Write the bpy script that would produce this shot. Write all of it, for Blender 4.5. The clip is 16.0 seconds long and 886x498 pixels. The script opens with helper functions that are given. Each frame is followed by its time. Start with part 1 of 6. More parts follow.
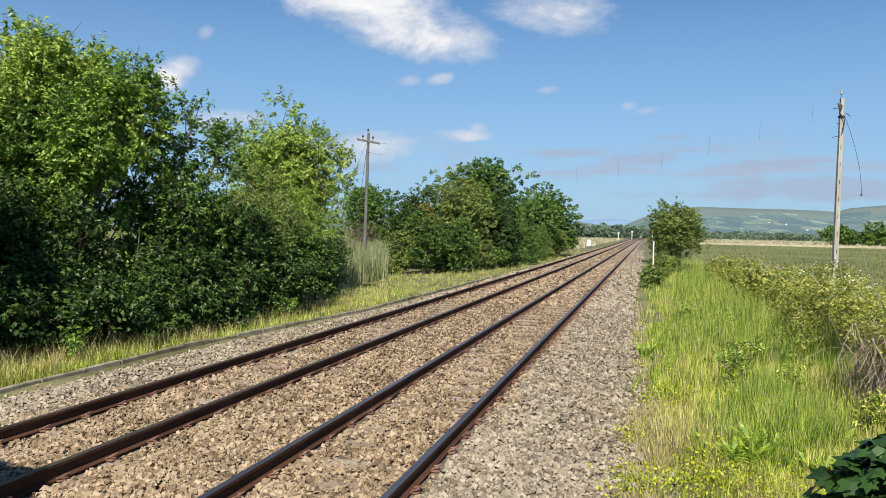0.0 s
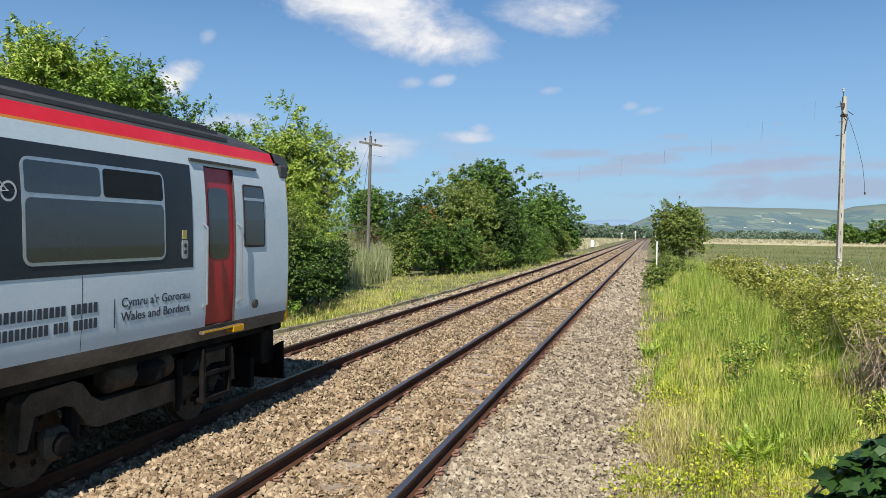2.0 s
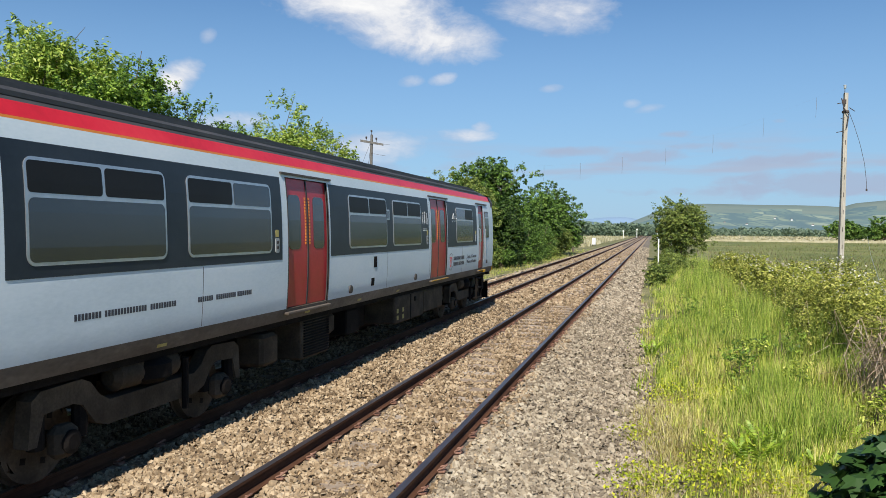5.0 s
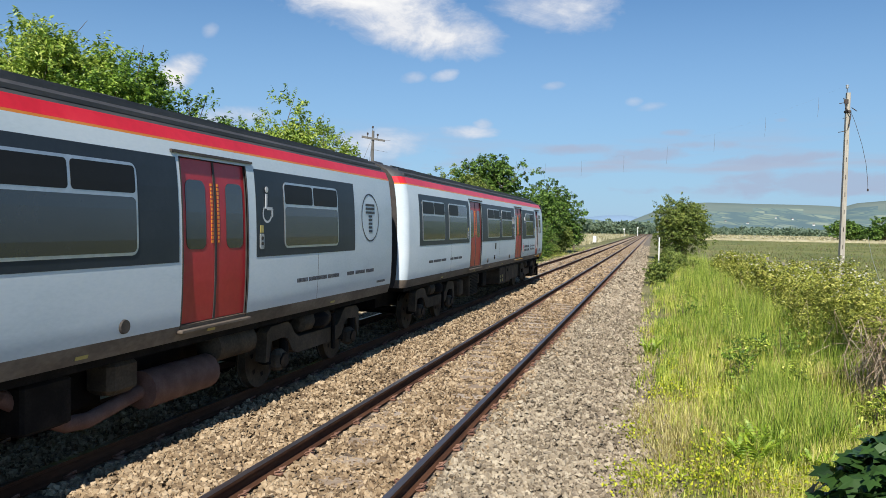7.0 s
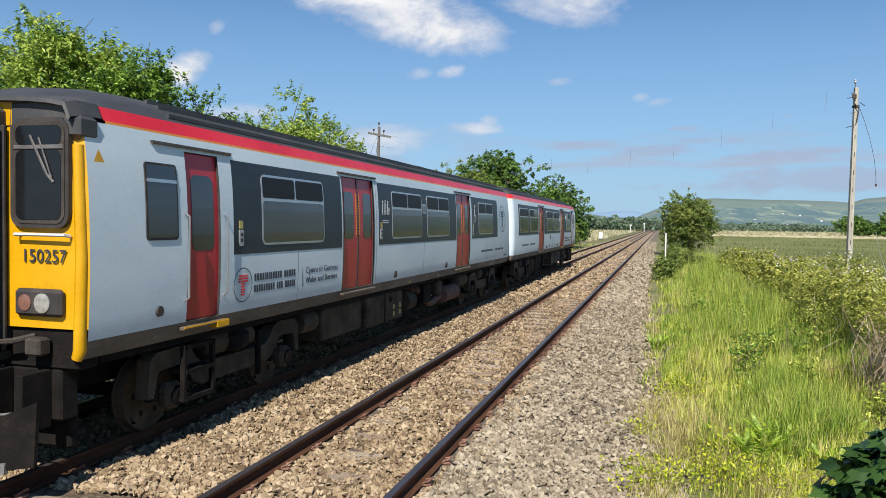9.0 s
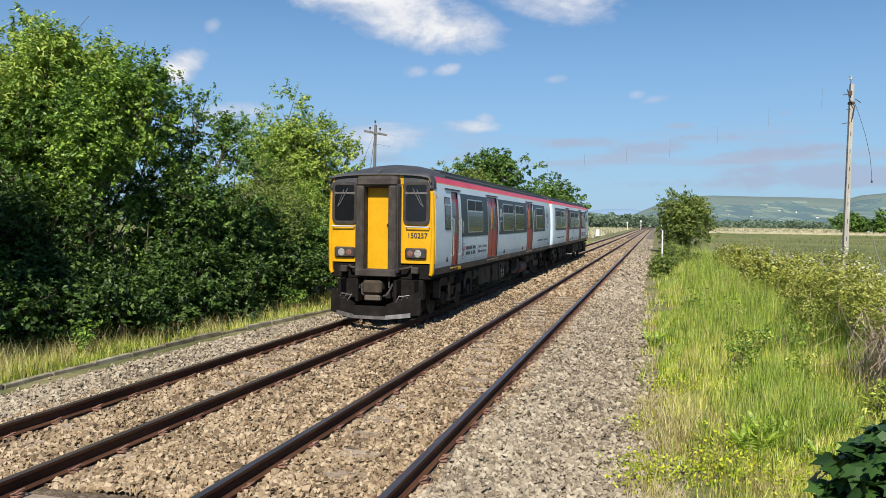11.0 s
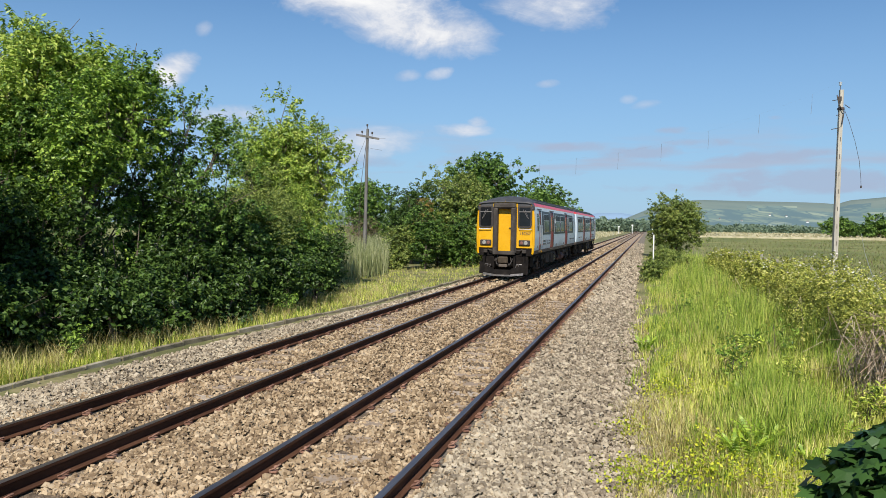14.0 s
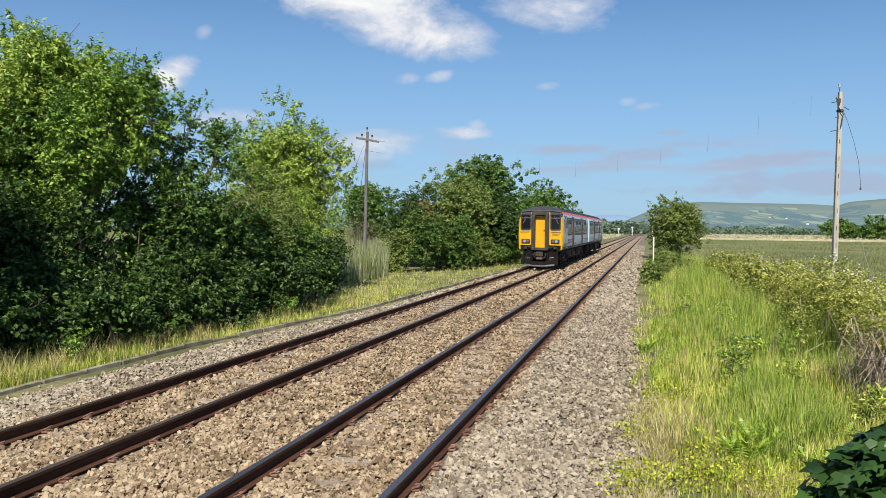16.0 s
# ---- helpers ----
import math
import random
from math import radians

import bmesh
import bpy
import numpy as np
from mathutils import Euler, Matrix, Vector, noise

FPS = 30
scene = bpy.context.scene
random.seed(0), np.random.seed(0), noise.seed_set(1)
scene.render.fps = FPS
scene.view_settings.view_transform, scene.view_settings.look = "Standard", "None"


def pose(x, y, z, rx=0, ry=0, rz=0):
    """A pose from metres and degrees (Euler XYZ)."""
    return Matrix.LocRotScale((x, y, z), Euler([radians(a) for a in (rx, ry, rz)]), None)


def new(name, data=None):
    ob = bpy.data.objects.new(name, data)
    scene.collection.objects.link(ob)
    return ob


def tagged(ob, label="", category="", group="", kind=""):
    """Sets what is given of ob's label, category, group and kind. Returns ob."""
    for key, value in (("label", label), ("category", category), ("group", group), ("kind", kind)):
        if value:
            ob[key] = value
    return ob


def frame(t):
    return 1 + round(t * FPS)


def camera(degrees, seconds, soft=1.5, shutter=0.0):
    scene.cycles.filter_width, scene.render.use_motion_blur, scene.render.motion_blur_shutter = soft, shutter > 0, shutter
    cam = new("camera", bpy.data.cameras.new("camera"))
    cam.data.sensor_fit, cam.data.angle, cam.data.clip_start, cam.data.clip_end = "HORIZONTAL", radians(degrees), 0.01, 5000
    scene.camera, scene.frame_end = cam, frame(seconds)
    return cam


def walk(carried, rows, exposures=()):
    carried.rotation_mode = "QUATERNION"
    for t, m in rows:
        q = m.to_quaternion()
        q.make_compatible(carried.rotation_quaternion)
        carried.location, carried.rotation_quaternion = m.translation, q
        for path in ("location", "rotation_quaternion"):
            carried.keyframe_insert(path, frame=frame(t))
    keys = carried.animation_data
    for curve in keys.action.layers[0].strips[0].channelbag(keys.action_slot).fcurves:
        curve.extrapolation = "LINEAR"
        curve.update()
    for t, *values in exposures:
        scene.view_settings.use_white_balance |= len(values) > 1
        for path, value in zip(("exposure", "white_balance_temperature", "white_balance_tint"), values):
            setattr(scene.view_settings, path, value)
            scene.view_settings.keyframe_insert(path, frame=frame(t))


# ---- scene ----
cam = camera(60.41, 16.0, soft=0.5)
PATH = [  # seconds, x, y, z, tilt, turn, lean
    (0, 0.000, 0.000, 2.383, 88.520, 15.065, 1.273), (0.5, -0.002, -0.002, 2.384, 88.550, 15.088, 1.108),
    (1, 0.005, -0.007, 2.388, 88.587, 15.156, 0.972), (1.5, 0.009, -0.012, 2.392, 88.607, 15.232, 0.910),
    (2, 0.012, -0.008, 2.390, 88.646, 15.314, 0.808), (2.5, 0.011, -0.006, 2.386, 88.651, 15.355, 0.702),
    (3, 0.008, -0.005, 2.384, 88.625, 15.397, 0.641), (3.5, 0.007, -0.005, 2.387, 88.553, 15.422, 0.595),
    (4, 0.007, -0.005, 2.386, 88.538, 15.439, 0.530), (6.5, 0.024, -0.006, 2.392, 88.417, 15.409, 0.858),
    (7, 0.016, -0.005, 2.392, 88.273, 15.466, 1.026), (7.5, 0.016, -0.014, 2.389, 88.148, 15.598, 1.047),
    (8, 0.017, -0.012, 2.383, 88.046, 15.751, 1.026), (8.5, 0.019, -0.011, 2.385, 88.000, 15.842, 0.985),
    (9, 0.018, -0.009, 2.381, 87.989, 15.926, 0.943), (11.5, 0.025, -0.002, 2.375, 87.826, 15.641, 0.726),
    (12, 0.020, -0.007, 2.381, 87.821, 15.520, 0.824), (12.5, 0.023, -0.005, 2.378, 87.891, 15.424, 0.813),
    (13, 0.015, 0.003, 2.387, 87.944, 15.306, 0.906), (13.5, 0.025, -0.008, 2.378, 88.085, 15.209, 0.849),
    (14, 0.022, -0.004, 2.382, 88.141, 15.087, 0.861), (14.5, 0.030, -0.010, 2.379, 88.210, 15.033, 0.762),
    (15, 0.023, -0.003, 2.384, 88.214, 14.985, 0.810), (15.5, 0.023, -0.009, 2.385, 88.270, 15.022, 0.750),
    (16, 0.029, -0.020, 2.389, 88.336, 15.095, 0.724),
]


def held(x, y, z, tilt, turn, lean):
    """A camera pose: tilt up from straight down, turn to the left of the track, lean about the view."""
    return pose(x, y, z) @ pose(0, 0, 0, 0, 0, turn) @ pose(0, 0, 0, tilt, 0, 0) @ pose(0, 0, 0, 0, 0, lean)


walk(cam, [(t, held(*v)) for t, *v in PATH])

# ---- light ----
SUN_WAY = Vector((-0.16, 1.0, -1.0)).normalized()
scene.view_settings.exposure = 0.34
sun = new("sun", bpy.data.lights.new("sun", "SUN"))
sun.data.energy, sun.data.angle, sun.data.color = 5.0, radians(0.53), (1.0, 0.95, 0.87)
sun.matrix_world = Matrix.Translation((8, -40, 45)) @ SUN_WAY.to_track_quat("-Z", "Y").to_matrix().to_4x4()

world = bpy.data.worlds.new("world")
scene.world = world
world.use_nodes = True


def sky(nt):
    """Blue summer sky with a few cumulus clouds and thin grey streaks low over the hills."""
    n, k = nt.nodes, nt.links
    n.clear()

    def node(kind, **kw):
        o = n.new(kind)
        for key, v in kw.items():
            if key == "op":
                o.operation = v
        return o

    def math2(op, a, b=None, c=None):
        o = node("ShaderNodeMath", op=op)
        for i, v in enumerate((a, b, c)):
            if v is None:
                continue
            if isinstance(v, (int, float)):
                o.inputs[i].default_value = v
            else:
                k.new(v, o.inputs[i])
        return o.outputs[0]

    out, bg, tex = n.new("ShaderNodeOutputWorld"), n.new("ShaderNodeBackground"), n.new("ShaderNodeTexSky")
    tex.sky_type, tex.sun_disc = "NISHITA", False
    tex.sun_elevation, tex.sun_rotation = radians(44.6), radians(171)
    tex.air_density, tex.dust_density, tex.ozone_density = 1.0, 0.0, 3.0
    bg.inputs["Strength"].default_value = 0.075
    co = n.new("ShaderNodeTexCoord").outputs["Generated"]
    big, fine = n.new("ShaderNodeTexNoise"), n.new("ShaderNodeTexNoise")
    drawn = n.new("ShaderNodeMapping")
    drawn.inputs["Scale"].default_value = (1.0, 1.0, 2.1)
    k.new(co, drawn.inputs["Vector"])
    for o, sc, det, rg in ((big, 7.5, 9.0, 0.6), (fine, 26.0, 8.0, 0.62)):
        o.inputs["Scale"].default_value, o.inputs["Detail"].default_value = sc, det
        o.inputs["Roughness"].default_value, o.inputs["Distortion"].default_value = rg, 0.5
        k.new(drawn.outputs[0], o.inputs["Vector"])
    rag = math2("ADD", math2("MULTIPLY", math2("SUBTRACT", big.outputs["Fac"], 0.5), 2.6),
                math2("MULTIPLY", math2("SUBTRACT", fine.outputs["Fac"], 0.5), 1.1))
    def blobs(group, ragged=1.0):
        """Ragged cloud cover from a list of flattened patches."""
        total = None
        # azimuth from the track, elevation, half width, half height, lean, density; all in degrees
        for az, el, w, h, lean, dens in group:
            a, e, s = radians(az), radians(el), radians(lean)
            f = Vector((math.sin(a) * math.cos(e), math.cos(a) * math.cos(e), math.sin(e)))
            r = f.cross(Vector((0, 0, 1))).normalized()
            u = r.cross(f)
            r, u = r * math.cos(s) + u * math.sin(s), u * math.cos(s) - r * math.sin(s)
            parts = []
            for axis, size in ((r, w), (u, h)):
                d = node("ShaderNodeVectorMath", op="DOT_PRODUCT")
                k.new(co, d.inputs[0])
                d.inputs[1].default_value = axis / math.tan(radians(size))
                parts.append(d.outputs["Value"])
            fr = node("ShaderNodeVectorMath", op="DOT_PRODUCT")
            k.new(co, fr.inputs[0])
            fr.inputs[1].default_value = f
            r2 = math2("ADD", math2("MULTIPLY", parts[0], parts[0]), math2("MULTIPLY", parts[1], parts[1]))
            v = math2("ADD", math2("SUBTRACT", 1.0, r2), math2("MULTIPLY", rag, ragged))
            v = math2("MULTIPLY", math2("MULTIPLY", v, dens), math2("GREATER_THAN", fr.outputs["Value"], 0.5))
            v = math2("MAXIMUM", v, 0.0)
            total = v if total is None else math2("MAXIMUM", total, v)
        return total

    total, flat = blobs(CLOUDS), blobs(FLAT, 2.2)
    # thin streaks low in the sky
    sep = n.new("ShaderNodeSeparateXYZ")
    k.new(co, sep.inputs[0])
    mp = n.new("ShaderNodeMapping")
    mp.inputs["Scale"].default_value = (5.0, 5.0, 42.0)
    k.new(co, mp.inputs["Vector"])
    st = n.new("ShaderNodeTexNoise")
    st.inputs["Scale"].default_value, st.inputs["Detail"].default_value = 1.0, 5.0
    k.new(mp.outputs[0], st.inputs["Vector"])
    low = math2("SUBTRACT", 1.0, math2("MULTIPLY", math2("ABSOLUTE", math2("SUBTRACT", sep.outputs["Z"], 0.075)), 16.0))
    streak = math2("MULTIPLY", math2("MAXIMUM", math2("SUBTRACT", st.outputs["Fac"], 0.5), 0.0), math2("MAXIMUM", low, 0.0))
    streak = math2("MINIMUM", math2("MULTIPLY", streak, 5.5), 0.8)
    cover = math2("MINIMUM", total, 1.0)
    haze = n.new("ShaderNodeMixRGB")
    near = math2("SUBTRACT", 1.0, math2("MULTIPLY", math2("ABSOLUTE", sep.outputs["Z"]), 3.2))
    k.new(math2("MULTIPLY", math2("MAXIMUM", near, 0.0), 0.85), haze.inputs["Fac"])
    deep = n.new("ShaderNodeMixRGB")
    deep.blend_type, deep.inputs["Fac"].default_value = "MULTIPLY", 1.0
    k.new(tex.outputs[0], deep.inputs["Color1"])
    deep.inputs["Color2"].default_value = (0.69, 0.955, 1.14, 1)
    k.new(deep.outputs[0], haze.inputs["Color1"])
    haze.inputs["Color2"].default_value = (3.5, 5.4, 7.95, 1)
    mid = n.new("ShaderNodeMixRGB")
    k.new(streak, mid.inputs["Fac"])
    k.new(haze.outputs[0], mid.inputs["Color1"])
    mid.inputs["Color2"].default_value = (4.5, 5.15, 6.7, 1)
    low_cloud = n.new("ShaderNodeMixRGB")
    k.new(math2("MINIMUM", flat, 0.75), low_cloud.inputs["Fac"])
    k.new(mid.outputs[0], low_cloud.inputs["Color1"])
    low_cloud.inputs["Color2"].default_value = (4.2, 5.05, 6.8, 1)
    tone = n.new("ShaderNodeMixRGB")
    k.new(math2("MINIMUM", math2("MULTIPLY", math2("MAXIMUM", math2("ADD", math2("MULTIPLY", total, 0.6), math2("MULTIPLY", rag, 0.35)), 0.0), 1.0), 1.0), tone.inputs["Fac"])
    tone.inputs["Color1"].default_value, tone.inputs["Color2"].default_value = (5.3, 5.9, 7.4, 1), (10.2, 10.2, 10.2, 1)
    mix = n.new("ShaderNodeMixRGB")
    k.new(cover, mix.inputs["Fac"])
    k.new(low_cloud.outputs[0], mix.inputs["Color1"])
    k.new(tone.outputs[0], mix.inputs["Color2"])
    k.new(mix.outputs[0], bg.inputs["Color"])
    k.new(bg.outputs[0], out.inputs[0])


CLOUDS = [(-21.5, 16.0, 7.4, 2.5, -8, 0.9), (-17.4, 14.3, 6.6, 2.0, -4, 1.0), (-7.4, 15.9, 5.2, 2.0, -6, 0.75),
          (-34.6, 10.5, 2.1, 1.1, 28, 0.9), (-32.6, 13.4, 0.7, 0.6, 40, 0.4), (-18.0, 10.9, 1.1, 0.45, 5, 0.5),
          (-15.6, 11.1, 1.1, 0.45, 12, 0.55), (-13.7, 7.0, 2.4, 0.6, 2, 0.75), (-12.6, 7.6, 0.9, 0.5, 8, 0.7), (-0.4, 8.8, 1.1, 0.35, 8, 0.35),
          (-7.5, 10.4, 1.0, 0.35, 4, 0.5), (-20.5, 5.9, 4.5, 1.3, 3, 0.75), (-31, 7.5, 2.8, 0.9, 8, 0.7),
          (-14.4, 14.3, 3.4, 1.6, -4, 0.9), (-1.6, 9.2, 0.6, 0.35, 0, 0.3),
          (-60, 22, 12, 3, 10, 0.8), (40, 20, 14, 3, -5, 0.8), (75, 28, 10, 4, 0, 0.8), (-110, 30, 16, 5, 0, 0.8)]
FLAT = [(7.6, 5.0, 4.6, 0.4, 2, 0.8), (-0.5, 5.4, 3.2, 0.5, 3, 0.8), (3.4, 6.1, 2.6, 0.35, 0, 0.7), (10.0, 3.3, 8.0, 0.9, 0, 0.7), (-6.5, 5.8, 3.2, 0.4, 2, 0.6), (1, 2.9, 7.0, 0.4, 0, 0.5),
        (8.4, 7.6, 0.9, 0.25, -4, 0.6), (1.6, 7.0, 1.4, 0.3, 0, 0.6), (-6.0, 3.9, 2.6, 0.35, 3, 0.5), (-21, 4.6, 5.0, 0.5, 0, 0.5)]
sky(world.node_tree)


# ---- materials ----
def surface(name, colours, scale=4.0, rough=0.7, bump=0.2, metal=0.0, fine=12.0, island=0.0, each=0.0, spec=0.5, stretch=(1, 1, 1),
            through_light=0.0, depth=0.01):
    """A material of mottled colours at two scales, with fine relief. island and each vary the value of loose pieces and of objects."""
    m = bpy.data.materials.new(name)
    m.use_nodes = True
    n, k = m.node_tree.nodes, m.node_tree.links
    b = n["Principled BSDF"]
    co, mp = n.new("ShaderNodeTexCoord"), n.new("ShaderNodeMapping")
    mp.inputs["Scale"].default_value = stretch
    k.new(co.outputs["Object"], mp.inputs["Vector"])
    big, small = n.new("ShaderNodeTexNoise"), n.new("ShaderNodeTexNoise")
    for o, sc in ((big, scale), (small, scale * fine)):
        o.inputs["Scale"].default_value, o.inputs["Detail"].default_value = sc, 5.0
        k.new(mp.outputs[0], o.inputs["Vector"])
    add = n.new("ShaderNodeMath")
    add.operation = "MULTIPLY_ADD"
    k.new(small.outputs["Fac"], add.inputs[0])
    add.inputs[1].default_value = 0.45
    k.new(big.outputs["Fac"], add.inputs[2])
    fac = add.outputs[0]
    for amount, source in ((island, "geo"), (each, "obj")):
        if amount:
            o = n.new("ShaderNodeNewGeometry") if source == "geo" else n.new("ShaderNodeObjectInfo")
            a = n.new("ShaderNodeMath")
            a.operation = "MULTIPLY_ADD"
            k.new(o.outputs["Random Per Island" if source == "geo" else "Random"], a.inputs[0])
            a.inputs[1].default_value = amount
            k.new(fac, a.inputs[2])
            s = n.new("ShaderNodeMath")
            s.operation = "SUBTRACT"
            k.new(a.outputs[0], s.inputs[0])
            s.inputs[1].default_value = amount * 0.5
            fac = s.outputs[0]
    ramp = n.new("ShaderNodeValToRGB")
    els = ramp.color_ramp.elements
    lo, hi = 0.42, 1.02
    while len(els) < len(colours):
        els.new(0.5)
    for i, c in enumerate(colours):
        els[i].position = lo + (hi - lo) * i / max(1, len(colours) - 1)
        els[i].color = (*c, 1)
    k.new(fac, ramp.inputs["Fac"])
    k.new(ramp.outputs[0], b.inputs["Base Color"])
    b.inputs["Roughness"].default_value, b.inputs["Metallic"].default_value = rough, metal
    b.inputs["Specular IOR Level"].default_value = spec
    if bump:
        bp = n.new("ShaderNodeBump")
        bp.inputs["Strength"].default_value, bp.inputs["Distance"].default_value = bump, depth
        k.new(small.outputs["Fac"], bp.inputs["Height"])
        k.new(bp.outputs[0], b.inputs["Normal"])
    if through_light:
        tr, mx = n.new("ShaderNodeBsdfTranslucent"), n.new("ShaderNodeMixShader")
        k.new(ramp.outputs[0], tr.inputs["Color"])
        mx.inputs["Fac"].default_value = through_light
        k.new(b.outputs[0], mx.inputs[1])
        k.new(tr.outputs[0], mx.inputs[2])
        k.new(mx.outputs[0], n["Material Output"].inputs["Surface"])
    return m


def leafy(name, dark, light, yellow=None, rough=0.45, scale=0.5, through_light=0.3):
    return surface(name, [dark, tuple((a + b) / 2 for a, b in zip(dark, light)), light] + ([yellow] if yellow else []),
                   scale=scale, rough=rough, bump=0, island=0.75, fine=6, through_light=through_light, spec=0.4)


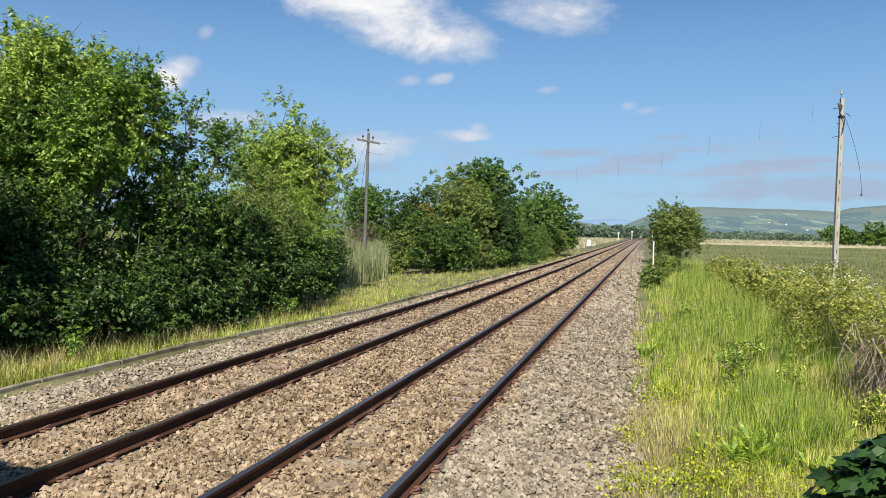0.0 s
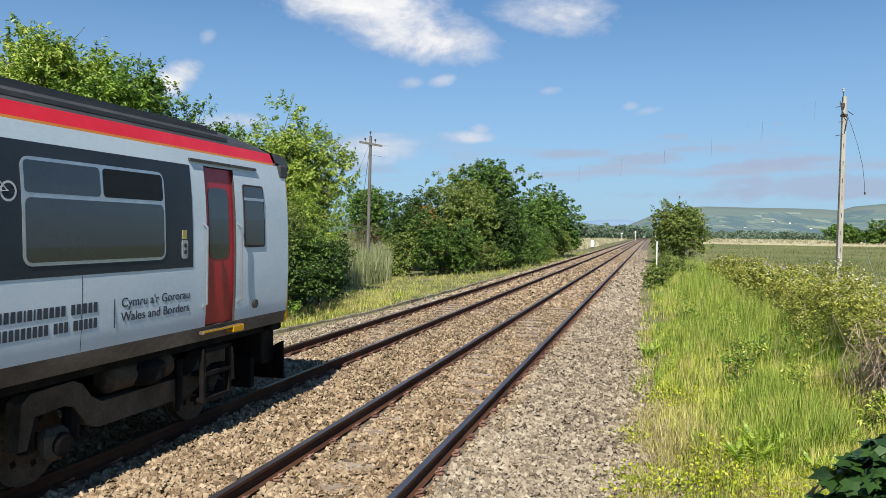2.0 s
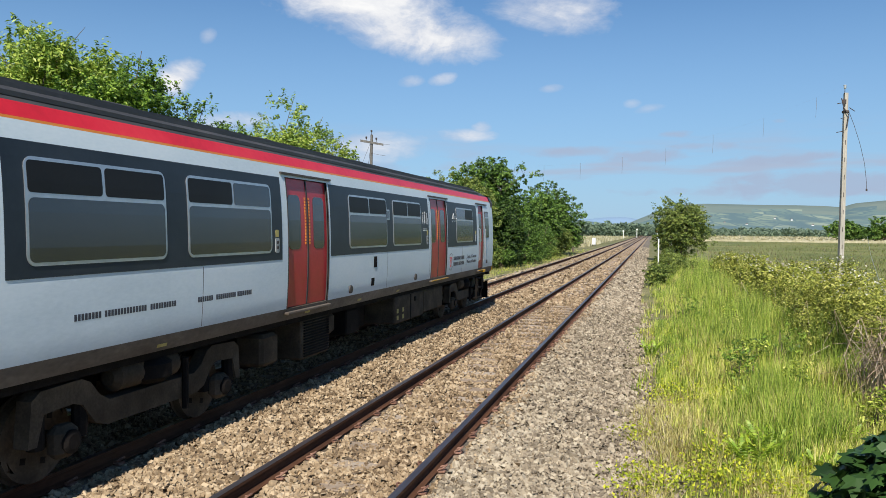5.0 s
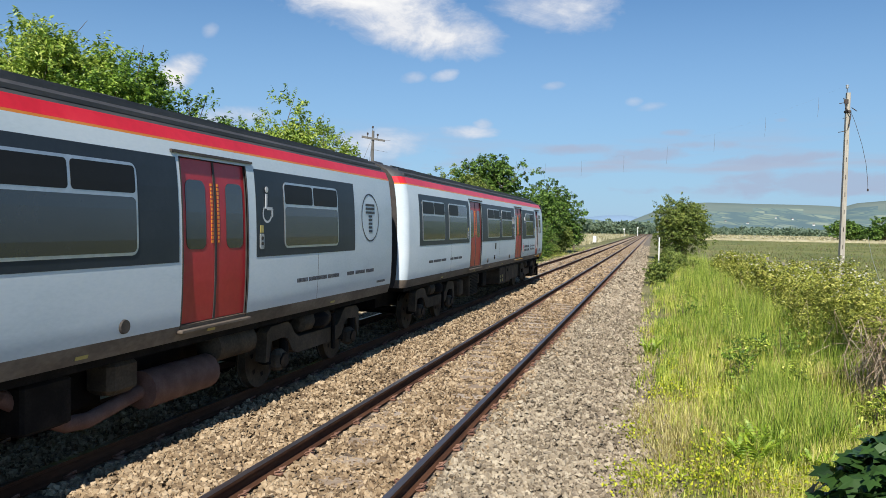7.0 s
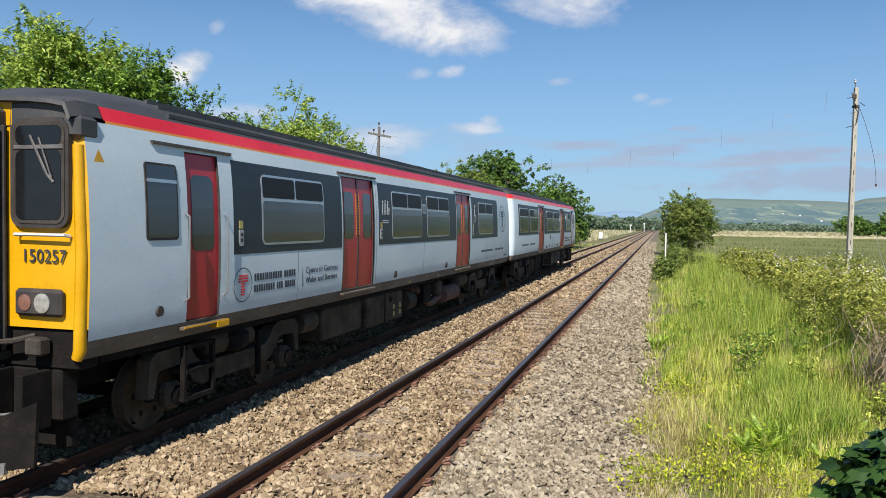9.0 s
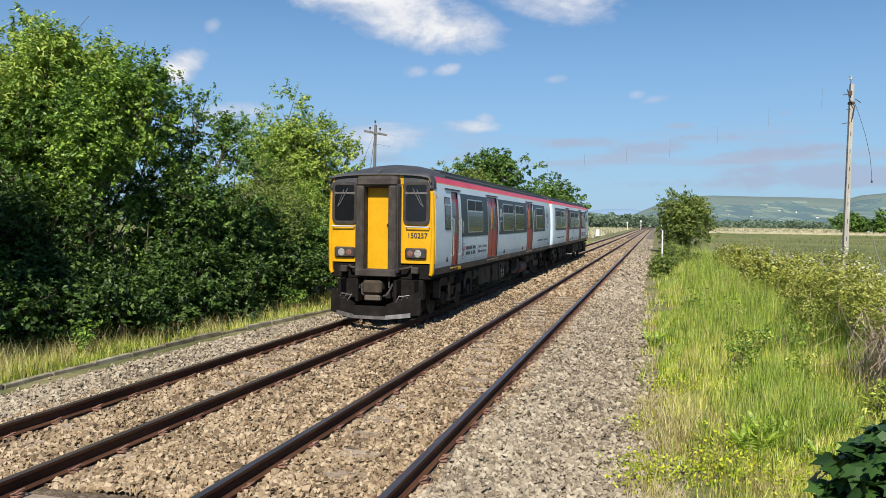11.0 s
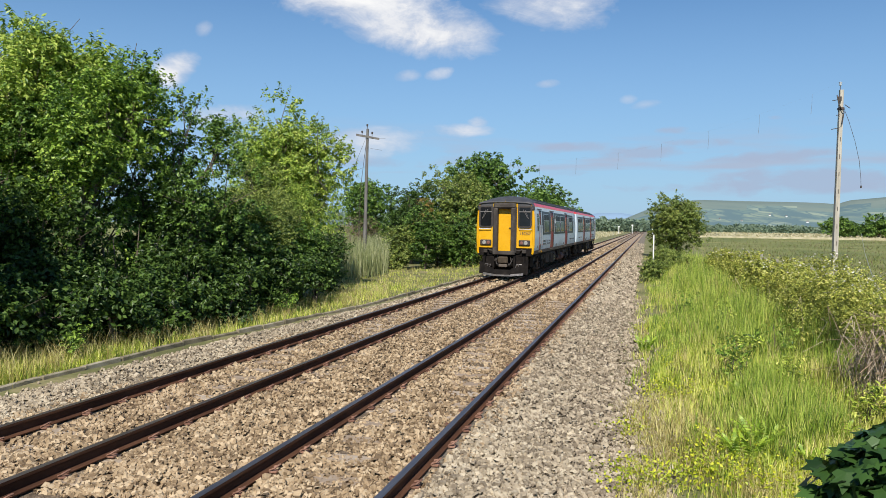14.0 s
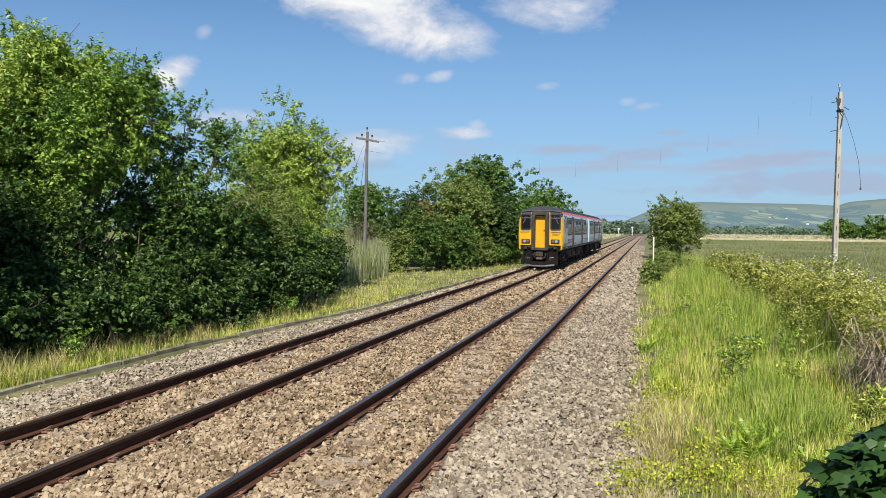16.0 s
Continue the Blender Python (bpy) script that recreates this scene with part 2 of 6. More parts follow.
M = {
    "ballast": surface("ballast_clean", [(0.155, 0.121, 0.082), (0.275, 0.222, 0.153), (0.36, 0.294, 0.206), (0.46, 0.388, 0.28)], 3, 0.9, 0.3, island=0.6, fine=10),
    "ballast_rust": surface("ballast_rusty", [(0.14, 0.093, 0.051), (0.27, 0.19, 0.108), (0.365, 0.266, 0.16), (0.47, 0.36, 0.23)], 3, 0.9, 0.3, island=0.6, fine=10),
    # bed soil; its dark tones also paint the shade in gaps between stones
    "bed": surface("ballast_bed", [(0.06, 0.04, 0.025), (0.14, 0.1, 0.062), (0.3, 0.225, 0.15)], 9, 0.95, 1.0, fine=5, depth=0.04),
    "bed_clean": surface("shoulder_bed", [(0.07, 0.056, 0.042), (0.16, 0.13, 0.095), (0.34, 0.285, 0.215)], 9, 0.95, 1.0, fine=5, depth=0.04),
    "verge": surface("verge_soil", [(0.07, 0.075, 0.022), (0.14, 0.14, 0.045), (0.3, 0.25, 0.13)], 0.6, 0.95, 0.6, fine=14, depth=0.05),
    "meadow": surface("meadow_grass", [(0.075, 0.1, 0.024), (0.15, 0.165, 0.04), (0.25, 0.215, 0.075)], 0.06, 0.95, 0.6, fine=30, depth=0.2),
    "sleeper": surface("weathered_concrete", [(0.2, 0.145, 0.1), (0.3, 0.23, 0.165), (0.4, 0.33, 0.26)], 3, 0.9, 0.4, each=0.4),
    "rust": surface("rusty_rail", [(0.04, 0.018, 0.01), (0.075, 0.034, 0.019), (0.12, 0.056, 0.03)], 5, 0.85, 0.3, fine=10, stretch=(1, 0.2, 1), spec=0.15),
    "rail_worn": surface("worn_rail_head", [(0.16, 0.12, 0.1), (0.25, 0.2, 0.17), (0.36, 0.3, 0.27)], 2, 0.38, 0.05, metal=0.8, stretch=(8, 0.3, 1)),
    "rail_bright": surface("polished_rail_head", [(0.16, 0.14, 0.14), (0.24, 0.21, 0.21), (0.34, 0.31, 0.31)], 2, 0.42, 0.05, metal=0.9, stretch=(8, 0.3, 1)),
    "clip": surface("rusty_clip", [(0.1, 0.045, 0.03), (0.2, 0.1, 0.065), (0.3, 0.17, 0.12)], 20, 0.8, 0.2, each=0.3),
    "kerb": surface("edging_concrete", [(0.1, 0.085, 0.05), (0.24, 0.205, 0.135), (0.38, 0.34, 0.25)], 3, 0.9, 0.4, each=0.3),
    "wood": surface("weathered_pole_wood", [(0.2, 0.18, 0.14), (0.38, 0.345, 0.285), (0.53, 0.49, 0.41)], 2, 0.85, 0.5, stretch=(6, 6, 0.4)),
    "wood_dark": surface("grey_pole_wood", [(0.07, 0.065, 0.058), (0.13, 0.12, 0.108), (0.2, 0.19, 0.17)], 2, 0.85, 0.5, stretch=(6, 6, 0.4)),
    "iron": surface("dark_iron", [(0.03, 0.025, 0.022), (0.06, 0.045, 0.038), (0.1, 0.07, 0.05)], 8, 0.7, 0.2),
    "bark": surface("bark", [(0.06, 0.045, 0.03), (0.14, 0.11, 0.08), (0.24, 0.2, 0.15)], 5, 0.95, 0.8, stretch=(3, 3, 0.7)),
    "oak": leafy("oak_leaves", (0.045, 0.1, 0.015), (0.22, 0.365, 0.046), (0.37, 0.51, 0.08)),
    "ash": leafy("ash_leaves", (0.1, 0.185, 0.024), (0.345, 0.465, 0.064), (0.49, 0.56, 0.12)),
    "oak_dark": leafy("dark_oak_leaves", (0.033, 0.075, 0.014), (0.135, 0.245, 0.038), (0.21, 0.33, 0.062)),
    "sallow": leafy("sallow_leaves", (0.08, 0.125, 0.026), (0.235, 0.305, 0.06), (0.33, 0.375, 0.09)),
    # dark-leaved species, with shade under the canopy also put into the colour
    "dense": leafy("hawthorn_leaves_shade_toned", (0.02, 0.045, 0.01), (0.072, 0.135, 0.023), (0.12, 0.2, 0.036)),
    "bramble": leafy("bramble_leaves", (0.17, 0.2, 0.03), (0.43, 0.46, 0.08), (0.6, 0.56, 0.15)),
    # glossy shrub leaf, kept dark: the shade on it is part of the colour
    "gloss_leaf": leafy("shade_dark_broad_leaves", (0.016, 0.042, 0.01), (0.06, 0.13, 0.026), rough=0.42),
    "brown": leafy("dry_twig_leaves", (0.12, 0.085, 0.05), (0.24, 0.17, 0.1)),
    "stem": surface("dry_bramble_stems", [(0.22, 0.15, 0.09), (0.42, 0.31, 0.21), (0.6, 0.48, 0.35)], 4, 0.85, 0.2, island=0.5),
    "grass": leafy("verge_grass", (0.1, 0.155, 0.016), (0.47, 0.565, 0.07), (0.78, 0.75, 0.21), rough=0.5, scale=1.8, through_light=0.24),
    "lush": leafy("lush_grass", (0.06, 0.12, 0.014), (0.3, 0.43, 0.053), (0.52, 0.6, 0.12), rough=0.5, scale=1.8, through_light=0.24),
    "rush": leafy("meadow_rush", (0.09, 0.12, 0.025), (0.2, 0.23, 0.055), (0.3, 0.29, 0.1), rough=0.6),
    "straw": leafy("dry_grass", (0.25, 0.2, 0.06), (0.54, 0.47, 0.17), (0.7, 0.62, 0.28), rough=0.6, scale=1.8, through_light=0.24),
    "lime": leafy("low_herbs", (0.25, 0.32, 0.02), (0.5, 0.55, 0.035), (0.64, 0.63, 0.05)),
    "fern": leafy("fern_fronds", (0.2, 0.32, 0.025), (0.38, 0.5, 0.05)),
    "rusty_leaf": leafy("rusty_young_leaves", (0.16, 0.13, 0.03), (0.33, 0.24, 0.06), (0.42, 0.28, 0.09)),
    "blossom": leafy("pale_blossom", (0.6, 0.58, 0.48), (0.78, 0.76, 0.66)),
    "reed": leafy("pale_reeds", (0.38, 0.34, 0.18), (0.56, 0.5, 0.3), (0.66, 0.6, 0.4), rough=0.6),
    "reed_green": leafy("green_reeds", (0.17, 0.2, 0.07), (0.34, 0.37, 0.17), (0.46, 0.46, 0.25), rough=0.6),
    # leaves of the far woods, paled and blued to carry haze in the colour
    "far_tree": leafy("hazed_distant_leaves", (0.12, 0.175, 0.12), (0.2, 0.265, 0.165)),
    # the blue of distance haze is put into this colour
    "far_hill": surface("haze_blue_hills", [(0.2, 0.3, 0.42), (0.24, 0.34, 0.46)], 0.003, 1.0, 0, spec=0.1),
    "white": surface("white_paint", [(0.6, 0.6, 0.57), (0.75, 0.75, 0.72), (0.82, 0.82, 0.8)], 3, 0.6, 0.1),
    "ceramic": surface("glazed_insulator", [(0.5, 0.53, 0.55), (0.7, 0.72, 0.74)], 10, 0.2, 0),
    # the train
    "side": surface("pale_grey_paint", [(0.5, 0.59, 0.645), (0.6, 0.685, 0.735), (0.67, 0.74, 0.78)], 0.9, 0.4, 0.02, fine=25, stretch=(1, 0.6, 1.6), spec=0.35),
    "panel": surface("dark_grey_band", [(0.017, 0.025, 0.034), (0.023, 0.032, 0.042), (0.03, 0.04, 0.051)], 1.5, 0.42, 0.02, spec=0.28),
    "red": surface("red_stripe", [(0.55, 0.015, 0.025), (0.68, 0.02, 0.035), (0.75, 0.04, 0.05)], 1, 0.35, 0.02),
    "orange": surface("orange_line", [(0.75, 0.22, 0.02), (0.85, 0.3, 0.04)], 2, 0.4, 0),
    "door": surface("red_door_paint", [(0.33, 0.012, 0.02), (0.42, 0.018, 0.028), (0.48, 0.035, 0.042)], 1.2, 0.35, 0.03),
    "roof": surface("dark_roof_paint", [(0.03, 0.03, 0.032), (0.05, 0.05, 0.052), (0.085, 0.08, 0.078)], 2, 0.6, 0.1, stretch=(1, 0.4, 1)),
    # real grime on edges and sockets; on the car ends also painted shade
    "grime_and_shade": surface("oily_grime_and_shade", [(0.03, 0.024, 0.02), (0.05, 0.042, 0.036), (0.09, 0.075, 0.06)], 6, 0.7, 0.1),
    "solebar": surface("grimy_solebar", [(0.06, 0.045, 0.034), (0.125, 0.098, 0.075), (0.22, 0.18, 0.14)], 2, 0.7, 0.1, stretch=(1, 0.5, 1)),
    "under": surface("brake_dust_black", [(0.006, 0.005, 0.0045), (0.011, 0.009, 0.008), (0.024, 0.019, 0.016)], 4, 0.9, 0.3, spec=0.15),
    "equip": surface("brown_dusted_steel", [(0.032, 0.024, 0.016), (0.068, 0.051, 0.035), (0.12, 0.092, 0.064)], 3, 0.85, 0.2, spec=0.2),
    "pipe": surface("rusty_exhaust", [(0.09, 0.04, 0.028), (0.14, 0.068, 0.05), (0.2, 0.11, 0.08)], 5, 0.8, 0.2),
    "yellow": surface("warning_yellow", [(0.54, 0.27, 0.0), (0.65, 0.335, 0.002), (0.71, 0.39, 0.012)], 2, 0.4, 0.03),
    "rubber": surface("black_rubber", [(0.02, 0.018, 0.017), (0.035, 0.03, 0.028), (0.06, 0.05, 0.045)], 6, 0.7, 0.2),
    "gangway": surface("faded_gangway", [(0.025, 0.021, 0.018), (0.05, 0.042, 0.036), (0.09, 0.078, 0.066)], 3, 0.85, 0.2, spec=0.2),
    "alu": surface("aluminium", [(0.45, 0.46, 0.47), (0.6, 0.61, 0.62)], 10, 0.35, 0.02, metal=0.8),
    "glass": surface("tinted_glass", [(0.02, 0.023, 0.025), (0.035, 0.038, 0.04)], 1, 0.16, 0, spec=0.9),
    "cab_glass": surface("dark_cab_glass", [(0.006, 0.007, 0.008), (0.014, 0.015, 0.017)], 1, 0.12, 0, spec=0.35),
    # near-black, in place of the unlit interior behind an open hopper
    "hopper": surface("hopper_dark_interior", [(0.008, 0.008, 0.008), (0.014, 0.014, 0.014)], 2, 0.5, 0, spec=0.25),
    "text": surface("dark_lettering", [(0.03, 0.035, 0.05), (0.04, 0.045, 0.06)], 5, 0.5, 0),
    "pale": surface("pale_symbol", [(0.5, 0.52, 0.54), (0.6, 0.62, 0.63)], 5, 0.5, 0),
    "straw_plate": surface("faded_notice", [(0.34, 0.28, 0.08), (0.5, 0.43, 0.15)], 12, 0.7, 0),
    "control": surface("grey_control_plate", [(0.28, 0.3, 0.3), (0.4, 0.42, 0.42)], 12, 0.5, 0),
    "lamp": surface("lamp_lens", [(0.2, 0.19, 0.17), (0.4, 0.38, 0.34)], 20, 0.15, 0, spec=0.8),
    "tail": surface("tail_lens", [(0.16, 0.07, 0.05), (0.24, 0.12, 0.09)], 20, 0.15, 0, spec=0.8),
    "steel": surface("worn_steel", [(0.12, 0.11, 0.1), (0.22, 0.2, 0.19), (0.34, 0.32, 0.3)], 6, 0.5, 0.1, metal=0.6),
}


def patchwork(name, fields, woods, scale):
    """Far hillside: patches of pasture, rough grazing and woodland, with dark hedges between them."""
    m = bpy.data.materials.new(name)
    m.use_nodes = True
    n, k = m.node_tree.nodes, m.node_tree.links
    b = n["Principled BSDF"]
    b.inputs["Roughness"].default_value, b.inputs["Specular IOR Level"].default_value = 1.0, 0.05
    co, mp = n.new("ShaderNodeTexCoord"), n.new("ShaderNodeMapping")
    mp.inputs["Scale"].default_value = scale
    k.new(co.outputs["Object"], mp.inputs["Vector"])
    cell, edge = n.new("ShaderNodeTexVoronoi"), n.new("ShaderNodeTexVoronoi")
    edge.feature = "DISTANCE_TO_EDGE"
    for o in (cell, edge):
        o.inputs["Scale"].default_value = 1.0
        k.new(mp.outputs[0], o.inputs["Vector"])
    ramp = n.new("ShaderNodeValToRGB")
    ramp.color_ramp.interpolation = "CONSTANT"
    while len(ramp.color_ramp.elements) < len(fields):
        ramp.color_ramp.elements.new(0.5)
    for i, c in enumerate(fields):
        ramp.color_ramp.elements[i].position, ramp.color_ramp.elements[i].color = i / len(fields), (*c, 1)
    sep = n.new("ShaderNodeSeparateColor")
    k.new(cell.outputs["Color"], sep.inputs[0])
    k.new(sep.outputs[0], ramp.inputs["Fac"])
    wood = n.new("ShaderNodeTexNoise")
    wood.inputs["Scale"].default_value, wood.inputs["Detail"].default_value = 0.45, 6.0
    k.new(mp.outputs[0], wood.inputs["Vector"])
    hedge, cover, most = n.new("ShaderNodeMapRange"), n.new("ShaderNodeMapRange"), n.new("ShaderNodeMath")
    for o, a, c, src in ((hedge, 0.09, 0.02, edge.outputs["Distance"]), (cover, 0.5, 0.58, wood.outputs["Fac"])):
        o.inputs["From Min"].default_value, o.inputs["From Max"].default_value = a, c
        k.new(src, o.inputs["Value"])
    most.operation = "MAXIMUM"
    k.new(hedge.outputs[0], most.inputs[0])
    k.new(cover.outputs[0], most.inputs[1])
    mix = n.new("ShaderNodeMixRGB")
    k.new(most.outputs[0], mix.inputs["Fac"])
    k.new(ramp.outputs[0], mix.inputs["Color1"])
    mix.inputs["Color2"].default_value = (*woods, 1)
    k.new(mix.outputs[0], b.inputs["Base Color"])
    return m


# pale blue-green field and moor tones: haze over the hillside is mixed in
M["hill"] = patchwork("hazed_hill_fields", [(0.15, 0.215, 0.2), (0.19, 0.25, 0.21), (0.165, 0.23, 0.21), (0.26, 0.31, 0.245), (0.155, 0.22, 0.2), (0.22, 0.275, 0.22)],
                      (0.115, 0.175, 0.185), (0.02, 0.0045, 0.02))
M["moor"] = surface("hazed_moor_grass", [(0.14, 0.195, 0.185), (0.17, 0.217, 0.192), (0.2, 0.24, 0.205)], 0.004, 1.0, 0, fine=5, spec=0.05)


# ---- mesh helpers ----
def fast_mesh(name, verts, faces, mats, index=None, smooth=False):
    """A mesh out of number arrays; all faces have the same number of corners."""
    me = bpy.data.meshes.new(name)
    verts, faces = np.asarray(verts, np.float32), np.asarray(faces, np.int32)
    me.vertices.add(len(verts))
    me.vertices.foreach_set("co", verts.ravel())
    me.loops.add(faces.size)
    me.loops.foreach_set("vertex_index", faces.ravel())
    me.polygons.add(len(faces))
    me.polygons.foreach_set("loop_start", np.arange(len(faces), dtype=np.int32) * faces.shape[1])
    me.polygons.foreach_set("use_smooth", np.full(len(faces), smooth))
    for m in mats:
        me.materials.append(m)
    if index is not None:
        me.polygons.foreach_set("material_index", np.asarray(index, np.int32))
    me.update(calc_edges=True)
    return me


class Shape:
    """Collects corners and faces of one part."""

    def __init__(self):
        self.v, self.f, self.m = [], [], []

    def quad_box(self, corners, mat=0):
        """A box out of 8 corners: four below, four above, both the same way round."""
        b = len(self.v)
        self.v += [tuple(c) for c in corners]
        for q in ((3, 2, 1, 0), (4, 5, 6, 7), (0, 1, 5, 4), (1, 2, 6, 5), (2, 3, 7, 6), (3, 0, 4, 7)):
            self.f.append([b + i for i in q])
            self.m.append(mat)
        return self

    def box(self, x0, x1, y0, y1, z0, z1, mat=0, cut=0.0):
        c = cut
        if not c:
            return self.quad_box([(x0, y0, z0), (x1, y0, z0), (x1, y1, z0), (x0, y1, z0),
                                  (x0, y0, z1), (x1, y0, z1), (x1, y1, z1), (x0, y1, z1)], mat)
        b = len(self.v)
        ring = [(x0 + c, y0), (x1 - c, y0), (x1, y0 + c), (x1, y1 - c), (x1 - c, y1), (x0 + c, y1), (x0, y1 - c), (x0, y0 + c)]
        mx, my = (x0 + x1) / 2, (y0 + y1) / 2
        fx, fy = 1 - 2 * c / max(x1 - x0, 1e-6), 1 - 2 * c / max(y1 - y0, 1e-6)
        for z, s in ((z0, 1), (z0 + c, 0), (z1 - c, 0), (z1, 1)):
            self.v += [(mx + (x - mx) * (fx if s else 1), my + (y - my) * (fy if s else 1), z) for x, y in ring]
        for l in range(3):
            for i in range(8):
                j = (i + 1) % 8
                self.f.append([b + l * 8 + i, b + l * 8 + j, b + l * 8 + 8 + j, b + l * 8 + 8 + i])
                self.m.append(mat)
        self.f += [[b + i for i in range(7, -1, -1)], [b + 24 + i for i in range(8)]]
        self.m += [mat, mat]
        return self

    def tube(self, pts, radii, sides=8, mat=0, caps=True):
        pts = [Vector(p) for p in pts]
        b, up = len(self.v), None
        for i, p in enumerate(pts):
            d = (pts[min(i + 1, len(pts) - 1)] - pts[max(i - 1, 0)]).normalized()
            if up is None:
                up = d.orthogonal().normalized()
            up = (up - d * up.dot(d)).normalized()
            w = d.cross(up)
            r = radii[i] if isinstance(radii, (list, tuple)) else radii
            for s in range(sides):
                a = 2 * math.pi * s / sides
                self.v.append(tuple(p + up * (r * math.cos(a)) + w * (r * math.sin(a))))
        for i in range(len(pts) - 1):
            for s in range(sides):
                t = (s + 1) % sides
                self.f.append([b + i * sides + s, b + i * sides + t, b + (i + 1) * sides + t, b + (i + 1) * sides + s])
                self.m.append(mat)
        if caps:
            e = b + (len(pts) - 1) * sides
            self.f += [[b + i for i in range(sides - 1, -1, -1)], [e + i for i in range(sides)]]
            self.m += [mat, mat]
        return self

    def sheet(self, rows, mat=0):
        """Quads between rows of points of equal length."""
        b, n = len(self.v), len(rows[0])
        for r in rows:
            self.v += [tuple(p) for p in r]
        for i in range(len(rows) - 1):
            for j in range(n - 1):
                self.f.append([b + i * n + j, b + i * n + j + 1, b + (i + 1) * n + j + 1, b + (i + 1) * n + j])
                self.m.append(mat)
        return self

    def mesh(self, name, mats, smooth=False):
        me = bpy.data.meshes.new(name)
        me.from_pydata(self.v, [], self.f)
        for m in mats:
            me.materials.append(m)
        me.polygons.foreach_set("material_index", self.m)
        if smooth:
            me.polygons.foreach_set("use_smooth", [True] * len(self.f))
            me.set_sharp_from_angle(angle=radians(40))
        me.update()
        return me


def part(name, shape, mats, parent=None, label="", smooth=False):
    """Links one shape, or a finished mesh, as one object under a thing or a part."""
    mats = mats if isinstance(mats, (list, tuple)) else [mats]
    ob = new(name, shape.mesh(name, mats, smooth) if isinstance(shape, Shape) else shape)
    if parent is not None:
        ob.parent = parent
    return tagged(ob, label)


# ---- ground, track bed and rails ----
RIGHT, LEFT, HALF = -2.945, -6.32, 0.7525   # centre lines of the two tracks, half the distance between rail heads
BED = -0.185


def ballast_left(y):
    return float(np.interp(y, [0, 15, 24, 39, 80, 400], [-9.15, -9.05, -8.3, -8.0, -7.95, -7.95]))


def ballast_right(y):
    return float(np.interp(y, [0, 8, 15, 35, 80], [-0.35, -0.45, -0.75, -0.8, -0.75]))


def ground_z(x, y):
    l, r = ballast_left(y), ballast_right(y)
    prof_x = [-4000, -60, -14, l - 1.0, l - 0.1, l + 0.7, r - 0.8, r + 0.1, 1.2, 3.0, 6.0, 10, 4000]
    prof_z = [-0.9, -0.7, -0.5, -0.36, -0.33, BED, BED, -0.34, -0.4, -0.45, -0.8, -1.0, -1.0]
    return float(np.interp(x, prof_x, prof_z)) + (0.05 * noise.noise((x * 0.7, y * 0.7, 0)) if not l < x < r else 0)


def build_ground():
    ys = [-60, -30, -12, -5] + [i * 0.8 for i in range(-3, 76)] + [62, 66, 72, 80, 90, 105, 125, 150, 190, 250, 340, 480, 700, 1100, 1800, 3000, 4600]
    s = Shape()
    rows = []
    for y in ys:
        l, r = ballast_left(y), ballast_right(y)
        xs = [-4500, -1200, -300, -90, -40, -24, -18, -15, -13, -11.5, l - 1.4, l - 0.8, l - 0.1, l + 0.7, -7.0, -5.6, -4.6, -3.6, -2.2,
              r - 0.8, r + 0.1, r + 0.7, 1.2, 2.0, 3.0, 4.0, 5.0, 6.0, 8.0, 10, 14, 20, 30, 60, 130, 400, 1200, 4500]
        rows.append([(x, y, ground_z(x, y)) for x in xs])
    s.sheet(rows)
    n = len(rows[0]) - 1
    s.m = [(3 if (i % n) in (12, 13, 18, 19) else 0 if 12 <= (i % n) <= 19 else 1 if 6 <= (i % n) <= 27 else 2) for i in range(len(s.f))]
    ob = new("ground", s.mesh("ground", [M["bed"], M["verge"], M["meadow"], M["bed_clean"]], True))
    tagged(ob, "flat ground with ballast bed, grassy verges and rough meadow", "ground", kind="structure")


build_ground()


def stones(name, label, mat, n, place, size, seed):
    """Crushed stone: many small angular lumps joined into one mesh."""
    rng = np.random.default_rng(seed)
    p = place(rng, n)
    n = len(p)
    base = np.array([(x * q, y * q, z) for z, q in ((-1, 1), (1, 0.72)) for x, y in ((-1, -1), (1, -1), (1, 1), (-1, 1))], float) * 0.46
    f = np.array([(4, 5, 6, 7), (0, 1, 5, 4), (1, 2, 6, 5), (2, 3, 7, 6), (3, 0, 4, 7)])
    v = base[None] * (1 + rng.uniform(-0.35, 0.25, (n, 8, 1))) + rng.normal(0, 0.06, (n, 8, 3))
    v *= (size * np.clip(rng.lognormal(0, 0.32, (n, 1, 1)), 0.5, 1.8)) * (0.75 + 0.5 * rng.random((n, 1, 3)))
    # any way round, tipped at random
    a, b, c = rng.uniform(0, 6.28, n), rng.normal(0, 0.85, n), rng.normal(0, 0.85, n)
    ca, sa, cb, sb, cc, sc = np.cos(a), np.sin(a), np.cos(b), np.sin(b), np.cos(c), np.sin(c)
    rot = np.stack([ca * cb, ca * sb * sc - sa * cc, ca * sb * cc + sa * sc, sa * cb, sa * sb * sc + ca * cc, sa * sb * cc - ca * sc,
                    -sb, cb * sc, cb * cc], 1).reshape(n, 3, 3)
    v = np.einsum("nij,nkj->nki", rot, v) + p[:, None]
    faces = (f[None] + (np.arange(n) * 8)[:, None, None]).reshape(-1, 4)
    ob = new(name, fast_mesh(name, v.reshape(-1, 3), faces, [mat]))
    return tagged(ob, label, "gravel", kind="stuff")


def rows_y(rng, n, y0, y1, power=2.0):
    """Places along the track, denser near its start."""
    u = rng.random(n)
    a, b = y0 ** (1 - power), y1 ** (1 - power)
    return (a + u * (b - a)) ** (1 / (1 - power))


SLEEPER_RIGHT, SLEEPER_LEFT, PITCH = 6.26, 6.18, 0.70


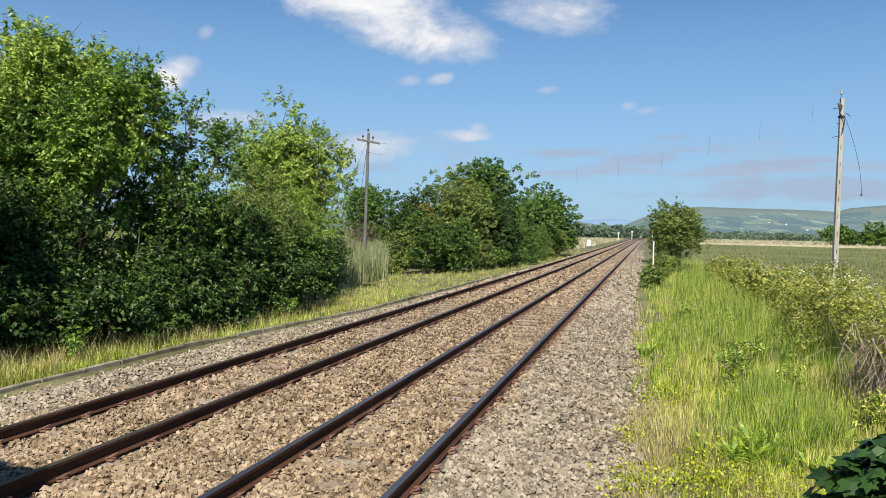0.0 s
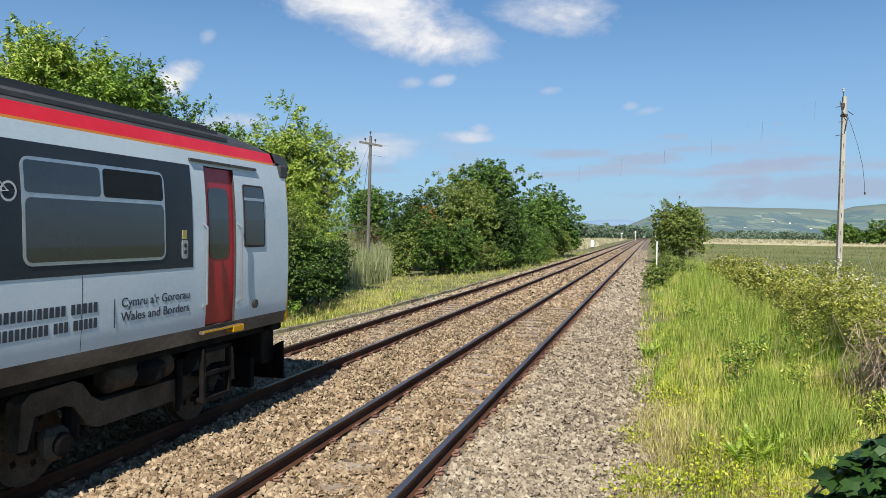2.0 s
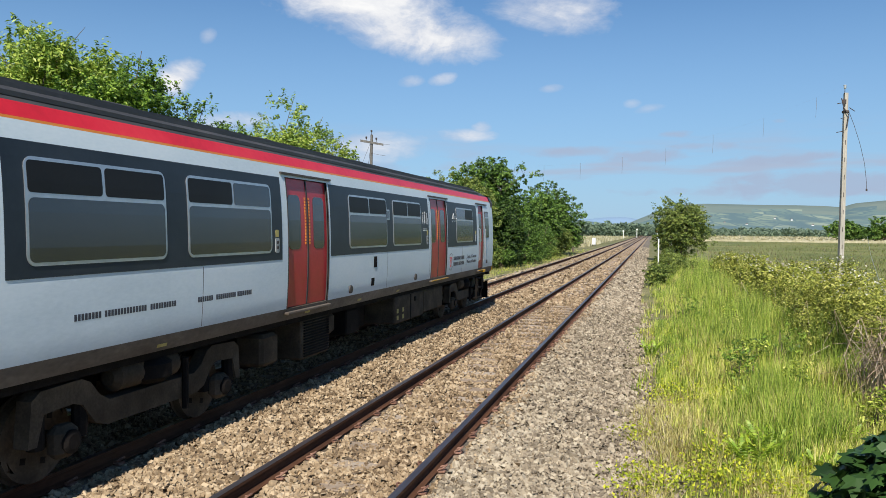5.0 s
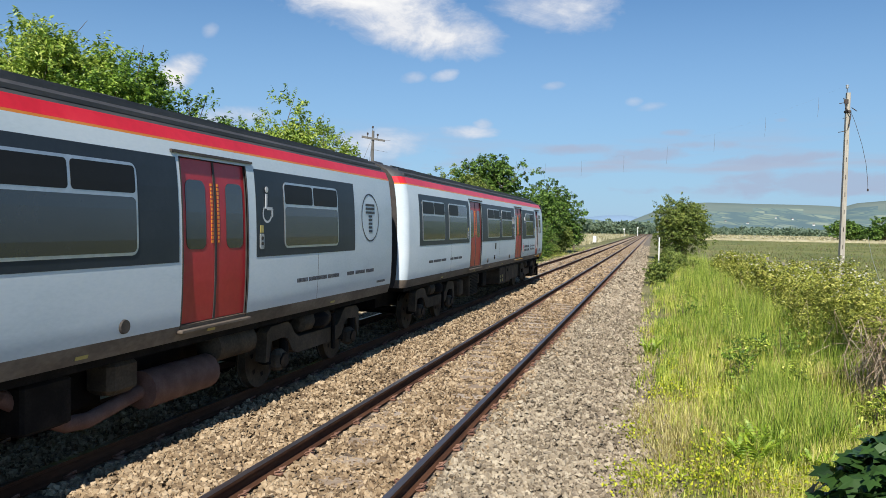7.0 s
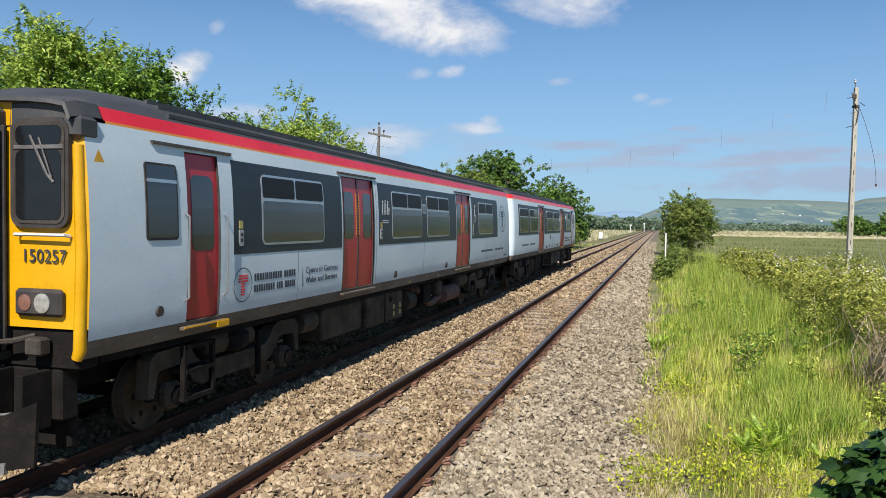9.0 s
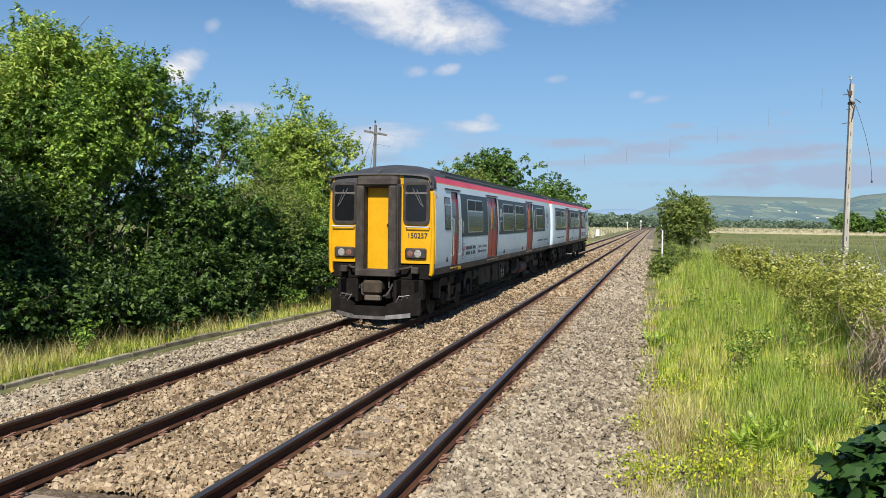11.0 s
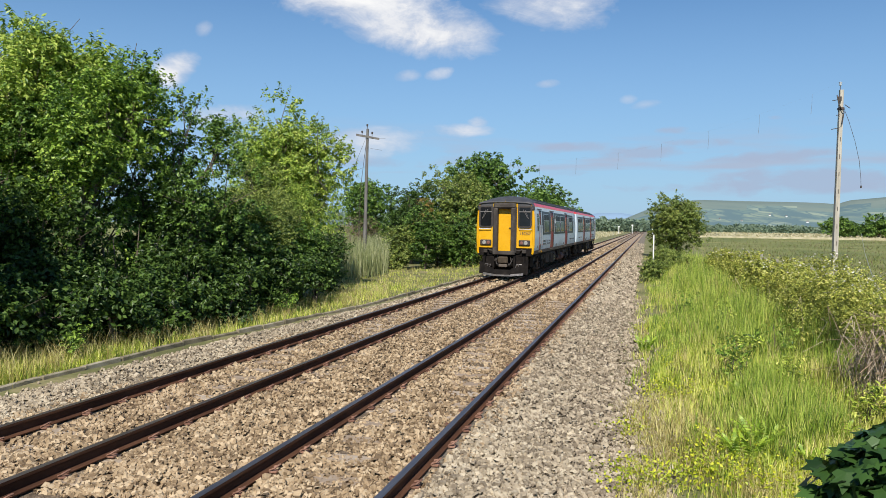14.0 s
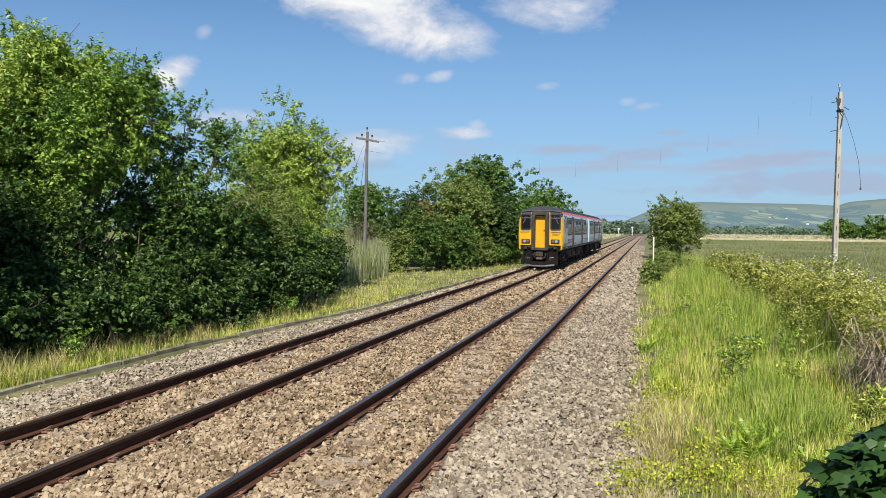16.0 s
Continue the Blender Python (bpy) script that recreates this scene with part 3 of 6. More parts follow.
def over_sleeper(x, y):
    for c, s0 in ((RIGHT, SLEEPER_RIGHT), (LEFT, SLEEPER_LEFT)):
        d = np.abs((y - s0 + PITCH / 2) % PITCH - PITCH / 2)
        hit = (np.abs(x - c) < 1.25) & (d < 0.14)
        yield hit


def in_tracks(rng, n):
    y = rows_y(rng, n, 5.8, 30, 1.7)
    x = rng.uniform(-7.75, -1.75, n)
    z = BED - 0.004 + rng.random(n) ** 1.5 * 0.045 + 0.02 * np.sin(x * 5 + y) + 0.03 * np.exp(-((x - (LEFT + RIGHT) / 2) / 0.5) ** 2)
    a, b = over_sleeper(x, y)
    keep = np.ones(n, bool)
    for r in (RIGHT - HALF, RIGHT + HALF, LEFT - HALF, LEFT + HALF):
        keep &= np.abs(x - r) > 0.12
    keep &= ~((a | b) & (rng.random(n) < 0.42))
    return np.stack([x, y, z], 1)[keep]


def on_shoulders(rng, n):
    y = rows_y(rng, n, 5.8, 30, 1.7)
    l, r = np.array([ballast_left(v) for v in y]), np.array([ballast_right(v) for v in y])
    pick = rng.random(n) < 0.55
    u = rng.random(n)
    x = np.where(pick, -2.0 + u * (r + 0.3 + np.abs(rng.normal(0, 0.35, n)) + 2.0), l - 0.05 + rng.normal(0, 0.12, n) + u * (-7.2 - l))
    keep = np.abs(x - (RIGHT + HALF)) > 0.12
    keep &= np.abs(x - (LEFT - HALF)) > 0.12
    z = np.interp(x - r, [-0.8, 0.1, 1.0], [0, -0.155, -0.185]) + np.interp(x - l, [-0.1, 0.7], [-0.145, 0])
    return np.stack([x, y, BED - 0.006 + z + rng.random(n) ** 1.3 * 0.06], 1)[keep]


stones("ballast", "rust-stained crushed stone ballast between the rails", M["ballast_rust"], 56000, in_tracks, 0.036, 3)
stones("ballast", "pale grey crushed stone ballast on the track shoulders", M["ballast"], 46000, on_shoulders, 0.039, 4)


def far_tracks(rng, n):
    p = in_tracks(rng, n)
    p[:, 1] = 26 + (p[:, 1] - 5.8) * 4.2
    for r in (RIGHT - HALF, RIGHT + HALF, LEFT - HALF, LEFT + HALF):
        p = p[np.abs(p[:, 0] - r) > 0.14]
    return p


def far_shoulders(rng, n):
    y = 26 + (rows_y(rng, n, 5.8, 30, 1.7) - 5.8) * 4.2
    u, pick = rng.random(n), rng.random(n) < 0.6
    x = np.where(pick, -1.95 + u * 1.5, -7.3 - u * 1.0)
    z = np.where(pick, np.interp(x, [-1.6, -0.6], [0, -0.15]), np.interp(x, [-8.2, -7.4], [-0.14, 0]))
    return np.stack([x, y, BED + z + rng.random(n) * 0.05], 1)


stones("ballast", "rust-stained ballast between the distant rails", M["ballast_rust"], 8000, far_tracks, 0.085, 5)
stones("ballast", "grey ballast on the distant track shoulders", M["ballast"], 6500, far_shoulders, 0.085, 6)


def rail_mesh(name, head):
    prof = [(-0.036, 0.0), (0.036, 0.0), (0.0365, -0.03), (0.01, -0.045), (0.009, -0.125), (0.07, -0.145), (0.07, -0.156),
            (-0.07, -0.156), (-0.07, -0.145), (-0.009, -0.125), (-0.01, -0.045), (-0.0365, -0.03)]
    ys = [-30, 0, 10, 20, 40, 80, 160, 320, 640, 1300]
    s = Shape()
    n = len(prof)
    for y in ys:
        s.v += [(x, y, z) for x, z in prof]
    for i in range(len(ys) - 1):
        for j in range(n):
            k = (j + 1) % n
            s.f.append([i * n + k, i * n + j, (i + 1) * n + j, (i + 1) * n + k])
            s.m.append(1 if j == 0 else 0)
    return s.mesh(name, [M["rust"], head])


def clip_mesh():
    s = Shape()
    s.box(0.0, 0.09, -0.05, 0.05, -0.165, -0.135, cut=0.008)
    pts = [(0.02, -0.05, -0.13), (0.07, -0.055, -0.11), (0.1, -0.02, -0.085), (0.1, 0.02, -0.085), (0.07, 0.05, -0.11), (0.02, 0.045, -0.125)]
    s.tube(pts, 0.011, 5)
    return s.mesh("rail_clip", [M["clip"]])


def build_track(cx, s0, head, label):
    track = new("railway_track")
    track.location = (cx, 0, 0)
    tagged(track, label, "railway track", group="railway tracks")
    rail = rail_mesh("rail", head)
    for sgn in (-1, 1):
        part("rail", rail, [], track).location = (sgn * HALF, 0, 0)
    s = Shape().box(-1.25, 1.25, -0.13, 0.13, -0.3, -0.174, cut=0.015)
    sleeper, clip = s.mesh("sleeper", [M["sleeper"]]), clip_mesh()
    first = int((3.0 - s0) / PITCH)
    rng = random.Random(int(-cx * 10))
    for i in range(first, first + 110):
        y = s0 + i * PITCH
        so = part("sleeper", sleeper, [], track)
        so.location, so.rotation_euler = (rng.uniform(-0.015, 0.015), y + rng.uniform(-0.02, 0.02), rng.uniform(-0.004, 0.003)), (0, 0, rng.uniform(-0.008, 0.008))
        if i < first + 62:
            for r in (-HALF, HALF):
                for side in (1, -1):
                    c = part("rail_clip", clip, [], track)
                    c.location, c.rotation_euler = (r + side * 0.055, y, 0), (0, 0, 0 if side > 0 else math.pi)
    far = Shape()
    for i in range(first + 110, first + 420):
        far.box(-1.25, 1.25, s0 + i * PITCH - 0.13, s0 + i * PITCH + 0.13, -0.3, -0.168)
    tagged(part("sleeper_rest", far, M["sleeper"], track), kind="stuff")


build_track(RIGHT, SLEEPER_RIGHT, M["rail_bright"], "railway track with polished rails on concrete sleepers in ballast")
build_track(LEFT, SLEEPER_LEFT, M["rail_worn"], "railway track with worn brown rails on stained concrete sleepers")


def trough_x(y):
    return np.interp(y, [3, 9.5, 15, 20, 23, 40], [-9.85, -9.8, -9.74, -9.2, -8.9, -8.62])


def build_edging():
    ob = new("cable_trough")
    tagged(ob, "low weathered concrete cable trough along the ballast edge", "cable trough")
    lid = Shape().box(-0.05, 0.05, -0.485, 0.485, -0.2, 0.0, cut=0.012).mesh("lid", [M["kerb"]])
    rng, y = random.Random(5), 3.0
    while y < 46:
        x = float(trough_x(y))
        o = part("lid", lid, [], ob)
        o.location = (x + rng.uniform(-0.02, 0.02), y, -0.255 + rng.uniform(-0.03, 0.015))
        o.rotation_euler = (rng.uniform(-0.01, 0.01), rng.uniform(-0.03, 0.03), rng.uniform(-0.02, 0.02) + (0.0 if y < 15 or y > 24 else -0.1))
        y += 1.0


build_edging()


# ---- leaves, grass and trees ----
def leaf_mesh(name, mat, p, size, rng, aspect=0.55, up=0.4, out=None):
    """Loose leaves at the places p: small folded blades, each its own piece."""
    n = len(p)
    nor = rng.normal(size=(n, 3))
    nor /= np.linalg.norm(nor, axis=1)[:, None]
    nor += np.array([0, 0, up])
    if out is not None:
        nor += out * 0.9
    nor /= np.linalg.norm(nor, axis=1)[:, None] + 1e-9
    t = np.cross(nor, rng.normal(size=(n, 3)))
    t /= np.linalg.norm(t, axis=1)[:, None] + 1e-9
    b = np.cross(nor, t)
    L = size * (0.6 + 0.8 * rng.random((n, 1)))
    W = L * aspect
    v = np.stack([p - t * L * 0.5, p + b * W * 0.5 + nor * W * 0.18, p + t * L * 0.5, p - b * W * 0.5 + nor * W * 0.18], 1)
    f = np.arange(n * 4).reshape(n, 4)
    return fast_mesh(name, v.reshape(-1, 3), f, [mat])


def lobes(rng, k, c, r):
    """Uneven lobes that fill an egg-shaped crown: centres and radii."""
    d = rng.normal(size=(k, 3))
    d /= np.linalg.norm(d, axis=1)[:, None]
    d *= (0.25 + 0.55 * rng.random((k, 1)) ** 0.6)
    centres = np.array(c) + d * np.array(r)
    rad = np.array(r)[None] * (0.22 + 0.2 * rng.random((k, 1)))
    return centres, rad


def crown_points(rng, centres, rad, clusters, per, spread, reach=1.0):
    """Places of leaves in small rounded clumps over the lobes, and the way that each leaf faces."""
    k = len(centres)
    i = rng.integers(0, k, clusters)
    d = rng.normal(size=(clusters, 3))
    d[:, 2] += 0.25
    d /= np.linalg.norm(d, axis=1)[:, None]
    c = centres[i] + d * rad[i] * (0.5 + 0.55 * rng.random((clusters, 1)) ** 0.6)
    # each clump is a spray along a twig that points outward, with a thinning tip
    way = d + rng.normal(0, 0.45, (clusters, 3))
    way[:, 2] += 0.12
    way /= np.linalg.norm(way, axis=1)[:, None]
    long = spread * reach * rng.uniform(1.6, 4.2, (clusters, 1))
    thick = spread * rng.uniform(0.6, 1.15, (clusters, 1))
    u = rng.random((clusters * per, 1)) ** 1.25
    e = rng.normal(size=(clusters * per, 3))
    e /= np.linalg.norm(e, axis=1)[:, None]
    p = np.repeat(c, per, 0) + np.repeat(way * long, per, 0) * (u - 0.35)
    p += e * np.repeat(thick, per, 0) * (1.15 - 0.75 * u) * (rng.random((clusters * per, 1)) ** 0.5) * np.array([1.15, 1.15, 0.7])
    return p, e * 0.9 + np.repeat(d, per, 0) * 0.7


def tree(name, label, x, y, top, rx, ry, low, leaf, clusters, per=14, size=0.13, spread=0.2, k=16, seed=0, trunk=0.14, aspect=0.55, stems=1, cat="tree"):
    """A tree or tall shrub: tapered trunks and limbs, and a crown of loose leaves in uneven lobes. low: where the crown begins."""
    rng = np.random.default_rng(seed)
    z0 = ground_z(x, y) - 0.05
    h, low = top - z0, low - z0
    ob = new(name)
    ob.location = (x, y, z0)
    tagged(ob, label, cat)
    c = (0, 0, (h + low) / 2)
    r = (rx, ry, (h - low) / 2)
    centres, rad = lobes(rng, k, c, r)
    s = Shape()
    for j in range(stems):
        a = rng.uniform(0, 6.28)
        ox, oy = (0.35 * rx * math.cos(a), 0.35 * ry * math.sin(a)) if stems > 1 else (0, 0)
        bend = rng.normal(0, 0.04 * h, 2)
        hh = h * rng.uniform(0.68, 0.82)
        pts = [(ox * t + bend[0] * t * t, oy * t + bend[1] * math.sin(3 * t), hh * t) for t in (0, 0.15, 0.35, 0.55, 0.78, 1)]
        s.tube(pts, [trunk * q for q in (1.25, 1, 0.8, 0.6, 0.38, 0.12)], 7)
        for q, cc in enumerate(centres):
            if q % stems != j:
                continue
            u = min(0.9, max(0.15, (cc[2] / hh) * rng.uniform(0.45, 0.75)))
            st = Vector((ox * u + bend[0] * u * u, oy * u + bend[1] * math.sin(3 * u), hh * u))
            e = Vector(cc)
            mid = st.lerp(e, 0.5) + Vector((0, 0, -0.06 * (e - st).length)) + Vector(rng.normal(0, 0.05, 3) * (e - st).length)
            s.tube([st, mid, e], [trunk * 0.38, trunk * 0.25, trunk * 0.07], 5)
            for _ in range(3):
                tip = e + Vector(rng.normal(0, 0.55, 3) * rad[q])
                s.tube([mid.lerp(e, 0.6), tip], [trunk * 0.14, trunk * 0.04], 4, caps=False)
    part("trunk", s, M["bark"], ob, smooth=True)
    if y > 40:   # far crowns are finer and more closed
        clusters, size, rad, centres = int(clusters * 1.2), size * 0.86, rad * 1.32, np.array(c) + (centres - np.array(c)) * np.array([0.82, 0.82, 0.95]) - np.array([0, 0, 0.12 * r[2]])
    p, d = crown_points(rng, centres, rad, clusters, per, spread, 0.35 if y > 40 else 1.0)
    keep = p[:, 2] > 0.03
    part("crown", leaf_mesh("crown", M[leaf], p[keep], size, rng, aspect, 0.85, d[keep]), [], ob)
    return ob


def blades(rng, p, height, width, lean=0.35):
    """Grass blades at the places p: two bends each."""
    n = len(p)
    a = rng.uniform(0, 2 * np.pi, n)
    w = np.stack([np.cos(a), np.sin(a), np.zeros(n)], 1) * (width * (0.6 + 0.8 * rng.random((n, 1)))) * 0.5
    bend = rng.normal(0, lean, (n, 3)) * height[:, None]
    bend[:, 2] = 0
    up = np.stack([np.zeros(n), np.zeros(n), height], 1)
    mid, tip = p + up * 0.55 + bend * 0.3, p + up * 0.98 + bend
    v = np.stack([p - w, p + w, mid - w * 0.8, mid + w * 0.8, tip], 1)
    i = (np.arange(n) * 5)[:, None]
    f = np.concatenate([i + np.array([[0, 1, 3]]), i + np.array([[0, 3, 2]]), i + np.array([[2, 3, 4]])])
    return v.reshape(-1, 3), f


def grass_field(name, label, mat, n, place, height, width, seed, lean=0.35, cat="grass"):
    rng = np.random.default_rng(seed)
    p, hf = place(rng, n)
    h = height * hf * (0.45 + 0.75 * rng.random(len(p)))
    v, f = blades(rng, p, h, width, lean)
    return tagged(new(name, fast_mesh(name, v, f, [M[mat]])), label, cat, kind="stuff")


def on_ground(x, y):
    return np.stack([x, y, [ground_z(a, b) - 0.02 for a, b in zip(x, y)]], 1)


def tufts(rng, x, y, per, r):
    x, y = np.repeat(x, per), np.repeat(y, per)
    return x + rng.normal(0, r, len(x)), y + rng.normal(0, r, len(y))


def verge_right(rng, n):
    m = n // 14
    y = rows_y(rng, m, 5.0, 75, 1.8)
    r = np.array([ballast_right(v) for v in y])
    u = rng.random(m)
    x = r + 0.3 + u ** 0.9 * (4.6 - r)
    thin = np.clip((x - r - 0.1) / 1.9, 0.03, 1.0) * np.array([0.5 + 1.2 * max(0.0, noise.noise((a * 1.1, q * 0.7, 9)) + 0.35) for a, q in zip(x, y)])
    thin *= np.where((y < 11.5) & (x < 1.5), 0.55, 1.0)
    keep = rng.random(m) < thin
    x, y = tufts(rng, x[keep], y[keep], 14, 0.075)
    hf = np.interp(x, [-0.8, 0.4, 1.3, 2.4, 4.5], [0.25, 0.45, 0.85, 1.15, 1.3]) * np.interp(y, [6, 10, 14, 20], [0.55, 0.7, 1.0, 1.1])
    hf *= 0.85 + 0.8 * np.array([noise.noise((a * 0.9, b * 0.6, 7)) for a, b in zip(x, y)])
    return on_ground(x, y), np.clip(hf, 0.15, 2)


def dry_right(rng, n):
    m = n // 10
    y = rows_y(rng, m, 5.0, 13, 1.6)
    x = np.array([ballast_right(v) for v in y]) + 0.35 + rng.random(m) ** 0.8 * 2.2
    dry = np.array([noise.noise((a * 0.9, b * 0.5, 23)) for a, b in zip(x, y)]) > -0.15
    x, y = tufts(rng, x[dry], y[dry], 10, 0.1)
    return on_ground(x, y), np.full(len(x), 1.0)


def lush_right(rng, n):
    p, hf = verge_right(rng, n * 2)
    wet = np.array([noise.noise((a * 0.5, b * 0.22, 17)) for a, b in zip(p[:, 0], p[:, 1])]) > np.interp(p[:, 1], [6, 11, 18], [0.7, 0.05, -0.4])
    wet &= p[:, 0] > 0.1
    return p[wet], hf[wet]


def verge_left(rng, n):
    m = n // 8
    y = rows_y(rng, m, 8.0, 110, 1.7)
    l = np.array([ballast_left(v) for v in y])
    edge = np.where(y < 46, trough_x(y) - 0.12, l - 0.15)
    x = edge - rng.random(m) ** 0.9 * np.interp(y, [9, 28, 36, 60, 80], [3.0, 3.2, 7.0, 6.0, 3.4])
    x, y = tufts(rng, x, y, 8, 0.085)
    hf = np.interp(x - np.interp(y, [0, 15, 24, 39], [-9.15, -9.05, -8.3, -8.0]), [-3.5, -2.2, -1.3, -0.6, 0], [0.8, 1.0, 0.9, 0.75, 0.4])
    return on_ground(x, y), hf * np.interp(y, [9, 20, 40, 80], [1.0, 0.8, 0.7, 0.9])


def herbs_right(rng, n):
    m = n // 14
    y = rows_y(rng, m, 5.0, 22, 1.8)
    x = np.array([ballast_right(v) for v in y]) + 0.1 + rng.random(m) * 4.2
    wet = np.array([noise.noise((a * 0.8, b * 0.5, 3)) for a, b in zip(x, y)]) > np.interp(y, [6, 9, 14], [-0.25, 0.0, 0.25])
    x, y = tufts(rng, x[wet], y[wet], 14, 0.12)
    p = on_ground(x, y)
    p[:, 2] += rng.random(len(p)) ** 1.5 * 0.3 * np.interp(x, [-0.8, 0.5], [0.25, 1])
    return p


WEEDS = []
grass_field("verge_grass", "long fresh green grass on the sunny verge", "grass", 104000, verge_right, 0.62, 0.013, 11, 0.14)
grass_field("verge_grass", "lush blue-green grass patches on the verge", "lush", 72000, lush_right, 0.8, 0.011, 21, 0.11)
grass_field("dry_grass", "dry straw-coloured grass among the green verge", "straw", 48000, verge_right, 0.66, 0.008, 12, 0.18)
grass_field("verge_grass", "rough green grass strip below the lineside bushes", "grass", 38000, verge_left, 0.3, 0.012, 13, 0.2)
grass_field("dry_grass", "dry seeding grass along the lineside bushes", "straw", 14000, verge_left, 0.62, 0.007, 14, 0.3)
grass_field("dry_grass", "short parched grass at the stony edge of the verge", "straw", 22000, dry_right, 0.24, 0.008, 22, 0.35)
rng0 = np.random.default_rng(15)
tagged(new("low_herbs", leaf_mesh("low_herbs", M["lime"], herbs_right(rng0, 58000), 0.044, rng0, 0.6, 0.8)),
       "low yellow-green herbs on the stony verge", "herbs", kind="stuff")


for i, (x, y, top, r) in enumerate([(1.45, 14.2, 0.5, 0.4), (1.8, 15.3, 0.55, 0.45), (2.3, 13.4, 0.5, 0.4), (2.6, 16.8, 0.7, 0.45), (2.9, 11.4, 0.5, 0.35), (1.9, 20.0, 0.75, 0.5),
                                    (1.0, 24.0, 0.6, 0.5), (-10.6, 12.3, 0.3, 0.35), (-10.5, 15.5, 0.15, 0.3), (-10.2, 20.5, 0.3, 0.35)]):
    WEEDS.append((x, y, top, r, i))


def meadow_tufts(rng, n):
    y = rows_y(rng, n, 20, 300, 1.35)
    x = 6.5 + rng.random(n) ** 0.8 * (0.45 * y + 6)
    return on_ground(x, y), np.interp(y, [20, 100, 330], [0.7, 1.0, 1.5]) * (0.7 + 0.5 * np.array([noise.noise((a * 0.05, b * 0.05, 2)) for a, b in zip(x, y)]))


grass_field("meadow_grass", "rough grass and rushes of the wet meadow", "rush", 24000, meadow_tufts, 0.5, 0.07, 16, 0.5)
grass_field("dry_grass", "brown rush tufts across the wet meadow", "brown", 10000, meadow_tufts, 0.5, 0.06, 17, 0.5)


def reed_far(rng, n):
    y = rng.uniform(292, 560, n)
    x = 8 + rng.random(n) * (0.5 * y)
    return on_ground(x, y), np.full(n, 1.0)


def reed_left(rng, n):
    y = rng.uniform(34, 60, n)
    x = -23 + rng.random(n) * 9.0
    keep = x / y < -0.348
    x, y = x[keep], y[keep]
    return on_ground(x, y), np.full(len(x), 1.0)


def reed_track(rng, n):
    y = rng.uniform(130, 360, n)
    x = -11 - rng.random(n) * 45
    return on_ground(x, y), np.full(n, 1.0)


grass_field("reed_bed", "pale dry reed bed at the far side of the meadow", "reed", 12000, reed_far, 1.2, 0.9, 18, 0.4, "reeds")
grass_field("reed_bed", "pale green reeds between the lineside trees", "reed_green", 14000, reed_left, 2.0, 0.03, 19, 0.12, "reeds")
grass_field("reed_bed", "pale reed bed beside the distant track", "reed", 7000, reed_track, 0.95, 0.3, 20, 0.1, "reeds")

for x, y, top, r, i in WEEDS:
    tree("dock_plant", "leafy green weed among the verge grass", x, y, top, r, r, -0.42, "oak" if i % 3 == 0 or i > 6 else "grass", 34, 14, 0.075, 0.1, 6, 400 + i, 0.012, 0.4, 2, "weed")

# the dense mass of the far reeds, below their tips
s = Shape()
s.sheet([[(x0 + (8 + 0.52 * y) * q, y, -0.95 + (0.0 if y < 291 else 0.62 + 0.12 * noise.noise((q * 40, y * 0.2, 4)))) for q in np.linspace(0, 1, 40)] for x0, y in [(8, y) for y in (290, 291, 300, 315, 335, 360, 390, 420, 460, 510, 560)]])
tagged(new("reed_mass", s.mesh("reed_mass", [M["reed"]], True)), "dense pale reeds at the far side of the meadow", "reeds", kind="stuff")

# lineside trees, from the near end of the row to the far one
tree("ash_tree", "tall airy ash with light yellow-green leaves beside the line", -15.8, 17, 8.25, 2.8, 1.6, 2.2, "ash", 900, 34, 0.14, 0.2, 26, 21, 0.15, 0.4)
tree("oak_tree", "dense green oak in the lineside row", -13.75, 16.2, 7.3, 2.4, 1.9, 0.8, "oak", 1050, 40, 0.1, 0.17, 30, 22, 0.16)
tree("ash_tree", "light green ash among the oaks of the row", -15.0, 15.6, 7.5, 1.7, 1.4, 3.2, "ash", 480, 36, 0.13, 0.19, 18, 31, 0.1, 0.4)
tree("oak_tree", "sunlit upper crown of a slender oak in the row", -14.2, 16.6, 7.2, 1.7, 1.3, 3.0, "oak", 560, 36, 0.105, 0.17, 20, 32, 0.1)
tree("oak_tree", "young oak leaning out of the lineside row", -12.95, 15.1, 5.5, 1.25, 1.0, 2.4, "oak", 330, 34, 0.1, 0.16, 14, 33, 0.07)
tree("oak_tree", "leafy oak filling the lineside row", -14.9, 14.9, 5.6, 2.0, 1.7, 0.2, "oak_dark", 640, 36, 0.1, 0.18, 24, 29, 0.12)
tree("oak_tree", "dark green oak with a lower rounded crown", -12.3, 18.2, 6.05, 1.9, 1.8, 0.6, "oak_dark", 640, 36, 0.1, 0.17, 22, 23, 0.13)
tree("sallow_bush", "grey-green sallow bush in the lineside row", -12.5, 22.5, 3.9, 1.5, 1.7, -0.3, "sallow", 760, 34, 0.09, 0.16, 16, 24, 0.07, 0.45, 4, "bush")
tree("sallow_bush", "light green sallow bush with fine leaves", -13.6, 24.5, 4.6, 1.6, 1.6, -0.3, "sallow", 700, 34, 0.09, 0.16, 16, 25, 0.07, 0.45, 4, "bush")
tree("ash_tree", "airy young ash with bright green leaves", -14.9, 29, 7.4, 3.0, 2.5, 0.8, "ash", 1700, 26, 0.15, 0.2, 36, 26, 0.14, 0.42)
tree("hawthorn_bush", "dark dense bush at the end of the first tree row", -11.9, 27, 2.6, 1.25, 1.5, -0.4, "dense", 620, 22, 0.09, 0.16, 12, 27, 0.06, 0.6, 3, "bush")
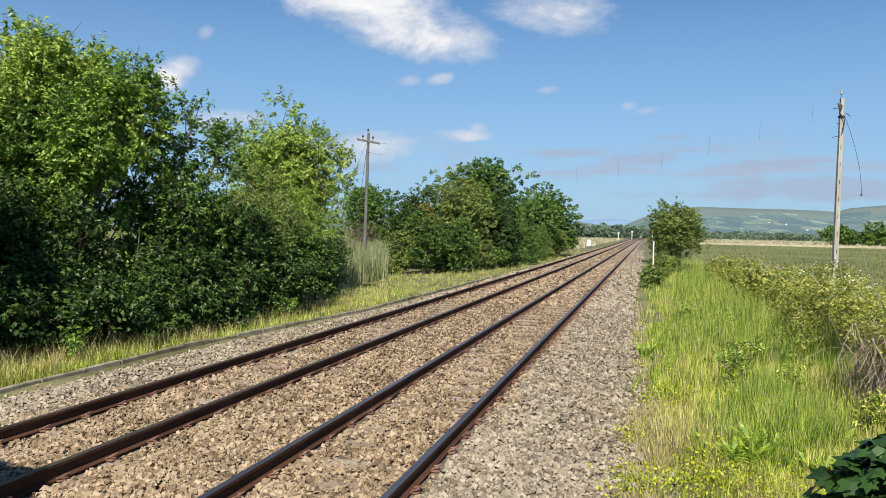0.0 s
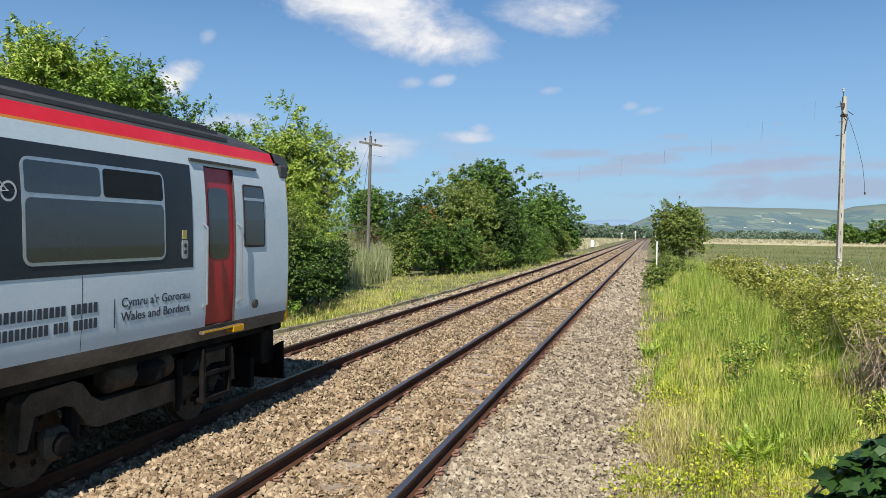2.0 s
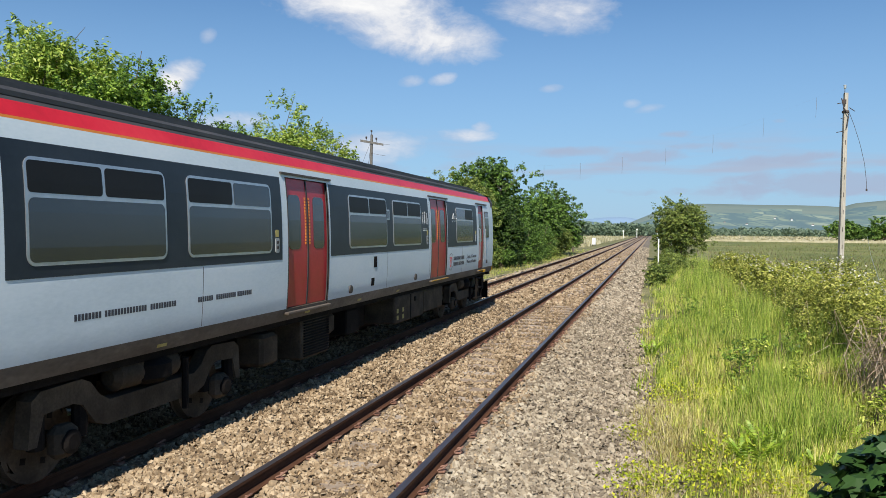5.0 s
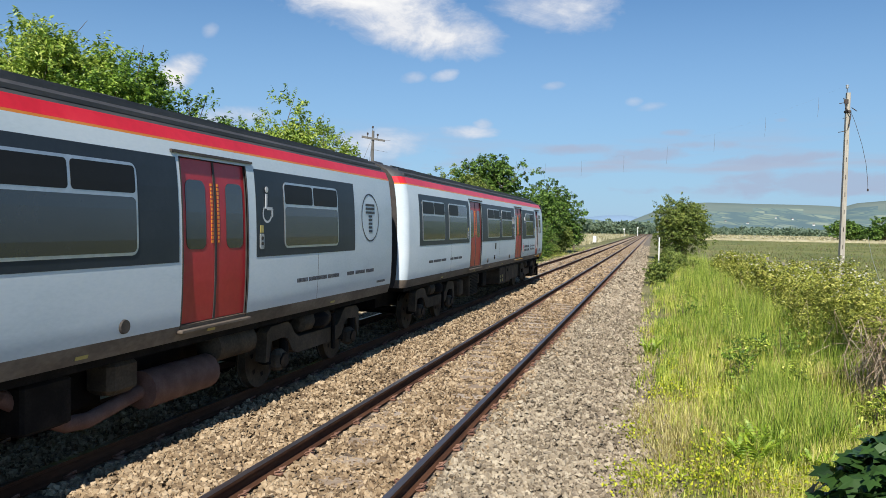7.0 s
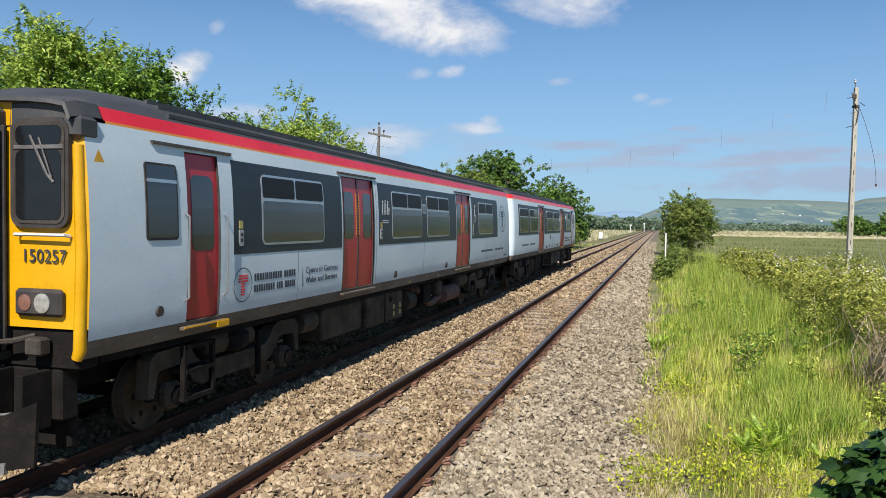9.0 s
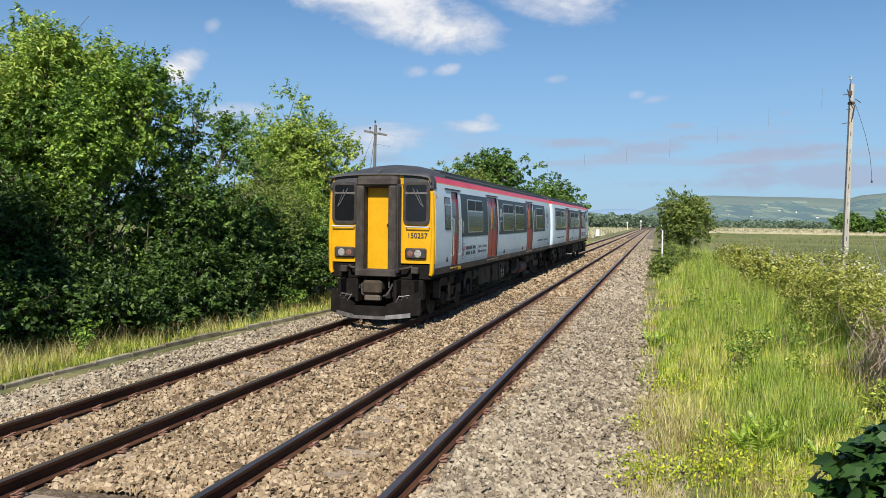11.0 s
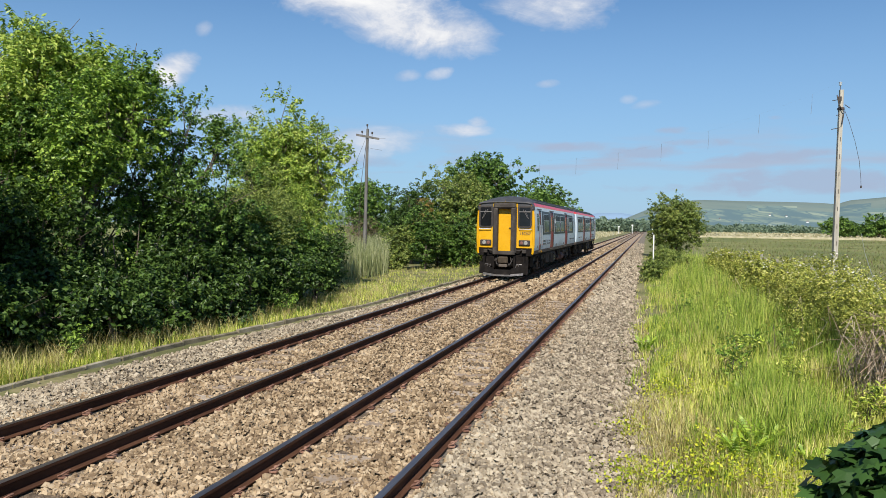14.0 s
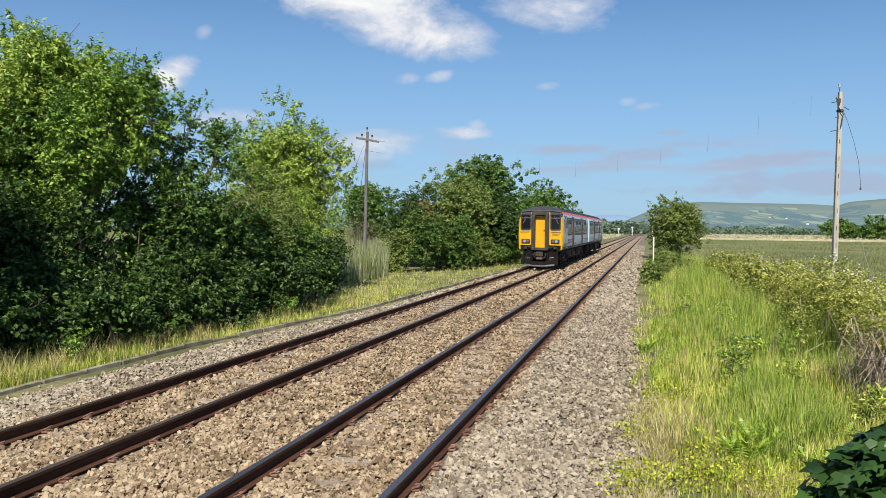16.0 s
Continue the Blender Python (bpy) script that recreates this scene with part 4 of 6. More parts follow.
tree("sallow_bush", "light green bush leaning over the grass", -12.6, 26.0, 4.0, 1.3, 1.4, 0.2, "ash", 480, 24, 0.085, 0.18, 12, 28, 0.06, 0.45, 3, "bush")
# lower thicket: dark leaf colours stand in for shade of the crowns above
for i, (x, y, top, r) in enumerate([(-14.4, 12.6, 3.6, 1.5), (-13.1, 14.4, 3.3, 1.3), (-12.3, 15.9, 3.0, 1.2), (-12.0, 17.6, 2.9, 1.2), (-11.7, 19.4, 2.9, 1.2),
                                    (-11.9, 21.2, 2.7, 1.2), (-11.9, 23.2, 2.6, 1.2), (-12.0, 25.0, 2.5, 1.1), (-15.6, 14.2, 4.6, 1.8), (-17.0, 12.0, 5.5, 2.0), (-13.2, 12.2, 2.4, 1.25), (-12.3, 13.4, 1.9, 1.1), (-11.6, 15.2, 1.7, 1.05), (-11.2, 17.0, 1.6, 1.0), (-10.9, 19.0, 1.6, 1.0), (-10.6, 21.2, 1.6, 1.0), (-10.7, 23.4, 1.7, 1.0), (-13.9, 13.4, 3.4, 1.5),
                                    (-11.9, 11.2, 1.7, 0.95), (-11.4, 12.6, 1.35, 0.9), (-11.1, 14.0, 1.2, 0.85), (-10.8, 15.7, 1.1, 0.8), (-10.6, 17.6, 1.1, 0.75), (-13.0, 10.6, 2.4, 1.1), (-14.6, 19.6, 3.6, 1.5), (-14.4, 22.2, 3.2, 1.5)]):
    tree("hawthorn_bush", "hawthorn bush in the lineside thicket, shade put into leaf colour" if top > 2.45 else "low bush in the lineside thicket, shade put into leaf colour", x, y, top, r, r, -0.45, "oak_dark" if top > 3.8 or y > 19.5 and top > 2.45 else "dense", 300 if r > 1.05 else 190, 25, 0.108, 0.18, 12, 500 + i, 0.05, 0.6, 3, "bush")
# oaks outside the view, added to throw shade on the lineside thicket
for i, (x, y, top, r) in enumerate([(-12.6, 8.3, 7.6, 1.9), (-15.8, 8.2, 8.2, 2.0), (-11.9, 6.9, 7.8, 2.1), (-15.0, 5.5, 7.6, 2.4), (-12.4, 2.0, 7.0, 2.2)]):
    tree("oak_tree", "unseen oak added along the lineside row to shade the thicket", x, y, top, r, r, 0.3, "oak", 420, 12, 0.24, 0.24, 16, 60 + i, 0.16)
for i, (x, y, top, r) in enumerate([(-15.3, 45.5, 2.9, 1.3), (-13.7, 46.5, 3.8, 1.6), (-11.9, 48.5, 3.6, 1.6), (-17.6, 56, 5.0, 2.2), (-10.2, 62, 3.4, 1.8), (-10.4, 72, 4.0, 2.2), (-9.8, 84, 3.0, 1.8)]):
    tree("hawthorn_bush", "dense green bush along the lineside", x, y, top, r, r, -0.5, "oak_dark" if i % 3 else "sallow", 620, 16, 0.14, 0.17, 12, 150 + i, 0.05, 0.6, 3, "bush")
for i, (x, y, top, r) in enumerate([(-13.4, 48.6, 1.9, 1.2), (-12.3, 50.2, 2.0, 1.2), (-11.3, 52.0, 1.9, 1.2), (-10.6, 54.2, 1.8, 1.1), (-10.2, 57.2, 1.8, 1.1), (-9.9, 66, 1.8, 1.3), (-9.8, 77, 2.0, 1.5)]):
    tree("hawthorn_bush", "low leafy bush at the foot of the tree row", x, y, top, r, r, -0.8, "oak_dark" if i % 2 else "sallow", 260, 15, 0.14, 0.16, 9, 170 + i, 0.03, 0.6, 3, "bush")
tree("oak_tree", "distant dark oak behind the reeds", -25.0, 65, 6.7, 3.2, 2.5, 0.0, "oak_dark", 700, 14, 0.3, 0.35, 14, 70, 0.2)
tree("young_oak", "young oak with rusty new leaves beside the reeds", -15.0, 51.0, 4.5, 1.1, 1.0, 1.0, "rusty_leaf", 130, 14, 0.14, 0.16, 8, 80, 0.05, 0.6, 2, "tree")
tree("dead_bush", "bare brownish bush behind the pole", -19.6, 50, 3.4, 2.3, 1.8, 0.0, "brown", 260, 12, 0.12, 0.3, 12, 71, 0.07, 0.3, 4, "bush")
tree("hawthorn_bush", "dark bush with a spiky top beside the reeds", -16.3, 52, 5.9, 2.2, 2.0, -0.4, "dense", 900, 16, 0.19, 0.26, 14, 72, 0.08, 0.6, 3, "bush")
tree("sallow_bush", "broad grey-green sallow beside the line", -13.4, 53.5, 6.8, 4.1, 2.8, -0.5, "sallow", 1800, 18, 0.2, 0.26, 30, 73, 0.1, 0.5, 5, "bush")
tree("hawthorn_bush", "dark green bush below the broad sallow", -10.9, 56, 4.8, 2.2, 2.6, -0.5, "dense", 1500, 18, 0.19, 0.26, 16, 74, 0.08, 0.6, 4, "bush")
tree("oak_tree", "round-headed dark oak behind the bushes", -14.9, 68, 9.5, 5.0, 3.6, 0.5, "oak_dark", 1700, 18, 0.29, 0.33, 34, 75, 0.2)
tree("oak_tree", "dark oak towards the end of the tree row", -12.0, 80, 7.0, 3.6, 2.8, -0.4, "oak_dark", 1100, 16, 0.3, 0.34, 20, 76, 0.16)
tree("oak_tree", "dark oak that ends the tree row", -11.2, 88, 7.7, 4.1, 3.2, -0.4, "oak_dark", 1200, 16, 0.33, 0.36, 26, 77, 0.18)
tree("hawthorn_bush", "small green bush by the distant track", -9.6, 96, 2.2, 1.3, 1.3, -0.4, "dense", 150, 12, 0.2, 0.25, 8, 78, 0.06, 0.6, 3, "bush")
tree("hawthorn_tree", "round grey-green lineside tree standing alone", 2.55, 75, 5.95, 3.1, 2.7, -0.5, "sallow", 1700, 16, 0.19, 0.26, 44, 79, 0.12, 0.6, 3, "tree")
for i, (x, y, top, r) in enumerate([(1.3, 58, 0.9, 1.2), (0.3, 40, 0.55, 0.7), (1.3, 66, 1.0, 1.3), (0.6, 47, 0.6, 0.8), (2.2, 52, 0.8, 1.0)]):
    tree("elder_bush", "low green bush on the verge", x, y, top, r, r, -0.45, "sallow", 260, 16, 0.12, 0.16, 8, 90 + i, 0.04, 0.6, 3, "bush")
for i, (x, y, top, rx) in enumerate([(72, 330, 7.6, 8), (84, 320, 8.6, 9), (96, 310, 8.6, 9), (78, 345, 6.5, 7), (106, 300, 9.5, 9)]):
    tree("oak_tree", "distant tree at the edge of the meadow", x, y, top, rx, 5, -1.0, "oak_dark", 420, 12, 1.0, 1.0, 14, 110 + i, 0.5)


def woods(rng, n, az0, az1, d0, d1, top):
    a, d = np.radians(rng.uniform(az0, az1, n)), rng.uniform(d0, d1, n)
    h = top * (0.6 + 0.5 * np.array([noise.noise((v * 60, w * 0.02, 0)) for v, w in zip(a, d)]) + 0.25 * rng.random(n)) * rng.random(n) ** 0.5
    return np.stack([d * np.sin(a), d * np.cos(a), -0.8 + h], 1)


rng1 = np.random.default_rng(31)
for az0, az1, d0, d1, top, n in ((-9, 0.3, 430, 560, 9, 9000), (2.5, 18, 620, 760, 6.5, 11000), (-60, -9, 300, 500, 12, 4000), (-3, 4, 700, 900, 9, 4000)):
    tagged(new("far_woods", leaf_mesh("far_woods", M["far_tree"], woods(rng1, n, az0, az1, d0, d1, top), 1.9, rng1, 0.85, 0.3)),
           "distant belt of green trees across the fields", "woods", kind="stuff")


# ---- hills ----
def hill(name, label, mat, az, el, near, far, cat="hills", crest=None):
    s, rows = Shape(), []
    steps = [0, 0.12, 0.3, 0.5, 0.7, 0.85, 1.0]
    for a in np.arange(az[0], az[-1] + 0.01, 0.4):
        e = float(np.interp(a, az, el))
        r = radians(a)
        row = []
        for q in steps:
            d = near + (far - near) * q
            z = -2 + (far * math.tan(radians(e)) + 4) * (q ** 1.5) * (1 + 0.06 * noise.noise((a * 0.6, q * 4, 1)) * (1 - q))
            row.append((d * math.sin(r), d * math.cos(r), z))
        row.append(((far + 350) * math.sin(r), (far + 350) * math.cos(r), -20))
        rows.append(row)
    s.sheet(rows)
    n = len(rows[0]) - 1
    s.m = [1 if crest and i % n >= 4 + (noise.noise((i * 0.013, 3, 1)) > 0.1) else 0 for i in range(len(s.f))]
    tagged(new(name, s.mesh(name, [mat] + ([crest] if crest else []), True)), label, cat, kind="structure")


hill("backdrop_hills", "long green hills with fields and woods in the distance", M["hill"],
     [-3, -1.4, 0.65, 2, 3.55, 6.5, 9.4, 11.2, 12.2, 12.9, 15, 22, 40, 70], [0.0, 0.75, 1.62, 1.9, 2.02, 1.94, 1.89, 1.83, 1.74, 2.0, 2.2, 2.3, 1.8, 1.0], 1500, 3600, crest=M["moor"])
hill("backdrop_far_hills", "far hills at the horizon, coloured blue for distance haze", M["far_hill"],
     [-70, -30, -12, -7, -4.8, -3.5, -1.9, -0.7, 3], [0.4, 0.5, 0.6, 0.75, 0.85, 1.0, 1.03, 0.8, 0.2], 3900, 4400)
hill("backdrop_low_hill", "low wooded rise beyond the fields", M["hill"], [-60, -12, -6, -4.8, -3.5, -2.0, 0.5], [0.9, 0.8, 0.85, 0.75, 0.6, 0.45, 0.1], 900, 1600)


def far_houses():
    rng = random.Random(9)
    for i in range(7):
        az, q = radians(2.6 + i * 1.35 + rng.uniform(-0.5, 0.5)), rng.uniform(0.25, 0.6)
        d = 1500 + 2100 * q
        z = -2 + (3600 * math.tan(radians(1.93)) + 4) * q ** 1.5
        h = new("far_house")
        h.location, h.rotation_euler = (d * math.sin(az), d * math.cos(az), z - 2), (0, 0, rng.uniform(-0.5, 0.5))
        tagged(h, "distant white house on the hillside", "house", group="hillside houses")
        w, l = rng.uniform(2, 3), rng.uniform(1.6, 2.4)
        part("wall", Shape().box(-w, w, -l, l, 0, 4), M["white"], h)
        s = Shape()
        s.v = [(-w, -l, 4.01), (w, -l, 4.01), (w, l, 4.01), (-w, l, 4.01), (-w, 0, 7), (w, 0, 7)]
        s.f, s.m = [[0, 1, 5, 4], [2, 3, 4, 5], [1, 2, 5], [3, 0, 4]], [0] * 4
        part("roof", s, M["wood_dark"], h)


far_houses()


# ---- hedge, posts and poles ----
def build_hedge():
    """A bramble hedge over an old fence: arching dry stems inside, leaves outside."""
    rng = np.random.default_rng(200)
    for i, y in enumerate(np.arange(10.5, 47, 2.6)):
        top = float(np.interp(y, [10, 15, 20, 30, 40, 47], [1.75, 1.62, 1.5, 1.25, 1.25, 1.0])) + rng.uniform(-0.12, 0.12)
        x = float(np.interp(y, [10, 20, 47], [4.5, 4.3, 4.6])) + rng.uniform(-0.2, 0.2)
        z0 = ground_z(x, y)
        ob = new("bramble_bush")
        ob.location = (x, y, z0)
        tagged(ob, "sunlit bramble bush with yellow-green leaves over dry stems", "bush", group="bramble hedge")
        h = top - z0
        centres, rad = lobes(rng, 12, (0, 0, h * 0.55), (1.15 if y < 17 else 1.4, 1.8, h * 0.5))
        s = Shape()
        for _ in range(560 if y < 14 else 6):
            a = Vector((rng.uniform(-1.15, 0.2), rng.uniform(-1.4, 1.4), 0))
            b = a + Vector((rng.normal(0.1, 0.22), rng.normal(0, 0.5), rng.uniform(0.2, 0.8) * h))
            c = b + Vector((rng.normal(0.0, 0.22), rng.normal(0, 0.5), rng.uniform(-0.6, 0.1)))
            s.tube([a, a.lerp(b, 0.5) + Vector((rng.normal(0, 0.18), rng.normal(0, 0.18), 0.15)), b, c], [0.008, 0.007, 0.005, 0.003], 3, caps=False)
        tagged(part("cane_tangle", s, M["stem"], ob, "tangled dry brown bramble stems"), kind="stuff")
        n = 480 if y < 22 else 300
        p, d = crown_points(rng, centres, rad, n, 30 if y < 24 else 22, 0.12)
        keep = p[:, 2] > 0.05
        if y < 14.0:   # the near face is bare: stems show
            keep &= ~((p[:, 0] < 0.15) & (p[:, 2] < h * 0.68) & (rng.random(len(p)) < 0.8))
        part("foliage", leaf_mesh("foliage", M["bramble"], p[keep], 0.055 if y < 24 else 0.09, rng, 0.65, 1.0, d[keep]), [], ob)
        # pale blossom towards the top
        top_leaves = p[keep & (p[:, 2] > h * 0.8)]
        pick = rng.random(len(top_leaves)) < 0.05
        tagged(part("blossom", leaf_mesh("blossom", M["blossom"], top_leaves[pick] + np.array([0, 0, 0.05]), 0.05 if y < 24 else 0.075, rng, 0.9, 1.0), [], ob, "small pale blossom"), kind="stuff")
    post = Shape().box(-0.05, 0.05, -0.05, 0.05, -0.3, 1.95, cut=0.012).mesh("fence_post", [M["wood"]])
    for i, y in enumerate(np.arange(17, 47, 1.55)):
        x = float(np.interp(y, [10, 20, 47], [5.15, 5.25, 5.4]))
        o = new("fence_post", post)
        o.location, o.rotation_euler = (x, y, ground_z(x, y) - 0.12 + random.uniform(-0.1, 0.08)), (random.uniform(-0.04, 0.04), random.uniform(-0.05, 0.05), random.uniform(0, 1))
        tagged(o, "pale weathered wooden fence post behind the brambles", "fence post", group="fence posts")


build_hedge()


def build_fern(x, y, h, seed):
    rng = random.Random(seed)
    ob = new("fern")
    ob.location = (x, y, ground_z(x, y))
    tagged(ob, "bright green fern growing in the verge grass", "fern", group="ferns")
    for i in range(8):
        a = i * 0.785 + rng.uniform(-0.3, 0.3)
        s = Shape()
        d = Vector((math.cos(a), math.sin(a), 0))
        side = Vector((-d.y, d.x, 0))
        L = h * rng.uniform(0.8, 1.15)
        n = 13
        for j in range(n):
            t = j / n
            c = d * (L * 0.55 * t ** 1.3) + Vector((0, 0, L * (t - 0.3 * t ** 3)))
            w = 0.2 * L * math.sin(math.pi * (0.15 + 0.85 * t) ** 0.8) + 0.01
            for sg in (-1, 1):
                b = len(s.v)
                s.v += [tuple(c), tuple(c + side * (sg * w) + Vector((0, 0, -0.15 * w)) + d * 0.03), tuple(c + side * (sg * w * 0.5) + d * 0.035 + Vector((0, 0, 0.025)))]
                s.f.append([b, b + 1, b + 2])
                s.m.append(0)
        part("frond", s, M["fern"], ob)


for i, (x, y, h) in enumerate([(1.15, 9.4, 0.6), (1.4, 9.9, 0.55), (1.95, 9.5, 0.45), (2.3, 10.4, 0.5), (1.6, 12.5, 0.55), (2.5, 8.9, 0.45), (0.0, 17.0, 0.5)]):
    build_fern(x, y, h, 300 + i)


def build_shrub():
    """Broad-leaved shrub close to the camera."""
    rng = np.random.default_rng(210)
    ob = new("sycamore_shrub")
    ob.location = (1.12, 3.45, ground_z(1.12, 3.45))
    tagged(ob, "dark glossy broad-leaved sycamore shrub, shade put into its leaf colour", "shrub")
    s = Shape()
    for i in range(20):
        e = Vector((rng.uniform(-0.2, 0.6), rng.uniform(-0.25, 0.35), rng.uniform(1.5, 1.8)))
        s.tube([(0.2, 0, 0), (0.2 + e.x * 0.3, e.y * 0.3, e.z * 0.55), e], [0.02, 0.014, 0.005], 5)
    part("branch", s, M["bark"], ob)
    # a leaf has five lobes
    out = [(0, 0), (0.3, -0.12), (0.5, 0.1), (0.33, 0.3), (0.52, 0.6), (0.2, 0.58), (0.0, 1.0), (-0.2, 0.58), (-0.52, 0.6), (-0.33, 0.3), (-0.5, 0.1), (-0.3, -0.12)]
    leaf = Shape()
    leaf.v = [(x, y, -0.12 * abs(x) - 0.06 * y * y) for x, y in out]
    leaf.f, leaf.m = [[0, i, i + 1] for i in range(1, 11)], [0] * 10
    lm = leaf.mesh("leaf", [M["gloss_leaf"]])
    n = 1500
    d = rng.normal(size=(n, 3))
    d[:, 2] = np.abs(d[:, 2]) * 1.2 - 0.35
    d /= np.linalg.norm(d, axis=1)[:, None]
    lump = 0.84 + 0.2 * np.array([noise.noise(tuple(q * 3.1)) for q in d])[:, None]
    place = np.array([0.12, 0.05, 1.6]) + d * np.array([0.57, 0.45, 0.45]) * lump * (0.6 + 0.4 * rng.random((n, 1)) ** 0.5)

    def leaf_pose(i):
        turn = Vector((*d[i][:2], 0.0)).to_track_quat("Y", "Z") if abs(d[i][0]) + abs(d[i][1]) > 0.05 else Vector((0, 1, 0)).to_track_quat("Y", "Z")
        tip = pose(0, 0, 0, rng.normal(-28, 22), rng.normal(0, 22), rng.normal(0, 35))
        return Matrix.Translation(place[i]) @ turn.to_matrix().to_4x4() @ tip @ Matrix.Scale(0.1 * rng.uniform(0.55, 1.15), 4)

    rest = Shape()
    for i in range(290, n):
        m, b = leaf_pose(i), len(rest.v)
        rest.v += [tuple(m @ Vector(q)) for q in leaf.v]
        rest.f += [[b + q for q in f] for f in leaf.f]
        rest.m += [0] * len(leaf.f)
    tagged(part("foliage", rest, M["gloss_leaf"], ob), kind="stuff")
    for i in range(290):
        part("leaf", lm, [], ob).matrix_local = leaf_pose(i)


build_shrub()


def build_poles():
    # square-sawn pale pole behind the hedge, with broken fittings
    x, y, top = 6.47, 30.0, 7.38
    z0 = ground_z(x, y) - 0.2
    pole = new("telegraph_pole")
    pole.location = (x, y, z0)
    pole.rotation_euler = (0, radians(0.5), radians(12))
    tagged(pole, "pale weathered wooden pole with broken fittings behind the brambles", "pole")
    H = top - z0
    s = Shape()
    b, t = 0.088, 0.06
    s.quad_box([(-b, -b, 0), (b, -b, 0), (b, b, 0), (-b, b, 0), (-t, -t, H), (t, -t, H), (t, t, H), (-t, t, H)])
    part("shaft", s, M["wood"], pole)
    for z in np.arange(1.6, H - 1.5, 0.62):
        w = b + (t - b) * z / H
        part("slot", Shape().box(-0.011, 0.011, -w - 0.004, -w + 0.02, z, z + 0.16), M["iron"], pole)
    s = Shape()
    s.tube([(-0.06, -0.04, H - 0.05), (-0.06, -0.04, H + 0.16)], 0.012, 6)
    s.box(-0.09, 0.1, -0.1, 0.1, H - 0.72, H - 0.62, cut=0.02)
    s.tube([(-0.34, -0.1, H - 0.4), (-0.1, -0.12, H - 0.36)], 0.013, 6)
    s.tube([(0.08, -0.12, H - 0.54), (0.28, -0.1, H - 0.66)], 0.013, 6)
    s.tube([(-0.2, -0.12, H - 0.2), (-0.12, -0.13, H - 0.55), (0.06, -0.14, H - 0.8), (0.0, -0.14, H - 1.25)], 0.018, 6)
    s.tube([(-0.34, -0.1, H - 1.42), (-0.06, -0.12, H - 1.36)], 0.013, 6)
    s.tube([(-0.2, -0.1, H - 0.92), (-0.06, -0.12, H - 0.9)], 0.012, 6)
    s.box(-0.16, -0.04, -0.15, -0.1, H - 0.42, H - 0.25, cut=0.01)
    part("bracket", s, M["iron"], pole, "rusty iron bracket and broken arm ends")
    s = Shape()
    s.tube([(-0.06, -0.04, H + 0.14), (-0.06, -0.04, H + 0.18), (-0.06, -0.04, H + 0.2), (-0.06, -0.04, H + 0.26), (-0.06, -0.04, H + 0.28)], [0.03, 0.055, 0.03, 0.06, 0.02], 10)
    part("insulator", s, M["ceramic"], pole, "pale glazed insulator", True)
    s = Shape()
    s.tube([(0.06, -0.1, H - 0.65), (0.25, -0.1, H - 1.1), (0.48, -0.12, H - 1.8), (0.66, -0.12, H - 2.5), (0.74, -0.12, H - 3.1), (0.76, -0.12, H - 3.4)], 0.008, 5)
    s.box(0.735, 0.785, -0.145, -0.095, H - 3.48, H - 3.39, cut=0.01)
    part("loose_cable", s, M["iron"], pole, "black cable hanging loose with a cut end")
    s = Shape()
    s.tube([(1.0, -0.1, 2.6), (1.3, -0.15, 1.7), (1.75, -0.2, 0.3)], 0.01, 5)
    s.tube([(0.85, -0.1, 3.3), (1.0, -0.1, 2.6)], 0.006, 4)
    part("stay_wire", s, M["alu"], pole, "thin pale stay wire")

    # round grey pole with a crossarm in the reeds across the line
    x2, y2, top2 = -16.1, 42.0, 8.05
    z2 = ground_z(x2, y2) - 0.2
    p2 = new("telegraph_pole")
    p2.location, p2.rotation_euler = (x2, y2, z2), (0, radians(0.8), radians(8))
    tagged(p2, "grey wooden pole with crossarm and insulators above the reeds", "pole")
    H2 = top2 - z2
    part("shaft", Shape().tube([(0, 0, 0), (0, 0, H2 * 0.5), (0, 0, H2 - 0.15)], [0.12, 0.1, 0.075], 10), M["wood_dark"], p2, smooth=True)
    s = Shape()
    s.quad_box([(-0.65, -0.13, H2 - 0.58), (0.72, -0.13, H2 - 0.8), (0.72, -0.06, H2 - 0.8), (-0.65, -0.06, H2 - 0.58),
                (-0.65, -0.13, H2 - 0.45), (0.72, -0.13, H2 - 0.68), (0.72, -0.06, H2 - 0.68), (-0.65, -0.06, H2 - 0.45)])
    part("crossarm", s, M["wood_dark"], p2)
    for x in (-0.3, 0.0, 0.3):
        z = H2 - 0.15 if x == 0 else H2 - 0.56 - x * 0.1
        part("insulator", Shape().tube([(x, -0.1, z), (x, -0.1, z + 0.12), (x, -0.1, z + 0.14), (x, -0.1, z + 0.24), (x, -0.1, z + 0.26)], [0.015, 0.015, 0.05, 0.06, 0.02], 8), M["iron"], p2, smooth=True)
    s = Shape()
    s.tube([(0.72, -0.1, H2 - 0.72), (1.1, -0.1, H2 - 0.72)], 0.008, 4)
    s.tube([(0, -0.1, H2 - 1.25), (0.9, -0.1, H2 - 1.4)], 0.01, 4)
    s.tube([(-0.1, 0, H2 - 0.7), (-1.3, 0.3, H2 - 3.6), (-2.4, 0.6, 0.3)], 0.008, 4)
    s.tube([(-0.06, 0, H2 - 0.9), (-0.35, 0.1, H2 - 3.5), (-0.5, 0.2, 0.3)], 0.015, 4)
    part("stay_wire", s, M["iron"], p2, "thin dark stay wires")

    # overhead wire between the two poles, with hanging droppers
    wire = new("overhead_wire")
    tagged(wire, "thin overhead wire with hanging bird deflectors", "wire")
    a, b = Vector((6.4, 30, 7.6)), Vector((-16.0, 42, 8.0))

    def at(t):
        p = a.lerp(b, t)
